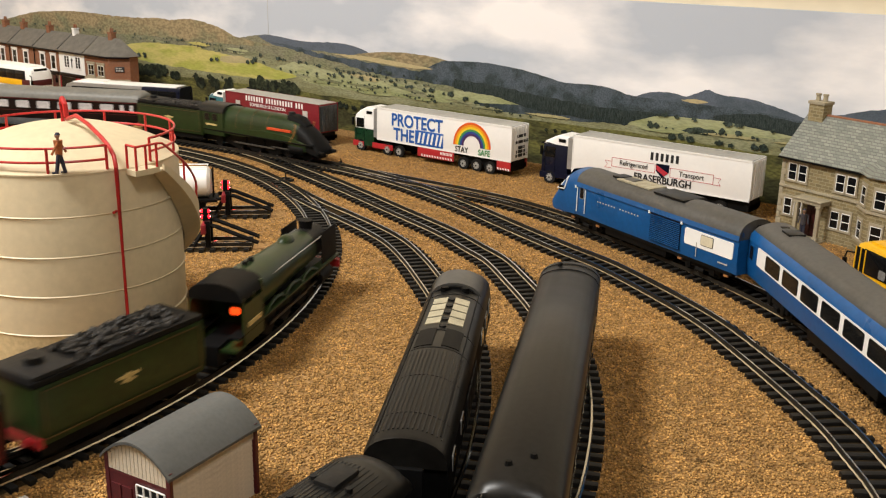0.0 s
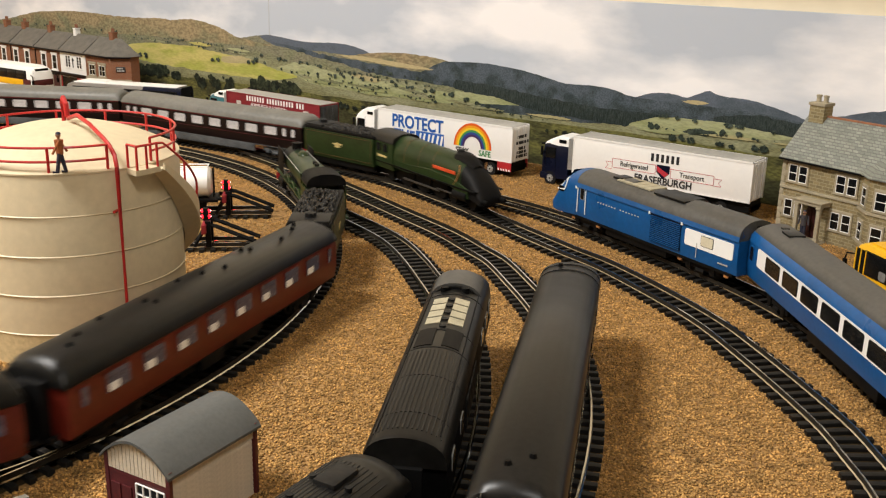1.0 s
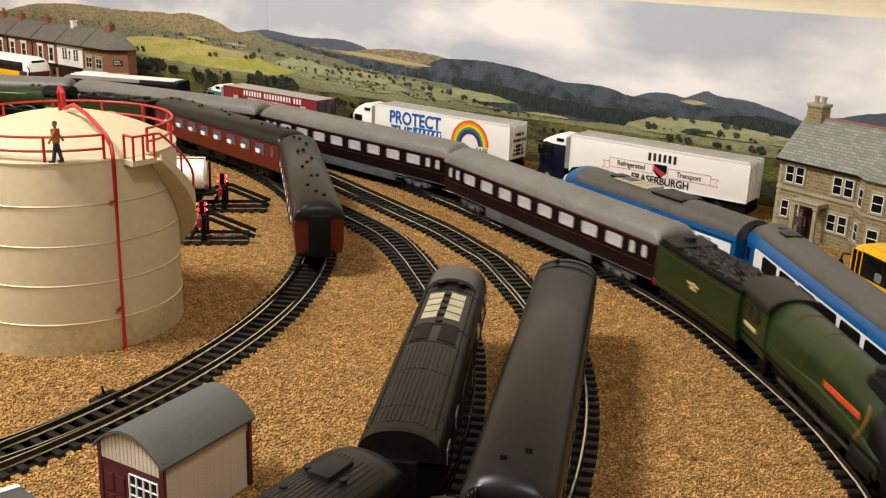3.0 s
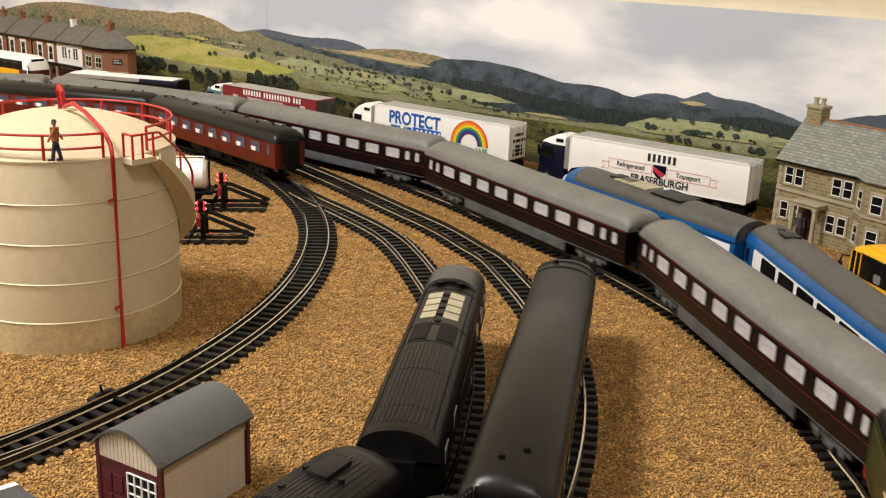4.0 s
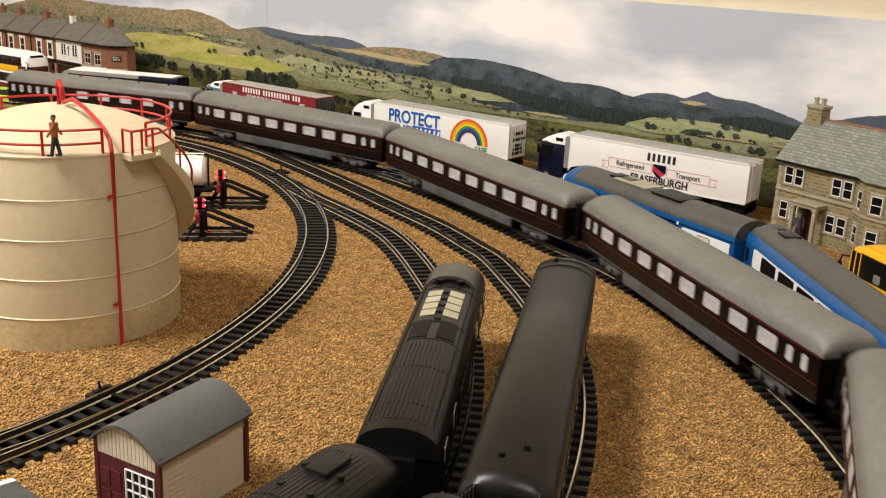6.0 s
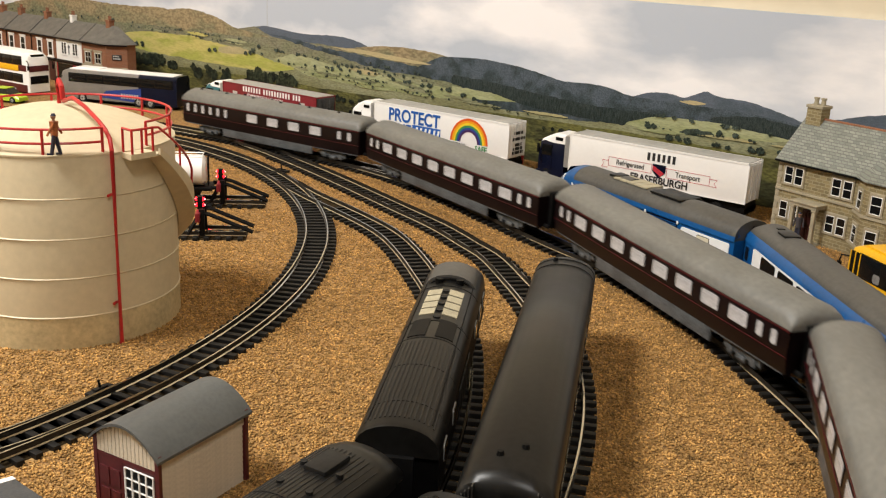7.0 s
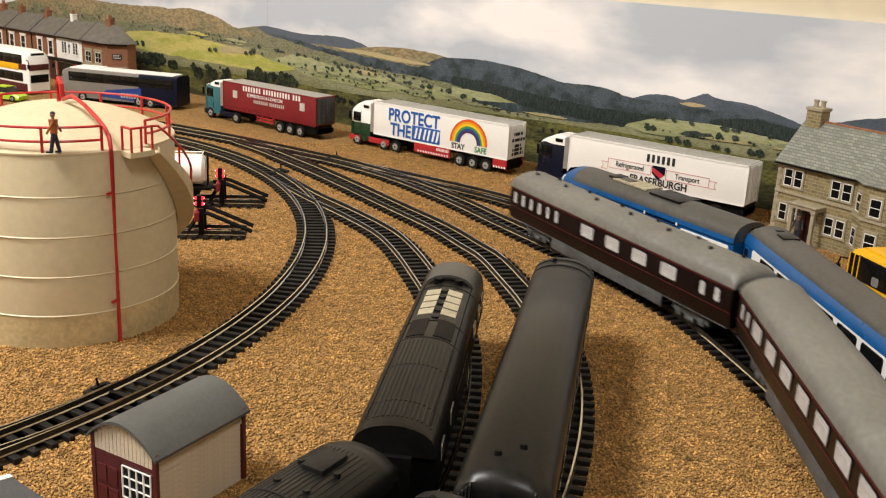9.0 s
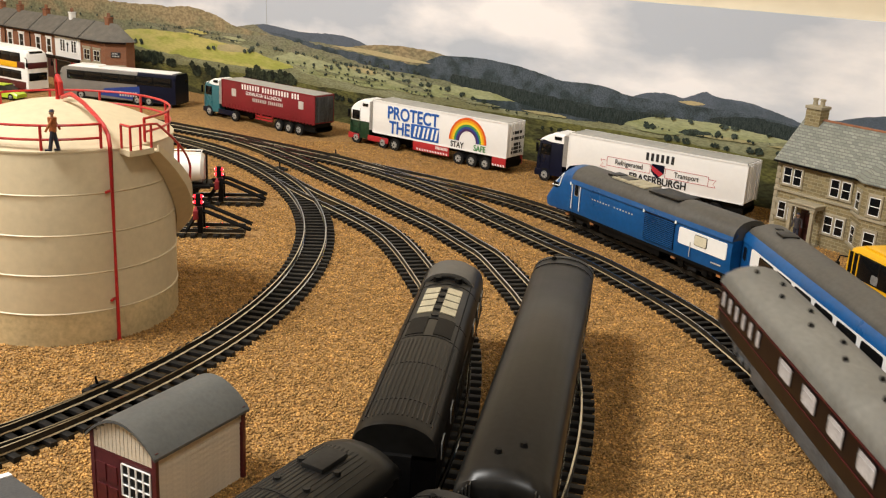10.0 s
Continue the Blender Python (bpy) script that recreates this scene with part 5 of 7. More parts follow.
def tank_wagon():
    w = thing("tank_wagon", "small white tank wagon standing at the buffer stop", "wagon", m=Matrix.Translation((-0.1925, 0.4765, RAIL)) @ pose(0, 0, 0, 0, 0, 45))
    bm = B()
    rod(bm, (-0.030, 0, 0.024), (0.026, 0, 0.024), 0.0128, 28)
    rod(bm, (0.026, 0, 0.024), (0.0285, 0, 0.024), 0.0128, 28, 0.010)
    rod(bm, (-0.030, 0, 0.024), (-0.0325, 0, 0.024), 0.0128, 28, 0.010)
    part("barrel", bm, "white", w, "dirty white barrel")
    bm = B()
    for y in (-0.006, 0.006):
        tube(bm, [(-0.026, y, 0.0375), (0.026, y, 0.0375)], 0.0005)
    for x in (-0.026, 0.0, 0.026):
        tube(bm, [(x, -0.006, 0.0375), (x, 0.006, 0.0375)], 0.0005)
    part("walkway_rail", bm, "white", w)
    bm = B()
    for y in (-0.0035, 0.0035):
        tube(bm, [(0.0300, y, 0.010), (0.0300, y, 0.036)], 0.0005)
    for k in range(7):
        tube(bm, [(0.0300, -0.0035, 0.013 + 0.0035 * k), (0.0300, 0.0035, 0.013 + 0.0035 * k)], 0.0004)
    part("ladder", bm, "black", w)
    bm = B()
    box(bm, -0.034, 0.034, -0.0125, 0.0125, 0.0085, 0.0112, 0.0005)
    for x in (-0.034, 0.034):
        for y in (-0.0095, 0.0095):
            rod(bm, (x * 0.97, y, 0.0110), (x * 1.12, y, 0.0110), 0.0017, 10)
    part("underframe", bm, "black", w)
    wheelset(w, (-0.018, 0.018))
    return w


tank_wagon()


# ---- road vehicles: x towards the front, near side is -y when turned by 180 ----
def road_wheels(parent, xs, y, r=0.0066, rim="rim", width=0.0036):
    for x in xs:
        for k in (-1, 1):
            bm = B()
            rod(bm, (0, -width / 2, 0), (0, width / 2, 0), r, 20)
            o = part("wheel", bm, "tyre", parent)
            o.matrix_basis = pose(x, k * (y - width / 2), r)
            bm = B()
            n, secs = 20, []
            for rr, dy in ((0.57, 0.0001), (0.55, 0.0004), (0.47, 0.0003), (0.36, -0.0002), (0.34, 0.0004), (0.20, 0.0007)):
                secs.append([(r * rr * math.cos(2 * math.pi * i / n), k * (width / 2 + dy), r * rr * math.sin(2 * math.pi * i / n)) for i in range(n)])
            part("rim", loft(bm, secs), rim, o)
            bm = B()
            for i in range(8):
                a = math.pi * i / 4
                rod(bm, (r * 0.47 * math.cos(a), k * (width / 2 - 0.0002), r * 0.47 * math.sin(a)), (r * 0.47 * math.cos(a), k * (width / 2 + 0.0004), r * 0.47 * math.sin(a)), r * 0.075, 6)
            rod(bm, (0, k * width / 2, 0), (0, k * (width / 2 + 0.0009), 0), r * 0.15, 8)
            part("hub", bm, "tyre", o)


def lorry(label, cab_mat, top_mat, low_mat, box_mat, x, y, turn, hood_mat="steel", cab_top=0.050, skirt=True, curtain=False, Lb=0.179, top=0.0520, upper=None):
    """An articulated lorry: three-axle trailer, its front at x = 0 in its own space, the cab ahead of it."""
    t = thing("articulated_lorry", label, "lorry", "lorries along the backdrop", m=pose(x, y, 0, 0, 0, turn))
    w = 0.0152
    # trailer
    tr = part("trailer_box", box(B(), -Lb, 0, -w, w, 0.0165, top, 0.0005), box_mat, t)
    part("trailer_roof", box(B(), -Lb + 0.001, -0.001, -w + 0.0008, w - 0.0008, top - 0.0001, top + 0.0007, 0.0003), "boxroof", t, "grey trailer roof")
    bm = B()
    for yy in (-w, w):
        box(bm, -Lb - 0.0003, 0.0003, yy - 0.0004, yy + 0.0004, top - 0.0010, top + 0.0006)
        box(bm, -Lb - 0.0003, 0.0003, yy - 0.0004, yy + 0.0004, 0.0160, 0.0172)
        for xx in (-Lb, 0):
            box(bm, xx - 0.0005, xx + 0.0005, yy - 0.0004, yy + 0.0004, 0.0165, top + 0.0006)
    part("trailer_frame", bm, "white" if not curtain else "curtain", t)
    bm = B()
    box(bm, -Lb - 0.0006, -Lb + 0.0002, -w + 0.001, -0.0003, 0.0180, top - 0.0015)
    box(bm, -Lb - 0.0006, -Lb + 0.0002, 0.0003, w - 0.001, 0.0180, top - 0.0015)
    for yy in (-0.010, -0.005, 0.005, 0.010):
        rod(bm, (-Lb - 0.001, yy, 0.018), (-Lb - 0.001, yy, top - 0.0015), 0.0005, 6)
    # curtain-sider's doors take dark grey, the rear's shadow painted in
    part("rear_door", bm, "white" if not curtain else "chassis", t)
    bm = B()
    box(bm, -Lb + 0.004, -0.004, -0.006, 0.006, 0.0110, 0.0165)
    box(bm, -Lb, -Lb + 0.004, -w + 0.001, w - 0.001, 0.0075, 0.0120)
    box(bm, -Lb, -Lb + 0.062, -w + 0.004, w - 0.004, 0.0060, 0.0160)
    part("chassis", bm, "black", t)
    road_wheels(t, (-Lb + 0.026, -Lb + 0.043, -Lb + 0.060), w - 0.0004)
    if skirt:
        for yy in (-1, 1):
            part("side_skirt", box(B(), -Lb + 0.072, -0.058, yy * w - 0.0006, yy * w + 0.0003, 0.0060, 0.0160, 0.0003), "skirt", t, "red side skirt")
            part("side_skirt", box(B(), -Lb, -Lb + 0.017, yy * w - 0.0006, yy * w + 0.0003, 0.0068, 0.0160, 0.0003), "skirt", t, "red side skirt")
        bm = B()
        for yy in (-1, 1):
            for x0, n in ((-Lb + 0.074, 12), (-Lb + 0.001, 5)):
                for k in range(n):
                    xx = x0 + k * 0.0036 * (1 if n > 6 else 0.9)
                    vs = [(xx, yy * (w + 0.0004), 0.0068), (xx + 0.0016, yy * (w + 0.0004), 0.0068), (xx + 0.0024, yy * (w + 0.0004), 0.0090), (xx + 0.0008, yy * (w + 0.0004), 0.0090)]
                    loft(bm, [[(a, b, c) for a, b, c in vs], [(a, b - yy * 0.0003, c) for a, b, c in vs]])
        part("hazard_stripe", bm, "white", t)
    elif curtain:
        bm = B()
        for yy in (-1, 1):
            for zz in (0.0085, 0.0120):
                box(bm, -Lb + 0.070, -0.060, yy * (w - 0.001) - 0.0006, yy * (w - 0.001) + 0.0003, zz, zz + 0.0018)
            for xx in (-Lb + 0.070, -Lb + 0.09, -0.061):
                box(bm, xx, xx + 0.0015, yy * (w - 0.001) - 0.0006, yy * (w - 0.001) + 0.0003, 0.0085, 0.0165)
        part("side_guard", bm, "skirt", t)
        for yy in (-1, 1):
            bm = B()
            for k in range(30):
                xx = -Lb + 0.003 + k * (Lb - 0.006) / 29
                box(bm, xx - 0.0006, xx + 0.0006, yy * w - 0.0004, yy * w + 0.0004, 0.0150, 0.0215)
            part("curtain_strap", bm, "curtain", t)
    # tractor
    x0, x1 = 0.0060, 0.0360
    secs = []
    for x, zb, zt, k in ((x0, 0.0075, 0.0425, 1.0), (x1 - 0.008, 0.0062, 0.0425, 1.0), (x1 - 0.002, 0.0062, 0.0400, 0.97), (x1, 0.0066, 0.0255, 0.93)):
        secs.append([(x, -w * 0.96 * k, zb), (x, -w * 0.96 * k, zt - 0.003), (x, -w * 0.86 * k, zt), (x, w * 0.86 * k, zt), (x, w * 0.96 * k, zt - 0.003), (x, w * 0.96 * k, zb)])
    part("cab", loft(B(), secs), cab_mat, t)
    secs = []
    for x, zt, k in ((x0, cab_top, 0.95), (x0 + 0.012, cab_top + 0.0005, 0.95), (x1 - 0.008, cab_top - 0.004, 0.92), (x1 - 0.002, 0.0415, 0.88)):
        secs.append([(x, -w * k, 0.0400), (x, -w * k * 0.95, zt - 0.002), (x, -w * k * 0.8, zt), (x, w * k * 0.8, zt), (x, w * k * 0.95, zt - 0.002), (x, w * k, 0.0400)])
    part("cab_top", loft(B(), secs), top_mat, t)
    bm = B()
    secs = [[(x0 - 0.006 * k, -w * 0.98, 0.018), (x0 - 0.006 * k, -w * 0.98, cab_top - 0.0005), (x0 - 0.006 * k, -w * 0.90, cab_top - 0.0005), (x0 - 0.006 * k, -w * 0.90, 0.018)] for k in (0, 0.9)]
    loft(bm, secs)
    secs = [[(p[0], -p[1], p[2]) for p in s] for s in secs]
    loft(bm, secs)
    part("air_deflector", bm, hood_mat, t, "grey fairing behind the cab")
    if upper:
        secs = []
        for x, zt, k in ((x0 - 0.0002, 0.0424, 1.0), (x1 - 0.008, 0.0424, 1.0), (x1 - 0.0021, 0.0399, 0.975)):
            secs.append([(x, -w * 0.972 * k, 0.0262), (x, -w * 0.972 * k, zt - 0.003), (x, -w * 0.87 * k, zt + 0.0001), (x, w * 0.87 * k, zt + 0.0001), (x, w * 0.972 * k, zt - 0.003), (x, w * 0.972 * k, 0.0262)])
        part("cab_upper", loft(B(), secs), upper, t)
    bm = B()
    for k in range(6):
        box(bm, x1 - 0.0004, x1 + 0.0008, -w * 0.62, w * 0.62, 0.0130 + k * 0.0021, 0.0143 + k * 0.0021)
    part("grille", bm, "black", t)
    for yy in (-1, 1):
        part("headlight", box(B(), x1 - 0.0002, x1 + 0.0017, yy * w * 0.72 - 0.0022, yy * w * 0.72 + 0.0022, 0.0074, 0.0098, 0.0004), "print_grey", t)
        bm = B()
        tube(bm, [(x1 - 0.016, yy * w * 0.972, 0.0125), (x1 - 0.016, yy * w * 0.972, 0.0400)], 0.0002, 4)
        tube(bm, [(x1 - 0.0042, yy * w * 0.972, 0.0125), (x1 - 0.0042, yy * w * 0.972, 0.0260)], 0.0002, 4)
        part("door_seam", bm, "black", t)
        bm = B()
        plate(bm, x0 + 0.003, x0 + 0.011, yy * w * 0.935 - 0.0005, yy * w * 0.935 + 0.0004, 0.0430, 0.0462, 0.0006)
        part("roof_side_window", bm, "glass", t)
    part("sun_visor", box(B(), x1 - 0.0022, x1 + 0.0022, -w * 0.88, w * 0.88, 0.0388, 0.0402, 0.0004), "glass", t)
    for yy in (-1, 1):
        part("side_window", box(B(), x1 - 0.0155, x1 - 0.0045, yy * w * 0.975 - 0.0004, yy * w * 0.975 + 0.0004, 0.0270, 0.0375, 0.0003), "glass", t)
    secs = [[(x1 - 0.0015 + dx + 0.0012, -w * 0.86, 0.0265), (x1 - 0.0024 + dx, -w * 0.82, 0.0385), (x1 - 0.0024 + dx, w * 0.82, 0.0385), (x1 - 0.0015 + dx + 0.0012, w * 0.86, 0.0265)] for dx in (0, 0.0009)]
    part("windscreen", loft(B(), secs), "glass", t)
    bm = B()
    box(bm, x1 - 0.0155, x1 + 0.0014, -w * 0.98, w * 0.98, 0.0050, 0.0115, 0.0008)
    for yy in (-1, 1):
        box(bm, -0.022, x0 + 0.002, yy * w * 0.96 - 0.0006, yy * w * 0.96 + 0.0003, 0.0060, 0.0120, 0.0003)
    part("lower_skirt", bm, low_mat, t)
    for yy in (-1, 1):
        bm = B()
        box(bm, x1 - 0.0030, x1 - 0.0010, yy * (w + 0.0030) - 0.0012, yy * (w + 0.0030) + 0.0012, 0.0290, 0.0380, 0.0004)
        part("wing_mirror", bm, "black", t)
    bm = B()
    box(bm, -0.046, x1 - 0.010, -0.006, 0.006, 0.0070, 0.0150)
    part("tractor_chassis", bm, "black", t)
    road_wheels(t, (x1 - 0.0105, -0.014, -0.031) if skirt else (x1 - 0.0105, -0.022), w - 0.0004)
    return t


def word_bars(parent, words, x, z, h, material, yy, char=0.62, gap=0.55):
    """Plain bars that stand for a name, one a letter."""
    bm = B()
    for n in words:
        for k in range(n):
            box(bm, x, x + h * char * 0.52, -0.0003, 0.0001, z, z + h)
            x += h * char
        x += h * gap
    o = part("name_bar", bm, material, parent)
    o.matrix_basis = pose(0, yy, 0)
    return o


# side of a lorry that faces the layout: its local +y once turned by 180 degrees
def sidetext(parent, words, size, material, x, z, squash=1.0, lean=0.0, bold=0.0):
    return lettering(words, size, material, parent, Matrix.Translation((x, 0.01565, z)) @ pose(0, 0, 0, 0, 0, 180), squash=squash, lean=lean, bold=bold)


white_lorry = lorry("white lorry with blue slogan, rainbow and red skirts", "cabgreen", "white", "skirt", "white", -0.2450, 0.8040, 180.6, upper="white")
sidetext(white_lorry, "PROTECT", 0.0190, "print_blue", -0.0560, 0.0352, 0.86, bold=0.00042)
sidetext(white_lorry, "THE", 0.0190, "print_blue", -0.0385, 0.0194, 0.84, bold=0.00042)
bm = B()
box(bm, -0.0925, -0.0545, 0.01505, 0.01565, 0.0182, 0.0338, 0.0001)
badge = part("logo_badge", bm, "print_blue", white_lorry, "blue rectangular badge")
bm = B()
for k in range(6):
    x = -0.0578 - k * 0.0055 - (k // 2) * 0.0009
    vs = [(x - 0.0026, 0.0155, 0.0202), (x, 0.0155, 0.0202), (x - 0.0024, 0.0155, 0.0320), (x - 0.0050, 0.0155, 0.0320)]
    loft(bm, [vs, [(a, b + 0.0003, c) for a, b, c in vs]])
part("logo_bar", bm, "white", badge)
bm = None
for k, (col, nm) in enumerate((((0.70, 0.10, 0.01), "a"), ((0.80, 0.32, 0.01), "b"), ((0.80, 0.58, 0.02), "c"), ((0.05, 0.26, 0.08), "d"), ((0.02, 0.05, 0.25), "e"), ((0.06, 0.02, 0.10), "f"))):
    M["bow_" + nm] = mat("rainbow_paint_" + nm, col, 0.5, vary=0.04)
    r1, r0 = 0.0240 - k * 0.0022, 0.0240 - (k + 1) * 0.0022
    bm = B()
    secs = []
    for i in range(25):
        a = math.pi * i / 24
        c, s = math.cos(a), math.sin(a) * 1.05
        secs.append([(-0.1300 + r0 * c, 0.0152, 0.0255 + r0 * s), (-0.1300 + r1 * c, 0.0152, 0.0255 + r1 * s), (-0.1300 + r1 * c, 0.0156, 0.0255 + r1 * s), (-0.1300 + r0 * c, 0.0156, 0.0255 + r0 * s)])
    part("rainbow_band", loft(bm, secs), "bow_" + nm, white_lorry)
sidetext(white_lorry, "STAY", 0.0085, "print_black", -0.1170, 0.0182, 0.85, bold=0.00012)
sidetext(white_lorry, "SAFE", 0.0085, "bow_d", -0.1460, 0.0182, 0.85, bold=0.00012)
word_bars(white_lorry, (9,), -0.105, 0.0115, 0.0030, "white", 0.0157)
bm = B()
for z, n in ((0.040, 0.010), (0.034, 0.014), (0.028, 0.008), (0.024, 0.011), (0.020, 0.012)):
    box(bm, -0.1800, -0.1796, -n, n - 0.004, z, z + 0.0030)
part("rear_lettering_bar", bm, "print_black", white_lorry)

reefer = lorry("white refrigerated lorry with red scroll and navy cab", "navy", "white", "navy", "white", 0.0016, 0.8130, 180.0, cab_top=0.0490, skirt=False)
word_bars(reefer, (6,), -0.1105, 0.0400, 0.0072, "print_black", 0.0155, 0.70)
sidetext(reefer, "FRASERBURGH", 0.0095, "print_black", -0.0960, 0.0192, 0.92, bold=0.0002)
sidetext(reefer, "Refrigerated", 0.0068, "print_black", -0.0660, 0.0306, 0.86)
sidetext(reefer, "Transport", 0.0068, "print_black", -0.1240, 0.0290, 0.86)
bm = B()
for x0, x1, z in ((-0.0880, -0.0430, 0.0280), (-0.1450, -0.1030, 0.0265)):
    for a, b, c, d in ((x0, x1, z, z + 0.0003), (x0, x1, z + 0.0085, z + 0.0088), (x0, x0 + 0.0003, z, z + 0.0088), (x1 - 0.0003, x1, z, z + 0.0088)):
        box(bm, a, b, 0.0152, 0.0155, c, d)
for x, s in ((-0.0430, 1), (-0.1450, -1)):
    for dz in (0.0, 0.0065):
        box(bm, min(x, x + s * 0.007), max(x, x + s * 0.007), 0.0152, 0.0155, 0.0262 + dz, 0.0265 + dz)
    tube(bm, [(x + s * 0.007, 0.0153, 0.0262), (x + s * 0.0045, 0.0153, 0.0295), (x + s * 0.007, 0.0153, 0.0328)], 0.0002, 4)
box(bm, -0.1030, -0.0880, 0.0152, 0.0155, 0.0350, 0.0353)
part("scroll_outline", bm, "print_red", reefer, "thin red scroll outline")
bm = B()
secs = [[(-0.0955 + a, yy, 0.0320 + b) for a, b in ((-0.0065, 0.0055), (0.0065, 0.0055), (0.0065, -0.0015), (0.0, -0.0075), (-0.0065, -0.0015))] for yy in (0.0152, 0.0156)]
loft(bm, secs)
shield = part("shield", bm, "navy", reefer, "navy shield with red band")
bm = B()
secs = [[(-0.0955 + a, yy, 0.0320 + b) for a, b in ((-0.0060, -0.0020), (0.0060, 0.0040), (0.0060, -0.0002), (-0.0020, -0.0052))] for yy in (0.0154, 0.0158)]
loft(bm, secs)
part("shield_band", bm, "print_red", shield)

red_lorry = lorry("red curtain-sided lorry with white lettering and teal cab", "teal", "white", "navy", "curtain", -0.4740, 0.7815, 180.0, cab_top=0.0470, skirt=False, curtain=True, Lb=0.160, top=0.0488)
word_bars(red_lorry, (3, 10, 7), -0.1345, 0.0415, 0.0060, "white", 0.0155, 0.78)
sidetext(red_lorry, "EDINBURGH & LONDON", 0.0058, "white", -0.0750, 0.0355, 0.95)
word_bars(red_lorry, (8, 8), -0.1075, 0.0290, 0.0040, "print_grey", 0.0155, 0.8)
bm = B()
for x in (-0.022, -0.138):
    box(bm, x - 0.004, x + 0.004, 0.0152, 0.0155, 0.0310, 0.0400)
part("square_emblem", bm, "print_grey", red_lorry)


def motor_coach(label, x, y, turn, L, h, front, rear_mat, roof_mat, decks=1, w=0.0166, panel=None, drop=0.0155, pane_h=0.0105):
    """A bus or coach, front at local +x."""
    t = thing("bus", label, "bus", "buses", m=pose(x, y, 0, 0, 0, turn))
    prof = [(-w, 0.005), (-w, h - 0.006), (-w + 0.0025, h - 0.001), (-w + 0.006, h), (w - 0.006, h), (w - 0.0025, h - 0.001), (w, h - 0.006), (w, 0.005)]
    secs = []
    for xx, k, dz in ((-L / 2, 0.96, 0.001), (-L / 2 + 0.004, 1, 0), (L / 2 - 0.010, 1, 0), (L / 2 - 0.002, 0.97, 0.003), (L / 2, 0.92, 0.008)):
        secs.append([(xx, yy * k, z - (dz if z > h * 0.6 else 0)) for yy, z in prof])
    part("body", loft(B(), secs), front, t)
    part("roof_skin", box(B(), -L / 2 + 0.006, L / 2 - 0.012, -w + 0.004, w - 0.004, h - 0.001, h + 0.0010, 0.0008), roof_mat, t)
    if rear_mat:
        bm = B()
        prism(bm, [(yy * 1.012, z * 1.0 + 0.0003) for yy, z in prof], -L / 2 - 0.0006, -L / 2 + L * 0.32)
        part("rear_body", bm, rear_mat, t)
        bm = B()
        for yy in (-1, 1):
            vs = [(-L / 2 + L * 0.30, yy * w * 1.015, 0.006), (L * 0.16, yy * w * 1.015, 0.009), (L * 0.10, yy * w * 1.015, 0.018), (-L / 2 + L * 0.30, yy * w * 1.015, 0.0245)]
            loft(bm, [vs, [(a, b - yy * 0.0008, c) for a, b, c in vs]])
        part("swoosh", bm, "coachblue", t)
    for d in range(decks):
        z0 = h - drop - d * 0.0235
        n = 6
        for yy in (-1, 1):
            for k in range(n):
                bm = B()
                xa = -L / 2 + 0.006 + k * (L - 0.020) / n
                box(bm, xa + 0.0006, xa + (L - 0.020) / n - 0.0006, yy * w * 1.02 - 0.0004, yy * w * 1.02 + 0.0003, z0, z0 + pane_h, 0.0004)
                part("side_window", bm, "glass", t)
            part("window_rubber", box(B(), -L / 2 + 0.004, L / 2 - 0.0125, yy * w * 1.012 - 0.0004, yy * w * 1.012 + 0.0003, z0 - 0.0006, z0 + pane_h + 0.0006, 0.0003), "black", t)
        bm = B()
        box(bm, L / 2 - 0.0030, L / 2 + 0.0003 - 0.0010 * (1 - d), -w * 0.84, w * 0.84, z0 - 0.002 * (d == decks - 1), z0 + 0.0088, 0.0008)
        part("windscreen", bm, "glass", t)
    if panel:
        for yy in (-1, 1):
            bm = B()
            box(bm, -L / 2 + 0.02, L / 2 - 0.020, yy * w * 1.03 - 0.0004, yy * w * 1.03 + 0.0004, h - 0.0245, h - 0.0168, 0.0002)
            part("advert", bm, panel, t, "plain yellow advert strip")
            bm = B()
            box(bm, -L / 2 + 0.002, L / 2 - 0.004, yy * w * 1.005 - 0.0004, yy * w * 1.005 + 0.0004, h - 0.0240, h - 0.0160, 0.0002)
            box(bm, -L / 2 + 0.002, L / 2 - 0.004, yy * w * 1.005 - 0.0004, yy * w * 1.005 + 0.0004, 0.005, 0.0150, 0.0002)
            part("lower_band", bm, "wine", t)
        bm = B()
        box(bm, L / 2 - 0.002, L / 2 + 0.0004, -w * 0.9, w * 0.9, h - 0.0245, h - 0.0165, 0.0004)
        part("front_band", bm, "wine", t)
        bm = B()
        box(bm, L / 2 - 0.0045, L / 2 - 0.0012, -w * 0.6, w * 0.6, h - 0.0065, h - 0.0020, 0.0004)
        part("destination_blind", bm, "glass", t)
    for yy in (-1, 1):
        bm = B()
        tube(bm, [(L / 2 - 0.004, yy * w * 0.95, h - 0.010), (L / 2 + 0.004, yy * w * 1.12, h - 0.011), (L / 2 + 0.005, yy * w * 1.15, h - 0.016)], 0.0006)
        box(bm, L / 2 + 0.0035, L / 2 + 0.0060, yy * w * 1.15 - 0.0012, yy * w * 1.15 + 0.0012, h - 0.0215, h - 0.0155, 0.0004)
        part("wing_mirror", bm, "black", t)
    bm = B()
    box(bm, -L / 2 + 0.002, L / 2 - 0.003, -w * 0.94, w * 0.94, 0.0035, 0.0075)
    part("underbody", bm, "black", t)
    road_wheels(t, (L / 2 - 0.032, -L / 2 + 0.038) + ((-L / 2 + 0.055,) if rear_mat else ()), w + 0.0003, r=0.0064)
    return t


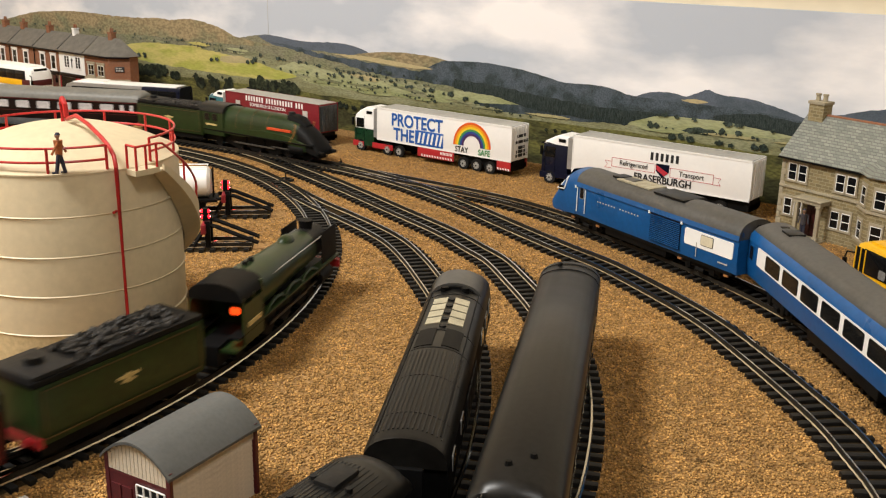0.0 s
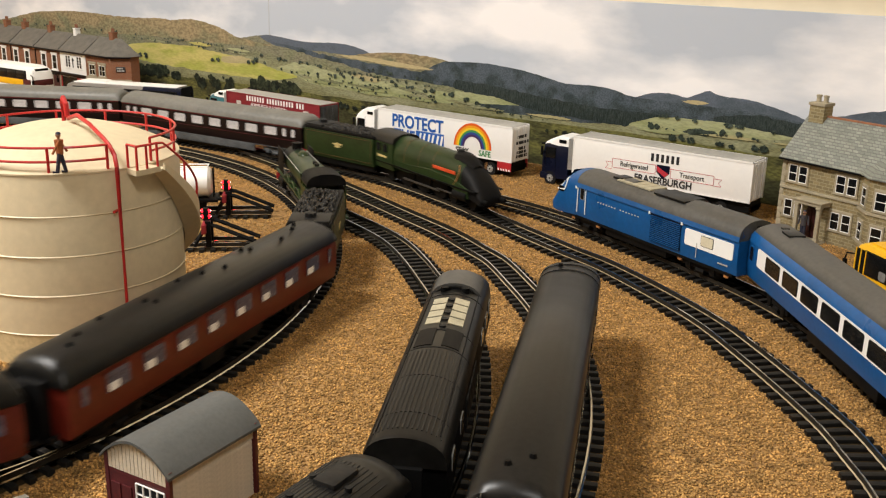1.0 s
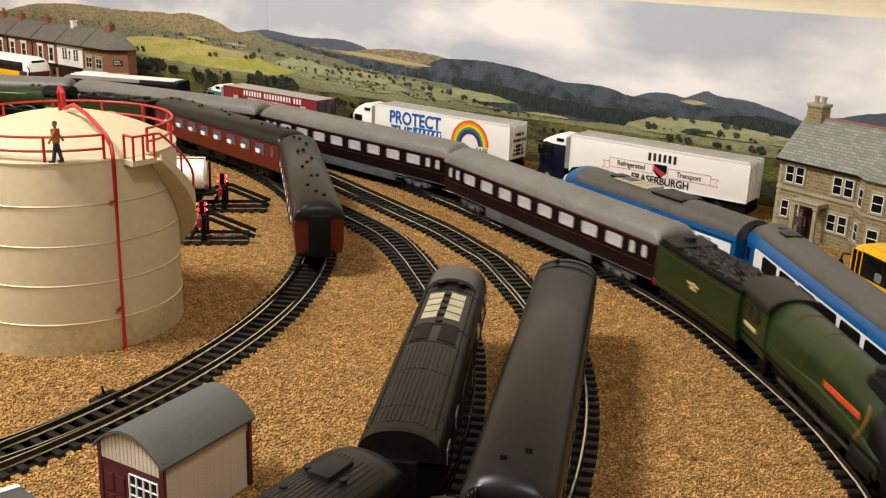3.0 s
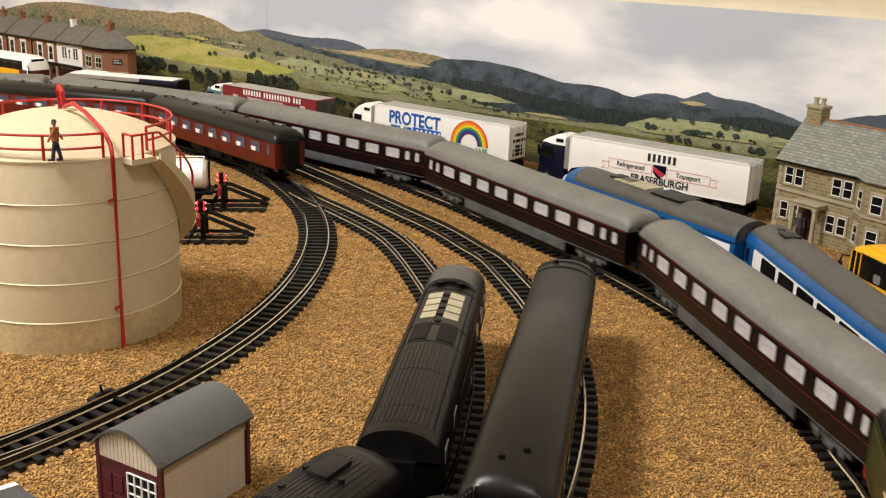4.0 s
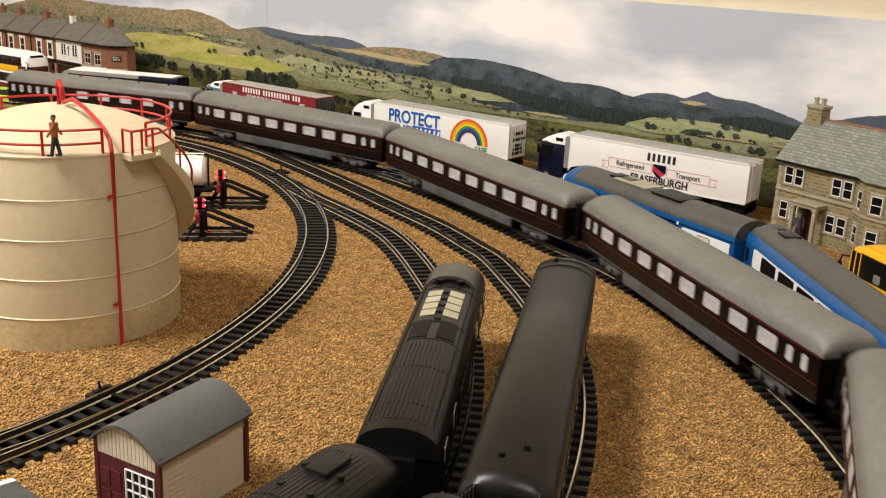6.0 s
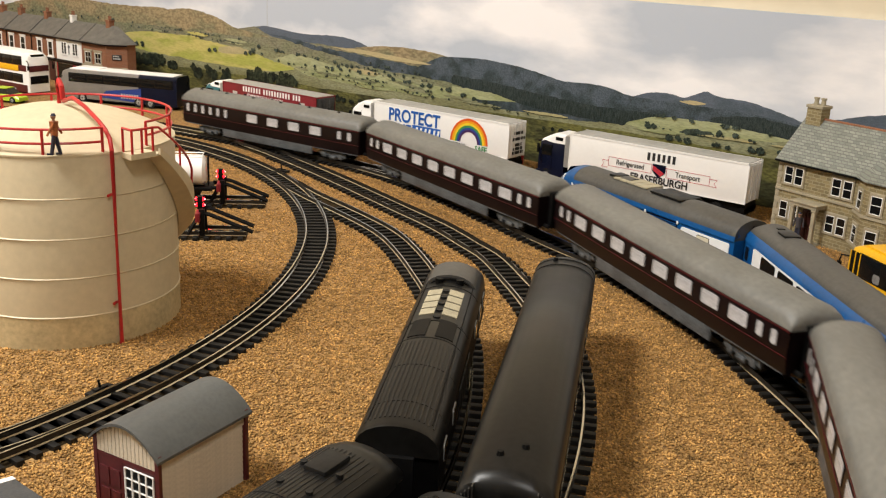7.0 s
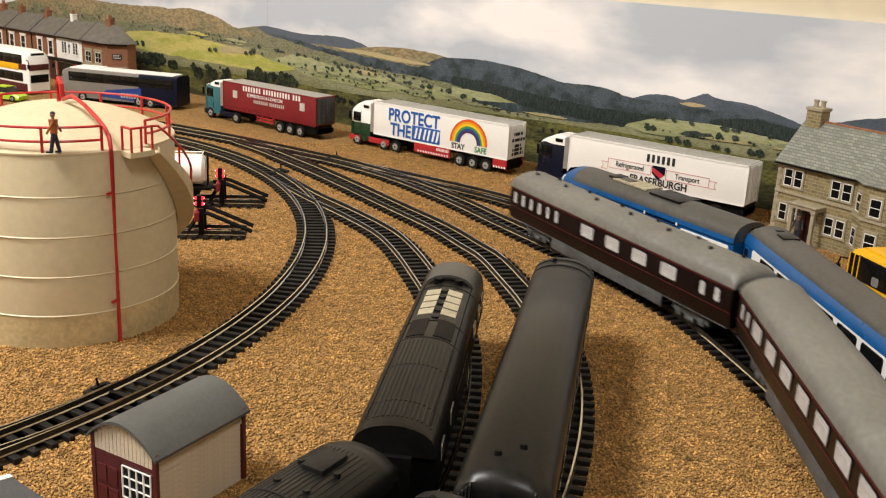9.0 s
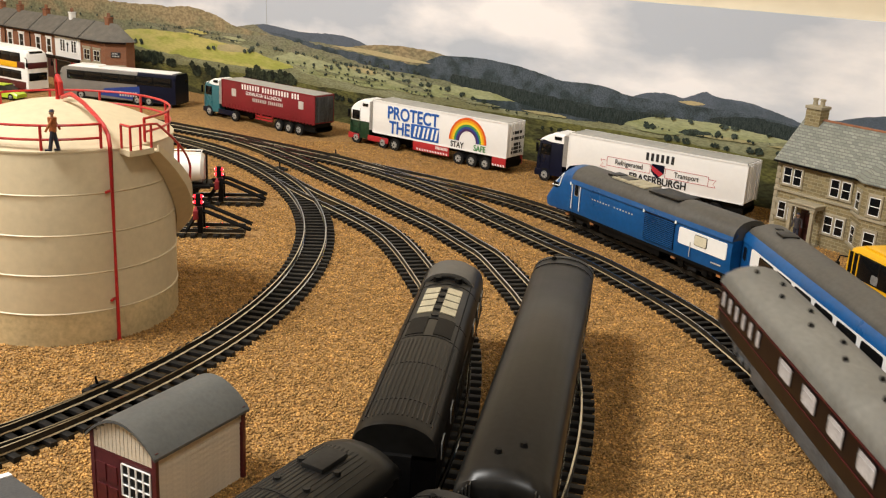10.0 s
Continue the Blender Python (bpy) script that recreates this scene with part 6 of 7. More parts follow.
tourer = motor_coach("silver and dark blue touring coach with white roof", -0.6480, 0.7460, 203.0, 0.170, 0.0425, "silver", "navy", "white")
word_bars(tourer, (7,), -0.030, 0.0100, 0.0062, "print_grey", 0.0174, 0.62)
part("air_unit", plate(B(), 0.030, 0.066, -0.0085, 0.0085, 0.0425, 0.0452, 0.0013), "white", tourer, "white roof air unit")
motor_coach("white and maroon double-deck bus with yellow advert", -0.8380, 0.6900, 5.0, 0.140, 0.057, "white", None, "white", decks=2, panel="yellow")
ybus = motor_coach("bright yellow bus standing before the stone house", 0.3767, 0.6257, 141.0, 0.150, 0.040, "yellow", None, "yellow", drop=0.0205, pane_h=0.0155)
sidetext(ybus, "city", 0.0180, "teal", 0.030, 0.0075, 0.9, 0.15, bold=0.0003)
part("door_opening", plate(B(), 0.0610, 0.0715, 0.01660, 0.01705, 0.0070, 0.0350, 0.0012), "glass", ybus, "dark glazed folding door")
for x in (0.0610, 0.0662, 0.0714):
    part("door_post", box(B(), x - 0.0005, x + 0.0005, 0.0168, 0.0174, 0.0070, 0.0350), "yellow", ybus)
for x in (-0.03, -0.012, 0.006, 0.024, 0.042):
    part("seat", plate(B(), x - 0.0035, x + 0.0035, 0.01715, 0.01735, 0.0200, 0.0262, 0.0016), "steel", ybus, "grey seat back behind the glass")


def small_car(x, y, turn):
    c = thing("car", "small lime green car parked by the bus", "car", m=pose(x, y, 0, 0, 0, turn))
    L, w = 0.050, 0.0105
    secs = []
    for xx, z, k in ((-L / 2, 0.009, 0.9), (-L / 2 + 0.004, 0.0115, 1), (0.006, 0.0118, 1), (L / 2 - 0.006, 0.0105, 0.98), (L / 2, 0.0075, 0.88)):
        secs.append([(xx, -w * k, 0.003), (xx, -w * k, z - 0.002), (xx, -w * k * 0.85, z), (xx, w * k * 0.85, z), (xx, w * k, z - 0.002), (xx, w * k, 0.003)])
    part("body", loft(B(), secs), "lime", c)
    bm = B()
    lo = [(-0.019, -w * 0.9, 0.0112), (0.013, -w * 0.9, 0.0112), (0.013, w * 0.9, 0.0112), (-0.019, w * 0.9, 0.0112)]
    hi = [(-0.013, -w * 0.72, 0.0180), (0.004, -w * 0.72, 0.0180), (0.004, w * 0.72, 0.0180), (-0.013, w * 0.72, 0.0180)]
    loft(bm, [lo, hi])
    part("cabin_glass", bm, "glass", c)
    part("roof", box(B(), -0.0140, 0.0050, -w * 0.74, w * 0.74, 0.0176, 0.0188, 0.0005), "lime", c)
    road_wheels(c, (-0.015, 0.016), w + 0.0002, r=0.0042)
    return c


small_car(-0.7480, 0.6380, 20.0)


# ---- houses ----
def masonry(name, c1, c2, mortar, bw, bh, joint=0.0002, rough=0.85):
    m = mat(name, c1, rough, vary=0.2, scale=150, bump=0.2, bump_scale=700)
    nt = m.node_tree
    b = nt.nodes["Principled BSDF"]
    co = nt.nodes.new("ShaderNodeTexCoord")
    sp, cb = nt.nodes.new("ShaderNodeSeparateXYZ"), nt.nodes.new("ShaderNodeCombineXYZ")
    ad = nt.nodes.new("ShaderNodeMath")
    nt.links.new(co.outputs["Object"], sp.inputs[0])
    nt.links.new(sp.outputs[0], ad.inputs[0])
    nt.links.new(sp.outputs[1], ad.inputs[1])
    nt.links.new(ad.outputs[0], cb.inputs[0])
    nt.links.new(sp.outputs[2], cb.inputs[1])
    br = nt.nodes.new("ShaderNodeTexBrick")
    br.inputs["Scale"].default_value = 1.0
    br.inputs["Brick Width"].default_value, br.inputs["Row Height"].default_value = bw, bh
    br.inputs["Mortar Size"].default_value = joint
    for k, c in (("Color1", c1), ("Color2", c2), ("Mortar", mortar)):
        br.inputs[k].default_value = (*c, 1)
    nt.links.new(cb.outputs[0], br.inputs["Vector"])
    old = b.inputs["Base Color"].links[0].from_socket
    mx = nt.nodes.new("ShaderNodeMix")
    mx.data_type, mx.blend_type = "RGBA", "MIX"
    mx.inputs[0].default_value = 0.7
    nt.links.new(old, mx.inputs[6])
    nt.links.new(br.outputs["Color"], mx.inputs[7])
    nt.links.new(mx.outputs[2], b.inputs["Base Color"])
    return m


M["stone"] = masonry("house_stone", (0.27, 0.215, 0.105), (0.135, 0.108, 0.055), (0.33, 0.285, 0.18), 0.0060, 0.0027, 0.00032)
M["brick"] = masonry("terrace_brick", (0.26, 0.095, 0.04), (0.18, 0.065, 0.03), (0.24, 0.17, 0.12), 0.0032, 0.0012, 0.00012)
M["slate"] = masonry("slate_courses", (0.27, 0.285, 0.245), (0.13, 0.145, 0.13), (0.09, 0.092, 0.085), 0.0052, 0.0021, 0.0003, 0.6)


def sash(parent, x, z, w, h, y=0.0, surround="ashlar"):
    """A sash window in a dressed stone surround; z is its foot."""
    bm = B()
    for a in ((x - w / 2 - 0.0015, x - w / 2, z - 0.001, z + h + 0.001), (x + w / 2, x + w / 2 + 0.0015, z - 0.001, z + h + 0.001), (x - w / 2 - 0.0015, x + w / 2 + 0.0015, z + h, z + h + 0.0022), (x - w / 2 - 0.0020, x + w / 2 + 0.0020, z - 0.0018, z)):
        box(bm, a[0], a[1], y - 0.0010, y + 0.001, a[2], a[3], 0.0002)
    f = part("window", bm, surround, parent)
    part("pane", box(B(), x - w / 2, x + w / 2, y - 0.0004, y + 0.0006, z, z + h), "glass", f)
    bm = B()
    t = 0.0005
    for a in ((x - w / 2, x - w / 2 + t, z, z + h), (x + w / 2 - t, x + w / 2, z, z + h), (x - w / 2, x + w / 2, z, z + t), (x - w / 2, x + w / 2, z + h - t * 1.6, z + h), (x - w / 2, x + w / 2, z + h * 0.48, z + h * 0.48 + t), ):
        box(bm, a[0], a[1], y - 0.0008, y - 0.0002, a[2], a[3])
    part("window_frame", bm, "white", f, "white sash frame")
    return f


def stone_house(x, y, turn):
    h = thing("house", "stone two-storey house with slate roof and bay", "house", m=pose(x, y, 0, 0, 0, turn))
    L, D, E, R = 0.135, 0.062, 0.0640, 0.0955
    part("wall", box(B(), 0, L, 0, D, 0, E), "stone", h, "coursed buff stone walls")
    bm = B()
    loft(bm, [[(xx, 0, E), (xx, D / 2, R - 0.001), (xx, D, E)] for xx in (0.0, 0.002)])
    part("gable", bm, "stone", h)
    bm = B()
    for s in (0, 1):
        f = lambda yy: yy if s == 0 else D - yy
        a = [(-0.003, f(-0.003), E - 0.002), (-0.003, f(D / 2), R), (-0.003, f(D / 2), R + 0.0012), (-0.003, f(-0.003), E - 0.0008)]
        loft(bm, [a, [(L + 0.003, p[1], p[2]) for p in a]])
    part("roof", bm, "slate", h, "grey slate roof")
    part("ridge_tile", prism(B(), [(D / 2 - 0.0013, R + 0.0004), (D / 2, R + 0.0021), (D / 2 + 0.0013, R + 0.0004)], -0.003, L + 0.003), "brick", h, "terracotta ridge")
    part("gutter", box(B(), -0.003, L, -0.0042, -0.0026, E - 0.0026, E - 0.0010, 0.0004), "black", h)
    part("string_course", box(B(), -0.0008, L, -0.0011, 0.001, 0.0375, 0.0398, 0.0003), "ashlar", h)
    for k in range(12):
        z = k * 0.0053
        w = 0.0042 if k % 2 else 0.0028
        part("quoin", box(B(), -0.0006, w, -0.0006, 0.003, z, z + 0.0050, 0.0002), "ashlar", h)
    for px in (0.0104, 0.0200):
        sash(h, px, 0.0446, 0.0078, 0.0142)
        sash(h, px - 0.0008, 0.0150, 0.0074, 0.0142)
    for px in (0.0552, 0.0652):
        sash(h, px, 0.0436, 0.0080, 0.0142)
        sash(h, px - 0.0010, 0.0132, 0.0078, 0.0142)
    # porch
    bm = B()
    box(bm, 0.0235, 0.0485, -0.0125, 0.0005, 0.0308, 0.0335, 0.0004)
    box(bm, 0.0225, 0.0495, -0.0135, 0.0005, 0.0335, 0.0348, 0.0004)
    part("porch_roof", bm, "ashlar", h, "pale stone porch roof")
    for px in (0.0255, 0.0460):
        bm = B()
        box(bm, px - 0.0016, px + 0.0016, -0.0120, -0.0090, 0.0, 0.0308, 0.0004)
        box(bm, px - 0.0022, px + 0.0022, -0.0126, -0.0084, 0.0, 0.0045, 0.0003)
        box(bm, px - 0.0022, px + 0.0022, -0.0126, -0.0084, 0.0290, 0.0308, 0.0003)
        part("porch_pillar", bm, "ashlar", h)
    part("step", box(B(), 0.0225, 0.0495, -0.0135, 0.0, 0.0, 0.0016, 0.0003), "ashlar", h)
    bm = B()
    box(bm, 0.0285, 0.0385, -0.0008, 0.001, 0.0016, 0.0270, 0.0002)
    for a, b in ((0.0032, 0.0120), (0.0140, 0.0250)):
        box(bm, 0.0297, 0.0330, -0.0013, -0.0004, a, b, 0.0002)
        box(bm, 0.0340, 0.0373, -0.0013, -0.0004, a, b, 0.0002)
    part("door", bm, "door", h, "dark maroon panelled door")
    # bay
    bx0, bx1 = 0.0720, 0.1240
    prof = [(bx0, 0.001), (bx0 + 0.0160, -0.0120), (bx1 - 0.0160, -0.0120), (bx1, 0.001)]
    part("bay", loft(B(), [[(a, b, z) for a, b in prof] for z in (0, E - 0.001)]), "stone", h)
    for z in (0.0352, 0.0100):
        part("bay_course", loft(B(), [[(a + (0.0008 if a > 0.09 else -0.0008), b - 0.0009, z + dz) for a, b in prof] for dz in (0, 0.0022)]), "ashlar", h)
    cx = (bx0 + bx1) / 2
    lo = [(a + (0.002 if a > cx else -0.002), b - 0.0025, E - 0.001) for a, b in prof]
    hi = [(cx - 0.004, 0.018, E + 0.0205), (cx - 0.001, 0.016, E + 0.0208), (cx + 0.001, 0.016, E + 0.0208), (cx + 0.004, 0.018, E + 0.0205)]
    part("bay_roof", loft(B(), [lo, [(a, b, c + 0.001) for a, b, c in lo], hi]), "slate", h)
    for z in (0.0400, 0.0125):
        sash(h, cx, z, 0.0095, 0.0142, -0.0120)
        for k in (-1, 1):
            o = sash(h, 0, z, 0.0086, 0.0142)
            o.matrix_basis = Matrix.Translation((cx + k * 0.0180, -0.0055, 0)) @ pose(0, 0, 0, 0, 0, k * 39.1)
    # chimney
    bm = B()
    box(bm, 0.0005, 0.0145, D / 2 - 0.006, D / 2 + 0.006, E + 0.018, R + 0.0100, 0.0002)
    ch = part("chimney", bm, "stone", h)
    bm = B()
    box(bm, -0.0004, 0.0154, D / 2 - 0.007, D / 2 + 0.007, R + 0.0095, R + 0.0120, 0.0003)
    part("chimney_cap", bm, "ashlar", ch)
    for px in (0.0042, 0.0110):
        bm = B()
        rod(bm, (px, D / 2, R + 0.012), (px, D / 2, R + 0.0165), 0.0021, 12, 0.0018)
        rod(bm, (px, D / 2, R + 0.0165), (px, D / 2, R + 0.0180), 0.0024, 12)
        part("chimney_pot", bm, "ashlar", ch)
    return h


stone_house(0.2090, 0.7900, -17.0)


def terrace_house(x0, x1, face, label, windows, sill, tall, wide, y=0.790, z_eave=0.0665, z_ridge=0.0885, stack=None, corner=False, stack_face=None):
    """One house of the row; the corner house has a splayed end and a hipped roof."""
    t = thing("terraced_house", label, "house", "terrace by the backdrop", m=pose(x0, y, 0))
    L, D, R = x1 - x0, 0.034, 0.026
    plan = [(0.0004, 0), (L, 0), (L + 0.021, 0.020), (L + 0.021, D), (0.0004, D)] if corner else [(0.0004, 0), (L - 0.0004, 0), (L - 0.0004, D), (0.0004, D)]
    part("wall", loft(B(), [[(a, b, z) for a, b in plan] for z in (0, z_eave)]), face, t)
    bm = B()
    if corner:
        e = [bm.verts.new((a, b, z_eave - 0.0008)) for a, b in ((0, -0.003), (L + 0.0012, -0.003), (L + 0.0245, 0.0190), (L + 0.0245, D + 0.001), (0, D + 0.001))]
        r = [bm.verts.new((a, R, z_ridge)) for a in (0, L - 0.006)]
        for q in ((e[0], e[1], r[1], r[0]), (e[1], e[2], r[1]), (e[2], e[3], r[1]), (e[3], e[4], r[0], r[1]), (e[4], e[0], r[0]), e[::-1]):
            bm.faces.new(q)
    else:
        loft(bm, [[(xx, -0.003, z_eave - 0.001), (xx, R, z_ridge), (xx, D + 0.001, z_eave)] for xx in (0.0003, L - 0.0003)])
    part("roof", bm, "roofgrey", t, "dark grey slate roof")
    part("party_ridge", prism(B(), [(-0.0035, z_eave - 0.0012), (-0.0035, z_eave + 0.0006), (R, z_ridge + 0.0010), (R, z_ridge - 0.002)], -0.0007, 0.0007), "roofgrey", t)
    part("cornice", box(B(), 0, L, -0.0042, 0.001, z_eave - 0.0034, z_eave - 0.0012, 0.0004), "umber", t)
    if face == "brick" and not corner:
        part("drainpipe", rod(B(), (0.0015, -0.0012, 0.0), (0.0015, -0.0012, z_eave - 0.003), 0.0007, 6), "black", t)
    for px in windows:
        f = sash(t, px, sill, wide, tall, surround="ashlar" if corner else "white")
        bm = B()
        if corner or face == "white":
            box(bm, px - 0.0006, px + 0.0006, -0.0009, -0.0001, sill, sill + tall)
        if face == "white":
            for k in (0.25, 0.75):
                box(bm, px - wide / 2, px + wide / 2, -0.0008, -0.0001, sill + tall * k - 0.0002, sill + tall * k + 0.0002)
        else:
            box(bm, px - wide / 2 - 0.003, px + wide / 2 + 0.003, -0.0012, 0.0005, sill + tall + 0.0012, sill + tall + 0.0036)
            box(bm, px - wide / 2 - 0.003, px + wide / 2 + 0.003, -0.0018, 0.0005, sill - 0.0030, sill - 0.0012)
        part("lintel", bm, "ashlar" if corner else "white", f)
    part("shop_fascia", box(B(), 0.001, L - 0.001, -0.0020, 0.001, 0.0285, 0.0335, 0.0003), "ashlar" if corner else "umber", t)
    part("shop_window", box(B(), 0.003, L * 0.62, -0.0008, 0.001, 0.006, 0.0275), "glass", t)
    part("door", box(B(), L * 0.70, L - 0.004, -0.0010, 0.001, 0.0, 0.0275), "skirt" if face == "white" else "door", t)
    bm = B()
    for px in (0.0022, L * 0.66, L - 0.0022):
        box(bm, px - 0.0010, px + 0.0010, -0.0014, 0.001, 0.0, 0.0285)
    part("pilaster", bm, "skirt" if face == "white" else "ashlar", t)
    if corner:
        m = Matrix.Translation((L + 0.0105, 0.0100, 0)) @ pose(0, 0, 0, 0, 0, 43.6)
        sign = part("sign_board", box(B(), -0.0065, 0.0065, -0.0010, 0.0004, 0.0440, 0.0515, 0.0003), "print_black", t)
        sign.matrix_basis = m
        bm = B()
        for dz, n in ((0.0452, 5), (0.0485, 4)):
            for k in range(n):
                box(bm, -0.0048 + k * 0.0021, -0.0034 + k * 0.0021, -0.0013, -0.0008, dz, dz + 0.0018)
        part("sign_bars", bm, "print_grey", sign)
        splay = part("splay_fascia", box(B(), -0.0145, 0.0145, -0.0020, 0.001, 0.0285, 0.0335, 0.0003), "ashlar", t)
        splay.matrix_basis = m
        splay = part("splay_cornice", box(B(), -0.0150, 0.0150, -0.0040, 0.001, z_eave - 0.0034, z_eave - 0.0012, 0.0003), "umber", t)
        splay.matrix_basis = m
    if face == "white":
        bm = B()
        tube(bm, [(L * 0.515, -0.0008, 0.0425), (L * 0.515, -0.0008, 0.0560)], 0.0006)
        rod(bm, (L * 0.515, -0.0012, 0.0530), (L * 0.515, 0.0, 0.0530), 0.0018, 10)
        part("wall_emblem", bm, "print_black", t)
    if stack is not None:
        q = 0.0032 if stack_face == "white" else 0.0045
        bm = B()
        box(bm, stack - q, stack + q, R - 0.004, R + 0.004, z_ridge - 0.006, z_ridge + 0.0080, 0.0003)
        box(bm, stack - q - 0.0006, stack + q + 0.0006, R - 0.0046, R + 0.0046, z_ridge + 0.0062, z_ridge + 0.0080, 0.0003)
        ch = part("chimney", bm, stack_face or face, t)
        bm = B()
        for dx in (-0.0020, 0.0020):
            rod(bm, (stack + dx, R, z_ridge + 0.0080), (stack + dx, R, z_ridge + 0.0135), 0.0015, 10, 0.0012)
        part("chimney_pot", bm, "brick", ch)
    return t


terrace_house(-1.160, -1.088, "brick", "red brick terraced house by the room corner", (0.020, 0.050), 0.0365, 0.0200, 0.0110, stack=0.045)
terrace_house(-1.088, -1.017, "brick", "red brick terraced house with white lintels", (0.020, 0.050), 0.0365, 0.0200, 0.0110, stack=0.020)
terrace_house(-1.017, -0.946, "brick", "red brick terraced shop with grey roof", (0.0145, 0.0470), 0.0365, 0.0205, 0.0115, stack=0.003)
terrace_house(-0.946, -0.879, "brick", "red brick terraced house beside the white shop", (0.0228, 0.0519), 0.0365, 0.0205, 0.0110, stack=0.006)
terrace_house(-0.879, -0.813, "white", "white painted terraced shop with red front", (0.0212, 0.0498), 0.0420, 0.0172, 0.0125, stack=0.008, stack_face="white")
terrace_house(-0.813, -0.753, "brick", "red brick corner pub with splayed end and hipped roof", (0.0163, 0.0405), 0.0366, 0.0150, 0.0140, stack=0.034, corner=True)
little_man(0.2370, 0.7725, 0.0016, 0.0240, -60, "tiny painted figurine standing in the porch", "figure", 0.3, 0.1)


# ---- printed landscape on the wall ----
def printed(name, high, low, z0=0.0, z1=0.1, scale=30.0, stretch=(1, 1, 1), fleck=0.0, fleck_scale=330.0, spread=0.25, detail=6.0):
    """Ink on matt paper: two inks by height on the sheet, mottled, with fine dark flecks of trees and scrub."""
    m = bpy.data.materials.new(name)
    m.use_nodes = True
    nt = m.node_tree
    b = nt.nodes["Principled BSDF"]
    b.inputs["Roughness"].default_value, b.inputs["Specular IOR Level"].default_value = 0.75, 0.2
    co = nt.nodes.new("ShaderNodeTexCoord")
    mp = nt.nodes.new("ShaderNodeMapping")
    mp.inputs["Scale"].default_value = stretch
    nt.links.new(co.outputs["Object"], mp.inputs[0])
    n1 = nt.nodes.new("ShaderNodeTexNoise")
    n1.inputs["Scale"].default_value, n1.inputs["Detail"].default_value = scale, detail
    nt.links.new(mp.outputs[0], n1.inputs["Vector"])
    sp = nt.nodes.new("ShaderNodeSeparateXYZ")
    nt.links.new(co.outputs["Object"], sp.inputs[0])
    up = nt.nodes.new("ShaderNodeMapRange")
    up.clamp = False
    up.inputs[1].default_value, up.inputs[2].default_value = z0, z1
    nt.links.new(sp.outputs[2], up.inputs[0])
    sh = nt.nodes.new("ShaderNodeMapRange")
    sh.inputs[1].default_value, sh.inputs[2].default_value = 0.35, 0.65
    sh.inputs[3].default_value, sh.inputs[4].default_value = -spread * 2, spread * 2
    nt.links.new(n1.outputs[0], sh.inputs[0])
    ad = nt.nodes.new("ShaderNodeMath")
    ad.use_clamp = True
    nt.links.new(up.outputs[0], ad.inputs[0])
    nt.links.new(sh.outputs[0], ad.inputs[1])
    mx = nt.nodes.new("ShaderNodeMix")
    mx.data_type = "RGBA"
    mx.inputs[6].default_value, mx.inputs[7].default_value = (*low, 1), (*high, 1)
    nt.links.new(ad.outputs[0], mx.inputs[0])
    out = mx.outputs[2]
    if fleck:
        n2 = nt.nodes.new("ShaderNodeTexNoise")
        n2.inputs["Scale"].default_value, n2.inputs["Detail"].default_value = fleck_scale, 3
        nt.links.new(mp.outputs[0], n2.inputs["Vector"])
        th = nt.nodes.new("ShaderNodeMapRange")
        th.inputs[1].default_value, th.inputs[2].default_value = 0.40, 0.62
        th.inputs[3].default_value, th.inputs[4].default_value = 1 + fleck * 0.5, 1 - fleck
        nt.links.new(n2.outputs[0], th.inputs[0])
        hs = nt.nodes.new("ShaderNodeHueSaturation")
        nt.links.new(th.outputs[0], hs.inputs["Value"])
        nt.links.new(out, hs.inputs["Color"])
        out = hs.outputs[0]
    nt.links.new(out, b.inputs["Base Color"])
    return m


M["p_sky"] = printed("print_sky", (0.88, 0.865, 0.885), (0.48, 0.525, 0.605), 0.30, -0.08, 8.0, (0.55, 1, 1.5), spread=0.42, detail=9.0)
M["p_ridge"] = printed("print_far_ridge", (0.105, 0.125, 0.160), (0.070, 0.090, 0.108), 0.07, 0.10, 60, (1, 1, 2), fleck=0.14, fleck_scale=600)
M["p_moor"] = printed("print_moor", (0.30, 0.235, 0.135), (0.20, 0.195, 0.115), 0.078, 0.108, 24, (1, 1, 1.8), fleck=0.30, fleck_scale=190, spread=0.35)
M["p_slope"] = printed("print_slope", (0.21, 0.20, 0.135), (0.19, 0.20, 0.11), 0.06, 0.095, 30, (1, 1, 2.4), fleck=0.28, fleck_scale=260)
M["p_wood"] = printed("print_wood", (0.078, 0.097, 0.118), (0.036, 0.050, 0.054), 0.055, 0.10, 60, (1, 1, 1.2), fleck=0.30, fleck_scale=700, spread=0.4)
M["p_land"] = printed("print_land", (0.27, 0.275, 0.165), (0.195, 0.19, 0.095), 0.035, 0.075, 26, (1, 1, 4), fleck=0.25, fleck_scale=240)
M["p_field"] = printed("print_field", (0.50, 0.44, 0.15), (0.36, 0.37, 0.085), 0.045, 0.080, 26, (1, 1, 4), fleck=0.10, fleck_scale=160, spread=0.4)
M["p_beige"] = printed("print_stubble", (0.46, 0.38, 0.21), (0.37, 0.33, 0.17), 0.06, 0.08, 40, (1, 1, 3), fleck=0.1)
M["p_meadow"] = printed("print_meadow", (0.37, 0.38, 0.215), (0.27, 0.29, 0.135), 0.05, 0.075, 30, (1, 1, 4), fleck=0.15, fleck_scale=200)
M["p_near"] = printed("print_near_grass", (0.14, 0.135, 0.040), (0.045, 0.045, 0.018), 0.010, 0.045, 26, (1, 1, 3), fleck=0.4, fleck_scale=170, spread=0.4)
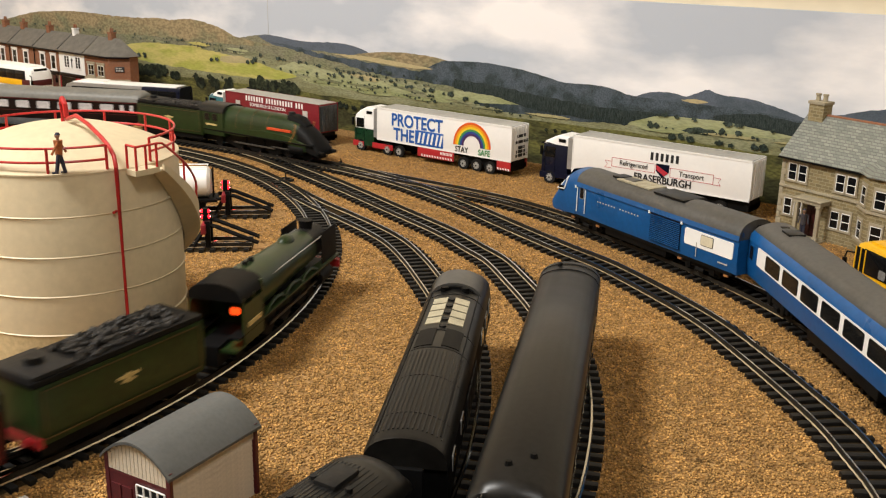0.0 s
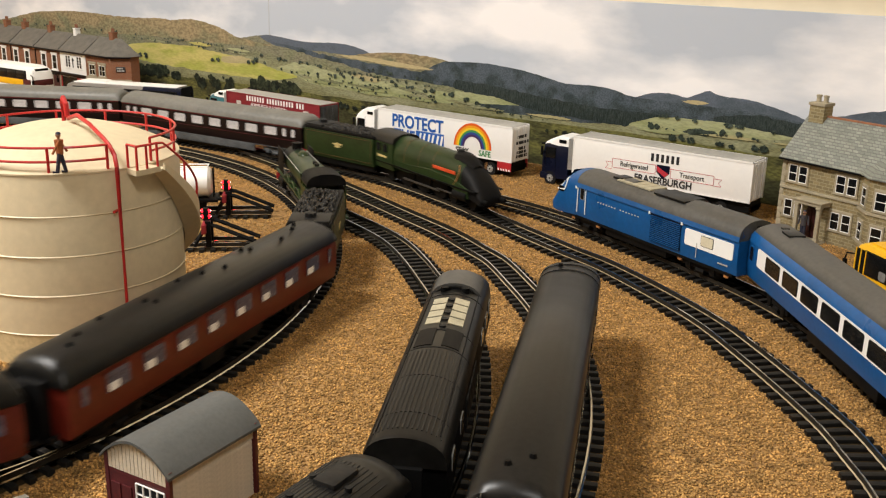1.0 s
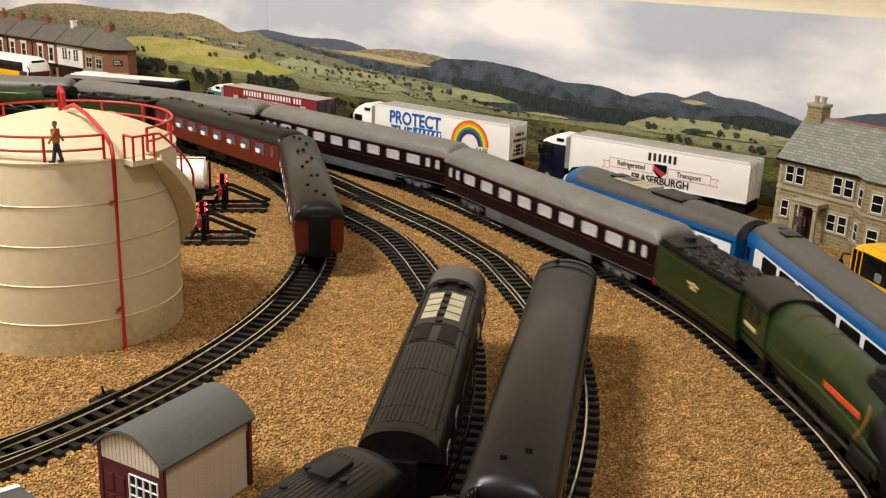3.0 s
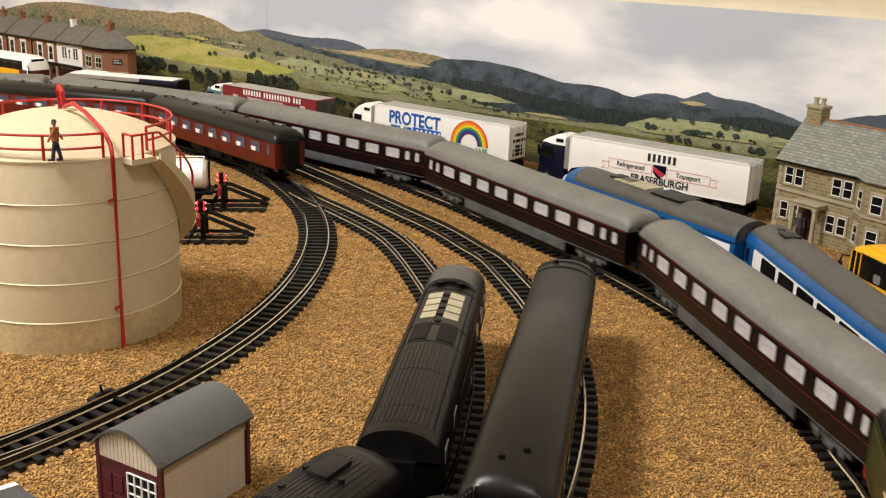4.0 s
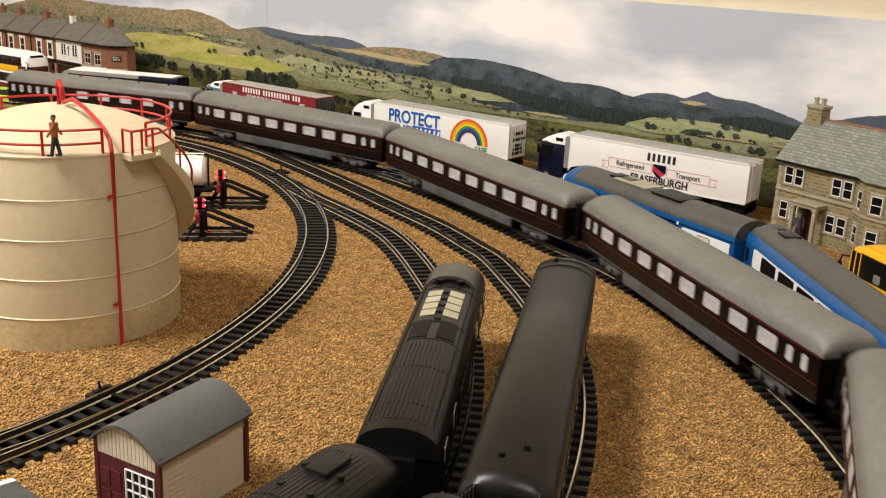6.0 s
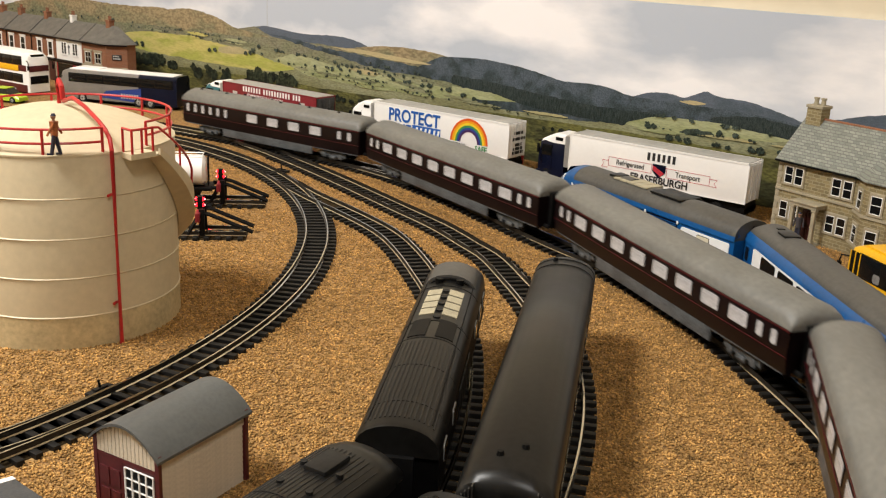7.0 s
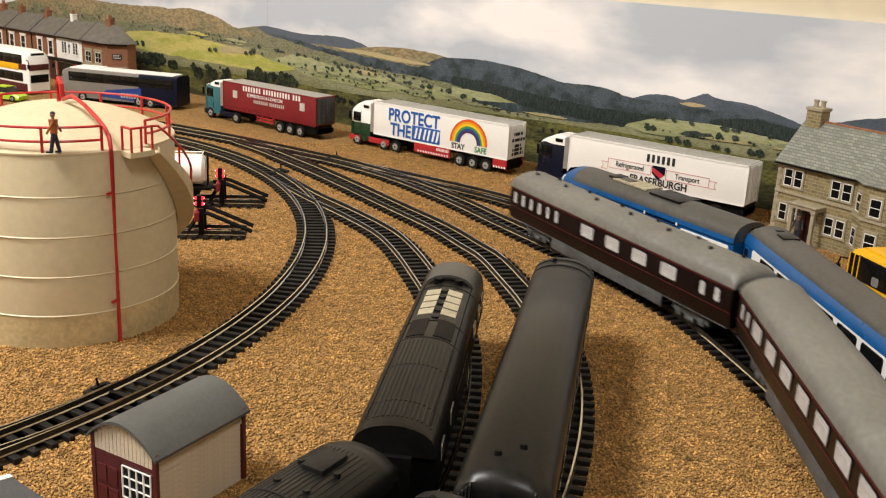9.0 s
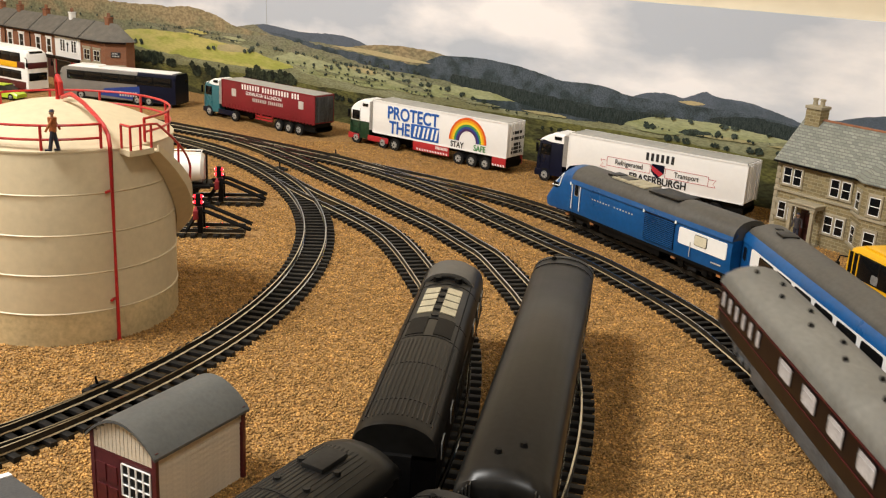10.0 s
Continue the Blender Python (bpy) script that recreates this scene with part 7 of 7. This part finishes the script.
M["p_tree"] = printed("print_tree", (0.034, 0.042, 0.022), (0.010, 0.014, 0.009), 0.025, 0.060, 120, fleck=0.6, fleck_scale=420, spread=0.4)
M["p_copse"] = printed("print_far_tree", (0.058, 0.075, 0.062), (0.030, 0.042, 0.030), 0.055, 0.080, 160, fleck=0.5, fleck_scale=520, spread=0.4)
M["p_forest"] = printed("print_forest", (0.036, 0.048, 0.046), (0.018, 0.027, 0.024), 0.05, 0.08, 240, (3.0, 1, 0.7), fleck=0.45, fleck_scale=900, spread=0.5)
M["p_seam"] = printed("print_seam", (0.45, 0.46, 0.47), (0.40, 0.41, 0.42), scale=20)

backdrop = thing("backdrop", "printed landscape of hills, fields and cloudy sky", "backdrop", kind="structure")
part("sky_sheet", box(B(), -1.299, 2.0, WALL_Y, WALL_Y + 0.0055, -0.004, 0.1767), "p_sky", backdrop, "printed cloudy sky")
layer = [0]


def sheet(name, top, material, closed=False, rough=0.0005):
    """A printed area: an outline of (x, z) with an uneven edge, down to the board or closed, a hair before the last."""
    layer[0] += 1
    y = WALL_Y - 0.00003 * layer[0]
    line = list(top) + ([top[0]] if closed else [])
    pts = []
    for p in smooth_line(line, 9):
        k = 3.0 * layer[0]
        d = rough * (noise.noise((p.x * 130, k, p.y * 130)) * 1.4 + noise.noise((p.x * 420, k, p.y * 420)))
        pts.append((p.x + (d if closed else 0), p.y + d))
    bm = B()
    if closed:
        bm.faces.new([bm.verts.new((x, y, z)) for x, z in pts[:-1]])
        return part(name, bm, material, backdrop)
    up = [bm.verts.new((x, y, z)) for x, z in pts]
    dn = [bm.verts.new((x, y, -0.003)) for x, z in pts]
    for i in range(len(pts) - 1):
        bm.faces.new((up[i], up[i + 1], dn[i + 1], dn[i]))
    return part(name, bm, material, backdrop)


sheet("far_ridge", [(0.00, 0.080), (0.026, 0.0851), (0.041, 0.0901), (0.062, 0.0924), (0.079, 0.0903), (0.090, 0.0939), (0.101, 0.0985), (0.117, 0.0953), (0.144, 0.0946), (0.166, 0.0903), (0.185, 0.0859), (0.201, 0.0824), (0.223, 0.0885), (0.263, 0.0982), (0.34, 0.107), (0.6, 0.11), (2.0, 0.10)], "p_ridge")
sheet("far_hill", [(-0.58, 0.098), (-0.545, 0.1045), (-0.520, 0.1068), (-0.48, 0.101), (-0.40, 0.098), (-0.332, 0.0965), (-0.20, 0.094), (-0.10, 0.080)], "p_slope")
sheet("far_wood", [(-0.532, 0.1054), (-0.510, 0.1084), (-0.451, 0.1046), (-0.392, 0.1067), (-0.361, 0.1055), (-0.332, 0.0976), (-0.361, 0.0940), (-0.423, 0.0945), (-0.497, 0.0955)], "p_ridge", True)
sheet("moor_hill", [(-0.40, 0.085), (-0.345, 0.0972), (-0.291, 0.1029), (-0.239, 0.1025), (-0.206, 0.0985), (-0.15, 0.090), (-0.11, 0.080)], "p_moor")
sheet("moor_hill", [(-1.299, 0.082), (-1.189, 0.0872), (-1.078, 0.1057), (-0.962, 0.1138), (-0.856, 0.1129), (-0.80, 0.1135), (-0.745, 0.1161), (-0.715, 0.1150), (-0.690, 0.1180), (-0.655, 0.1183), (-0.607, 0.1106), (-0.573, 0.1008), (-0.517, 0.0960), (-0.46, 0.088), (-0.40, 0.080)], "p_moor", rough=0.0008)
sheet("wooded_hill", [(-0.26, 0.080), (-0.224, 0.0972), (-0.204, 0.0998), (-0.158, 0.1018), (-0.113, 0.0990), (-0.084, 0.0947), (-0.055, 0.0902), (-0.028, 0.0912), (-0.002, 0.0899), (0.024, 0.0848), (0.075, 0.084), (0.143, 0.084), (0.201, 0.0790), (0.26, 0.075), (0.6, 0.07), (2.0, 0.07)], "p_wood", rough=0.0004)
sheet("lower_slope", [(-1.299, 0.070), (-1.0, 0.078), (-0.855, 0.0857), (-0.780, 0.089), (-0.693, 0.0883), (-0.62, 0.0905), (-0.55, 0.0910), (-0.50, 0.0950), (-0.443, 0.0905), (-0.384, 0.0890), (-0.30, 0.083), (-0.22, 0.078), (-0.17, 0.060)], "p_slope", rough=0.0010)
sheet("land", [(-1.299, 0.045), (-1.198, 0.0483), (-0.987, 0.0548), (-0.848, 0.0655), (-0.722, 0.0760), (-0.574, 0.0770), (-0.464, 0.0770), (-0.345, 0.0710), (-0.25, 0.0690), (-0.182, 0.0535), (-0.138, 0.0506), (-0.079, 0.0514), (-0.024, 0.0522), (0.017, 0.0600), (0.08, 0.068), (0.185, 0.066), (0.40, 0.060), (2.0, 0.060)], "p_land")
sheet("yellow_field", [(-0.845, 0.0682), (-0.805, 0.0758), (-0.755, 0.0802), (-0.673, 0.0807), (-0.605, 0.0764), (-0.550, 0.0729), (-0.506, 0.0657), (-0.459, 0.0592), (-0.506, 0.0501), (-0.569, 0.0484), (-0.674, 0.0487), (-0.768, 0.0508), (-0.806, 0.0536)], "p_field", True, 0.0009)
sheet("stubble_field", [(-0.608, 0.0722), (-0.577, 0.0761), (-0.55, 0.0738), (-0.555, 0.0679), (-0.587, 0.0652), (-0.61, 0.0659)], "p_beige", True)
sheet("pale_meadow", [(-0.464, 0.0770), (-0.403, 0.0740), (-0.345, 0.0690), (-0.273, 0.0656), (-0.206, 0.0634), (-0.205, 0.0533), (-0.308, 0.0506), (-0.422, 0.0520), (-0.463, 0.0601), (-0.500, 0.0657)], "p_meadow", True, 0.0009)
sheet("wood_belt", [(-0.506, 0.099), (-0.472, 0.0979), (-0.423, 0.0927), (-0.384, 0.0897), (-0.328, 0.0874), (-0.274, 0.0852), (-0.203, 0.0803), (-0.203, 0.0715), (-0.274, 0.0734), (-0.327, 0.0753), (-0.384, 0.0828), (-0.443, 0.0893)], "p_wood", True, 0.0012)
sheet("pale_strip", [(-0.394, 0.0928), (-0.346, 0.0943), (-0.292, 0.0924), (-0.234, 0.0883), (-0.274, 0.0868), (-0.339, 0.0892)], "p_beige", True)
sheet("pale_meadow", [(-0.202, 0.0674), (-0.155, 0.0666), (-0.098, 0.0622), (-0.124, 0.0599), (-0.179, 0.0564), (-0.202, 0.0573)], "p_meadow", True)
sheet("pale_meadow", [(0.014, 0.063), (0.041, 0.0663), (0.065, 0.0690), (0.121, 0.0712), (0.182, 0.0678), (0.182, 0.0627), (0.123, 0.0575), (0.077, 0.0548), (0.027, 0.0552)], "p_meadow", True, 0.0008)
sheet("stubble_field", [(0.075, 0.0864), (0.089, 0.0887), (0.103, 0.0869), (0.089, 0.0845)], "p_beige", True, 0.0003)
sheet("forest", [(-0.2019, 0.0800), (-0.1501, 0.0785), (-0.0927, 0.074), (-0.0312, 0.0701), (0.019, 0.0698), (0.0532, 0.070), (0.024, 0.0590), (0.0150, 0.0544), (-0.0298, 0.0555), (-0.0912, 0.0576), (-0.1491, 0.0668), (-0.2011, 0.0700)], "p_forest", True, 0.0009)
sheet("forest", [(0.150, 0.082), (0.185, 0.0790), (0.24, 0.075), (0.24, 0.062), (0.185, 0.0660), (0.130, 0.0700), (0.110, 0.0745)], "p_forest", True, 0.0009)
sheet("copse", [(0.079, 0.0573), (0.090, 0.0612), (0.111, 0.0611), (0.115, 0.0574), (0.098, 0.0550)], "p_copse", True, 0.0009)
sheet("near_grass", [(-1.299, 0.022), (-0.9, 0.028), (-0.69, 0.036), (-0.5, 0.040), (-0.384, 0.040), (-0.20, 0.044), (-0.10, 0.046), (0.05, 0.048), (0.18, 0.045), (0.4, 0.04), (2.0, 0.04)], "p_near", rough=0.0009)


def tree_print(name, spots, seed, material):
    """Printed trees: ragged dark crowns of several lobes each."""
    rnd = random.Random(seed)
    verts, faces = [], []
    layer[0] += 1
    y0 = WALL_Y - 0.00003 * layer[0]
    for x, z, r in spots:
        for k in range(16):
            a, q = rnd.uniform(0, 2 * math.pi), math.sqrt(rnd.random()) * 0.72
            cx, cz, rr = x + q * math.cos(a) * r * 1.05, z + q * math.sin(a) * r * 0.8 - 0.1 * r, r * rnd.uniform(0.22, 0.46)
            n0 = len(verts)
            y = y0 - rnd.random() * 0.000025
            for i in range(13):
                a = 2 * math.pi * i / 13
                q = rr * rnd.uniform(0.72, 1.15)
                verts.append((cx + q * math.cos(a), y, cz + q * 0.9 * math.sin(a)))
            faces.append(tuple(range(n0, n0 + 13)))
    me = bpy.data.meshes.new(name)
    me.from_pydata(verts, [], faces)
    me.materials.append(M[material])
    ob = new(name, me)
    ob.parent = backdrop
    return ob


def patchwork(seed):
    """Small printed fields in crooked rows over the lower slopes, each a slanted strip with its own ink."""
    rnd = random.Random(seed)
    for z0, x0, x1, tilt in ((0.0835, -0.78, -0.56, -0.02), (0.0870, -0.70, -0.54, -0.03), (0.0775, -0.44, -0.24, -0.10), (0.0715, -0.36, -0.22, -0.06), (0.0600, -0.46, -0.21, -0.02), (0.0555, -0.44, -0.22, 0.0), (0.0510, -0.36, -0.06, 0.01), (0.0545, 0.03, 0.17, 0.03)):
        x = x0 + rnd.uniform(0, 0.02)
        while x < x1:
            wd, ht = rnd.uniform(0.022, 0.060), rnd.uniform(0.0012, 0.0034)
            zc = z0 + tilt * (x - x0) + rnd.uniform(-0.001, 0.001)
            k = rnd.uniform(-0.006, 0.006)
            sheet("small_field", [(x, zc), (x + wd * 0.45, zc + ht * 0.75 + tilt * wd * 0.5), (x + wd, zc + ht * 0.3 + tilt * wd), (x + wd * 0.9 + k, zc - ht * 0.5 + tilt * wd), (x + wd * 0.4 + k, zc - ht * 0.55 + tilt * wd * 0.4)], rnd.choice(("p_meadow", "p_beige", "p_field", "p_land", "p_slope", "p_meadow")), True, 0.0004)
            x += wd + rnd.uniform(0.008, 0.05)


patchwork(21)


def grove(x0, x1, z0, z1, count, small, big, seed):
    """Tree spots strung unevenly along a line, some close together and some apart."""
    rnd = random.Random(seed)
    out = []
    for i in range(count):
        u = rnd.random()
        u = u + 0.06 * math.sin(u * 19 + seed)
        out.append((x0 + (x1 - x0) * u, z0 + (z1 - z0) * u + rnd.uniform(-0.0012, 0.0012), rnd.uniform(small, big)))
    return out


tree_print("printed_hedges", grove(-0.505, -0.39, 0.079, 0.0757, 30, 0.0010, 0.0028, 1) + grove(-0.49, -0.46, 0.066, 0.064, 4, 0.0014, 0.0026, 2), 2, "p_copse")
tree_print("printed_hedges", grove(-0.44, -0.295, 0.0658, 0.0684, 26, 0.0010, 0.0030, 3) + grove(-0.29, -0.20, 0.066, 0.0625, 26, 0.0014, 0.0036, 4) + grove(-0.38, -0.355, 0.071, 0.073, 3, 0.002, 0.0036, 5), 3, "p_copse")
for n, (xa, xb, za, zb, count) in enumerate(((-0.46, -0.21, 0.0640, 0.0570, 46), (-0.44, -0.22, 0.0575, 0.0525, 40), (-0.36, -0.08, 0.0530, 0.0500, 36), (-0.40, -0.23, 0.0755, 0.0690, 44), (-0.34, -0.22, 0.0800, 0.0745, 36), (-0.80, -0.56, 0.0845, 0.0815, 44), (-0.74, -0.55, 0.0890, 0.0870, 36), (-1.10, -0.82, 0.0760, 0.0800, 40), (0.03, 0.18, 0.0580, 0.0600, 20))):
    tree_print("printed_hedgerow", grove(xa, xb, za, zb, count, 0.0006, 0.0019, 30 + n), 40 + n, "p_copse")
tree_print("printed_copse", [(-0.628, 0.0672, 0.0042), (-0.616, 0.0680, 0.0038), (-0.552, 0.0699, 0.0036), (-0.537, 0.0750, 0.0050), (-0.543, 0.0715, 0.0040), (-0.526, 0.0815, 0.0034), (-0.52, 0.0720, 0.0026)], 4, "p_copse")
tree_print("printed_copse", [(-0.839, 0.062, 0.0065), (-0.822, 0.0600, 0.005), (-0.811, 0.0597, 0.006), (-0.795, 0.0600, 0.005), (-0.781, 0.061, 0.0055)], 5, "p_copse")
tree_print("printed_trees_near", grove(-0.875, -0.73, 0.038, 0.042, 30, 0.008, 0.0135, 6) + grove(-0.72, -0.69, 0.037, 0.040, 5, 0.006, 0.010, 7), 6, "p_tree")
tree_print("printed_trees_near", [(-0.664, 0.0395, 0.0085), (-0.652, 0.0330, 0.0105), (-0.630, 0.0400, 0.0090), (-0.622, 0.0335, 0.0105), (-0.592, 0.0380, 0.0105), (-0.597, 0.0310, 0.0100), (-0.606, 0.0440, 0.0026)], 7, "p_tree")
tree_print("printed_trees_near", [(-0.541, 0.0410, 0.0115), (-0.526, 0.0455, 0.0130), (-0.508, 0.0425, 0.0120), (-0.495, 0.0440, 0.0105), (-0.480, 0.0455, 0.0120), (-0.465, 0.0430, 0.0115), (-0.55, 0.034, 0.011), (-0.52, 0.034, 0.013), (-0.48, 0.034, 0.013)], 8, "p_tree")
tree_print("printed_bushes", grove(-0.39, -0.345, 0.031, 0.0315, 6, 0.004, 0.0065, 8) + grove(-0.08, -0.04, 0.0385, 0.040, 6, 0.0025, 0.0045, 9), 9, "p_tree")
tree_print("printed_trees_far", grove(0.04, 0.06, 0.059, 0.060, 4, 0.0026, 0.0040, 10) + grove(0.06, 0.19, 0.0695, 0.0690, 12, 0.0018, 0.0036, 11) + grove(0.11, 0.16, 0.061, 0.062, 5, 0.0022, 0.0040, 12), 10, "p_copse")
tree_print("printed_trees_far", grove(0.05, 0.19, 0.0500, 0.0520, 16, 0.0026, 0.0046, 13) + grove(-0.19, -0.14, 0.0600, 0.0550, 10, 0.0016, 0.0034, 14), 11, "p_copse")
tree_print("printed_moor_scrub", grove(-1.15, -0.86, 0.085, 0.090, 18, 0.0012, 0.0030, 15) + grove(-0.80, -0.56, 0.0885, 0.088, 12, 0.0010, 0.0024, 16), 12, "p_copse")
part("paper_seam", box(B(), -0.5112, -0.5104, WALL_Y - 0.0003, WALL_Y + 0.001, 0.108, 0.1767), "p_seam", backdrop)


# ---- tracks and granules ----
ALL_TRACKS = (MAIN, LOOP, BRANCH, SIDING, OUTER, SPUR, STOP_A, STOP_B)
track("black-sleepered main track with bright nickel rails", MAIN, MAIN_S0 + 0.25, MAIN.s[-1] - 1.75)
track("black-sleepered loop track curving round the tank", LOOP, 1.25, 3.15)
track("black-sleepered branch track off the loop", BRANCH, 0.03, BRANCH.s[-1] - 0.25, (LOOP,))
track("black-sleepered siding under the standing coach", SIDING, 0.05, SIDING.s[-1] - 0.25, (MAIN,))
track("black-sleepered outer track under the blue train", OUTER, 0.03, OUTER.s[-1] - 0.25, (MAIN,))
track("black-sleepered spur off the loop", SPUR, 0.01, SPUR.s[-1] - 0.02, (LOOP,))
track("short siding track ending at a buffer stop", STOP_A, 0.0, STOP_A.s[-1] - 0.01)
track("short siding track ending at a buffer stop", STOP_B, 0.0, STOP_B.s[-1] - 0.01)


def point_lever(x, y, turn):
    """A hand lever beside a set of points, with its slide and tie bar."""
    p = thing("point_lever", "small black hand lever beside the points", "lever", "point levers", m=pose(x, y, 0, 0, 0, turn))
    bm = B()
    box(bm, -0.0075, 0.0075, -0.0028, 0.0028, 0.0, 0.0026, 0.0004)
    box(bm, -0.004, 0.004, -0.0014, 0.0014, 0.0026, 0.0038, 0.0004)
    part("base", bm, "sleeper", p)
    part("lever", rod(B(), (0, 0, 0.0030), (0.0010, 0, 0.0080), 0.0008, 8, 0.0005), "black", p)
    part("tie_bar", box(B(), -0.0012, 0.0012, 0.0026, 0.0240, 0.0027, 0.0034), "sleeper", p)
    return p


point_lever(-0.2207, 0.6272, 198.6)
point_lever(-0.2300, 0.7150, 179.0)
point_lever(0.0800, 0.2262, 279.0)


def granules(count, seed):
    """Loose cork granules, small angular grains lying on the board."""
    g = np.random.default_rng(seed)
    pts = np.array([(p.x, p.y) for ln in ALL_TRACKS for p in ln.p])
    base = np.array([(1, 0, 0), (-1, 0, 0), (0, 1, 0), (0, -1, 0), (0, 0, 1), (0, 0, -1)], float)
    tri = np.array([(0, 2, 4), (2, 1, 4), (1, 3, 4), (3, 0, 4), (2, 0, 5), (1, 2, 5), (3, 1, 5), (0, 3, 5)])
    # a wedge of the board that the camera passes over, thinning with distance
    d = 0.16 + 0.95 * g.random(count * 2) ** 1.25
    a = np.radians(127 + g.uniform(-29, 29, count * 2))
    xy = np.stack([0.482 + d * np.cos(a), -0.026 + d * np.sin(a)], 1)
    xy = xy[(xy[:, 1] < 0.866) & (xy[:, 0] > -1.2) & (xy[:, 0] < 0.71)]
    keep = np.ones(len(xy), bool)
    for p in pts:
        keep &= ((xy - p) ** 2).sum(1) > 0.0142 ** 2
    keep &= ((xy - (TX, TY)) ** 2).sum(1) > (TR - 0.001) ** 2
    xy = xy[keep][:count]
    n = len(xy)
    r = g.uniform(0.00042, 0.00098, (n, 1, 1)) * g.uniform(0.7, 1.2, (n, 6, 1))
    rot = g.uniform(0, 2 * np.pi, (n, 3))
    v = base[None] * r * np.array([1.15, 0.9, 0.75])
    cz, sz, cx, sx = np.cos(rot[:, 0]), np.sin(rot[:, 0]), np.cos(rot[:, 1]), np.sin(rot[:, 1])
    y1, z1 = v[:, :, 1] * cx[:, None] - v[:, :, 2] * sx[:, None], v[:, :, 1] * sx[:, None] + v[:, :, 2] * cx[:, None]
    x2, y2 = v[:, :, 0] * cz[:, None] - y1 * sz[:, None], v[:, :, 0] * sz[:, None] + y1 * cz[:, None]
    v = np.stack([x2 + xy[:, None, 0], y2 + xy[:, None, 1], z1 + 0.0004], 2).reshape(-1, 3)
    f = (tri[None] + 6 * np.arange(n)[:, None, None]).reshape(-1, 3)
    me = bpy.data.meshes.new("granules")
    me.vertices.add(len(v))
    me.vertices.foreach_set("co", v.ravel())
    me.loops.add(f.size)
    me.loops.foreach_set("vertex_index", f.ravel().astype(np.int32))
    me.polygons.add(len(f))
    me.polygons.foreach_set("loop_start", np.arange(0, f.size, 3, dtype=np.int32))
    me.update(calc_edges=True)
    me.materials.append(M["granule"])
    return tagged(new("granules", me), "loose tan cork granules strewn over the baseboard", "ballast", kind="stuff")


granules(180000, 4)
little_man(TX + 0.0520, TY - 0.0350, TZ + 0.0012, 0.0212, 240, "tiny painted workman figurine in brown overalls on the tank", "vest", 0.9, 0.3)


# ---- what moves ----
def ride(line, s_front, length, inset, z=RAIL):
    """The pose of a vehicle whose front is at s_front: its two bogies keep to the line."""
    a, b = line.at(s_front - inset), line.at(s_front - length + inset)
    d = a - b
    c = (a + b) / 2
    return Matrix.Translation((c.x, c.y, z)) @ pose(0, 0, 0, 0, 0, math.degrees(math.atan2(d.y, d.x)))


def motions():
    times = [i * 0.25 for i in range(41)]
    for ob, gap, length, inset in EXPRESS:
        walk(ob, [(t, ride(MAIN, MAIN_S0 + 0.891 + 0.2527 * t - gap, length, inset)) for t in times])
    for ob, gap, length, inset in LOCAL:
        walk(ob, [(t, ride(LOOP, LOCAL_S0 + 1.762 + 0.2656 * t - gap, length, inset)) for t in times])


motions()
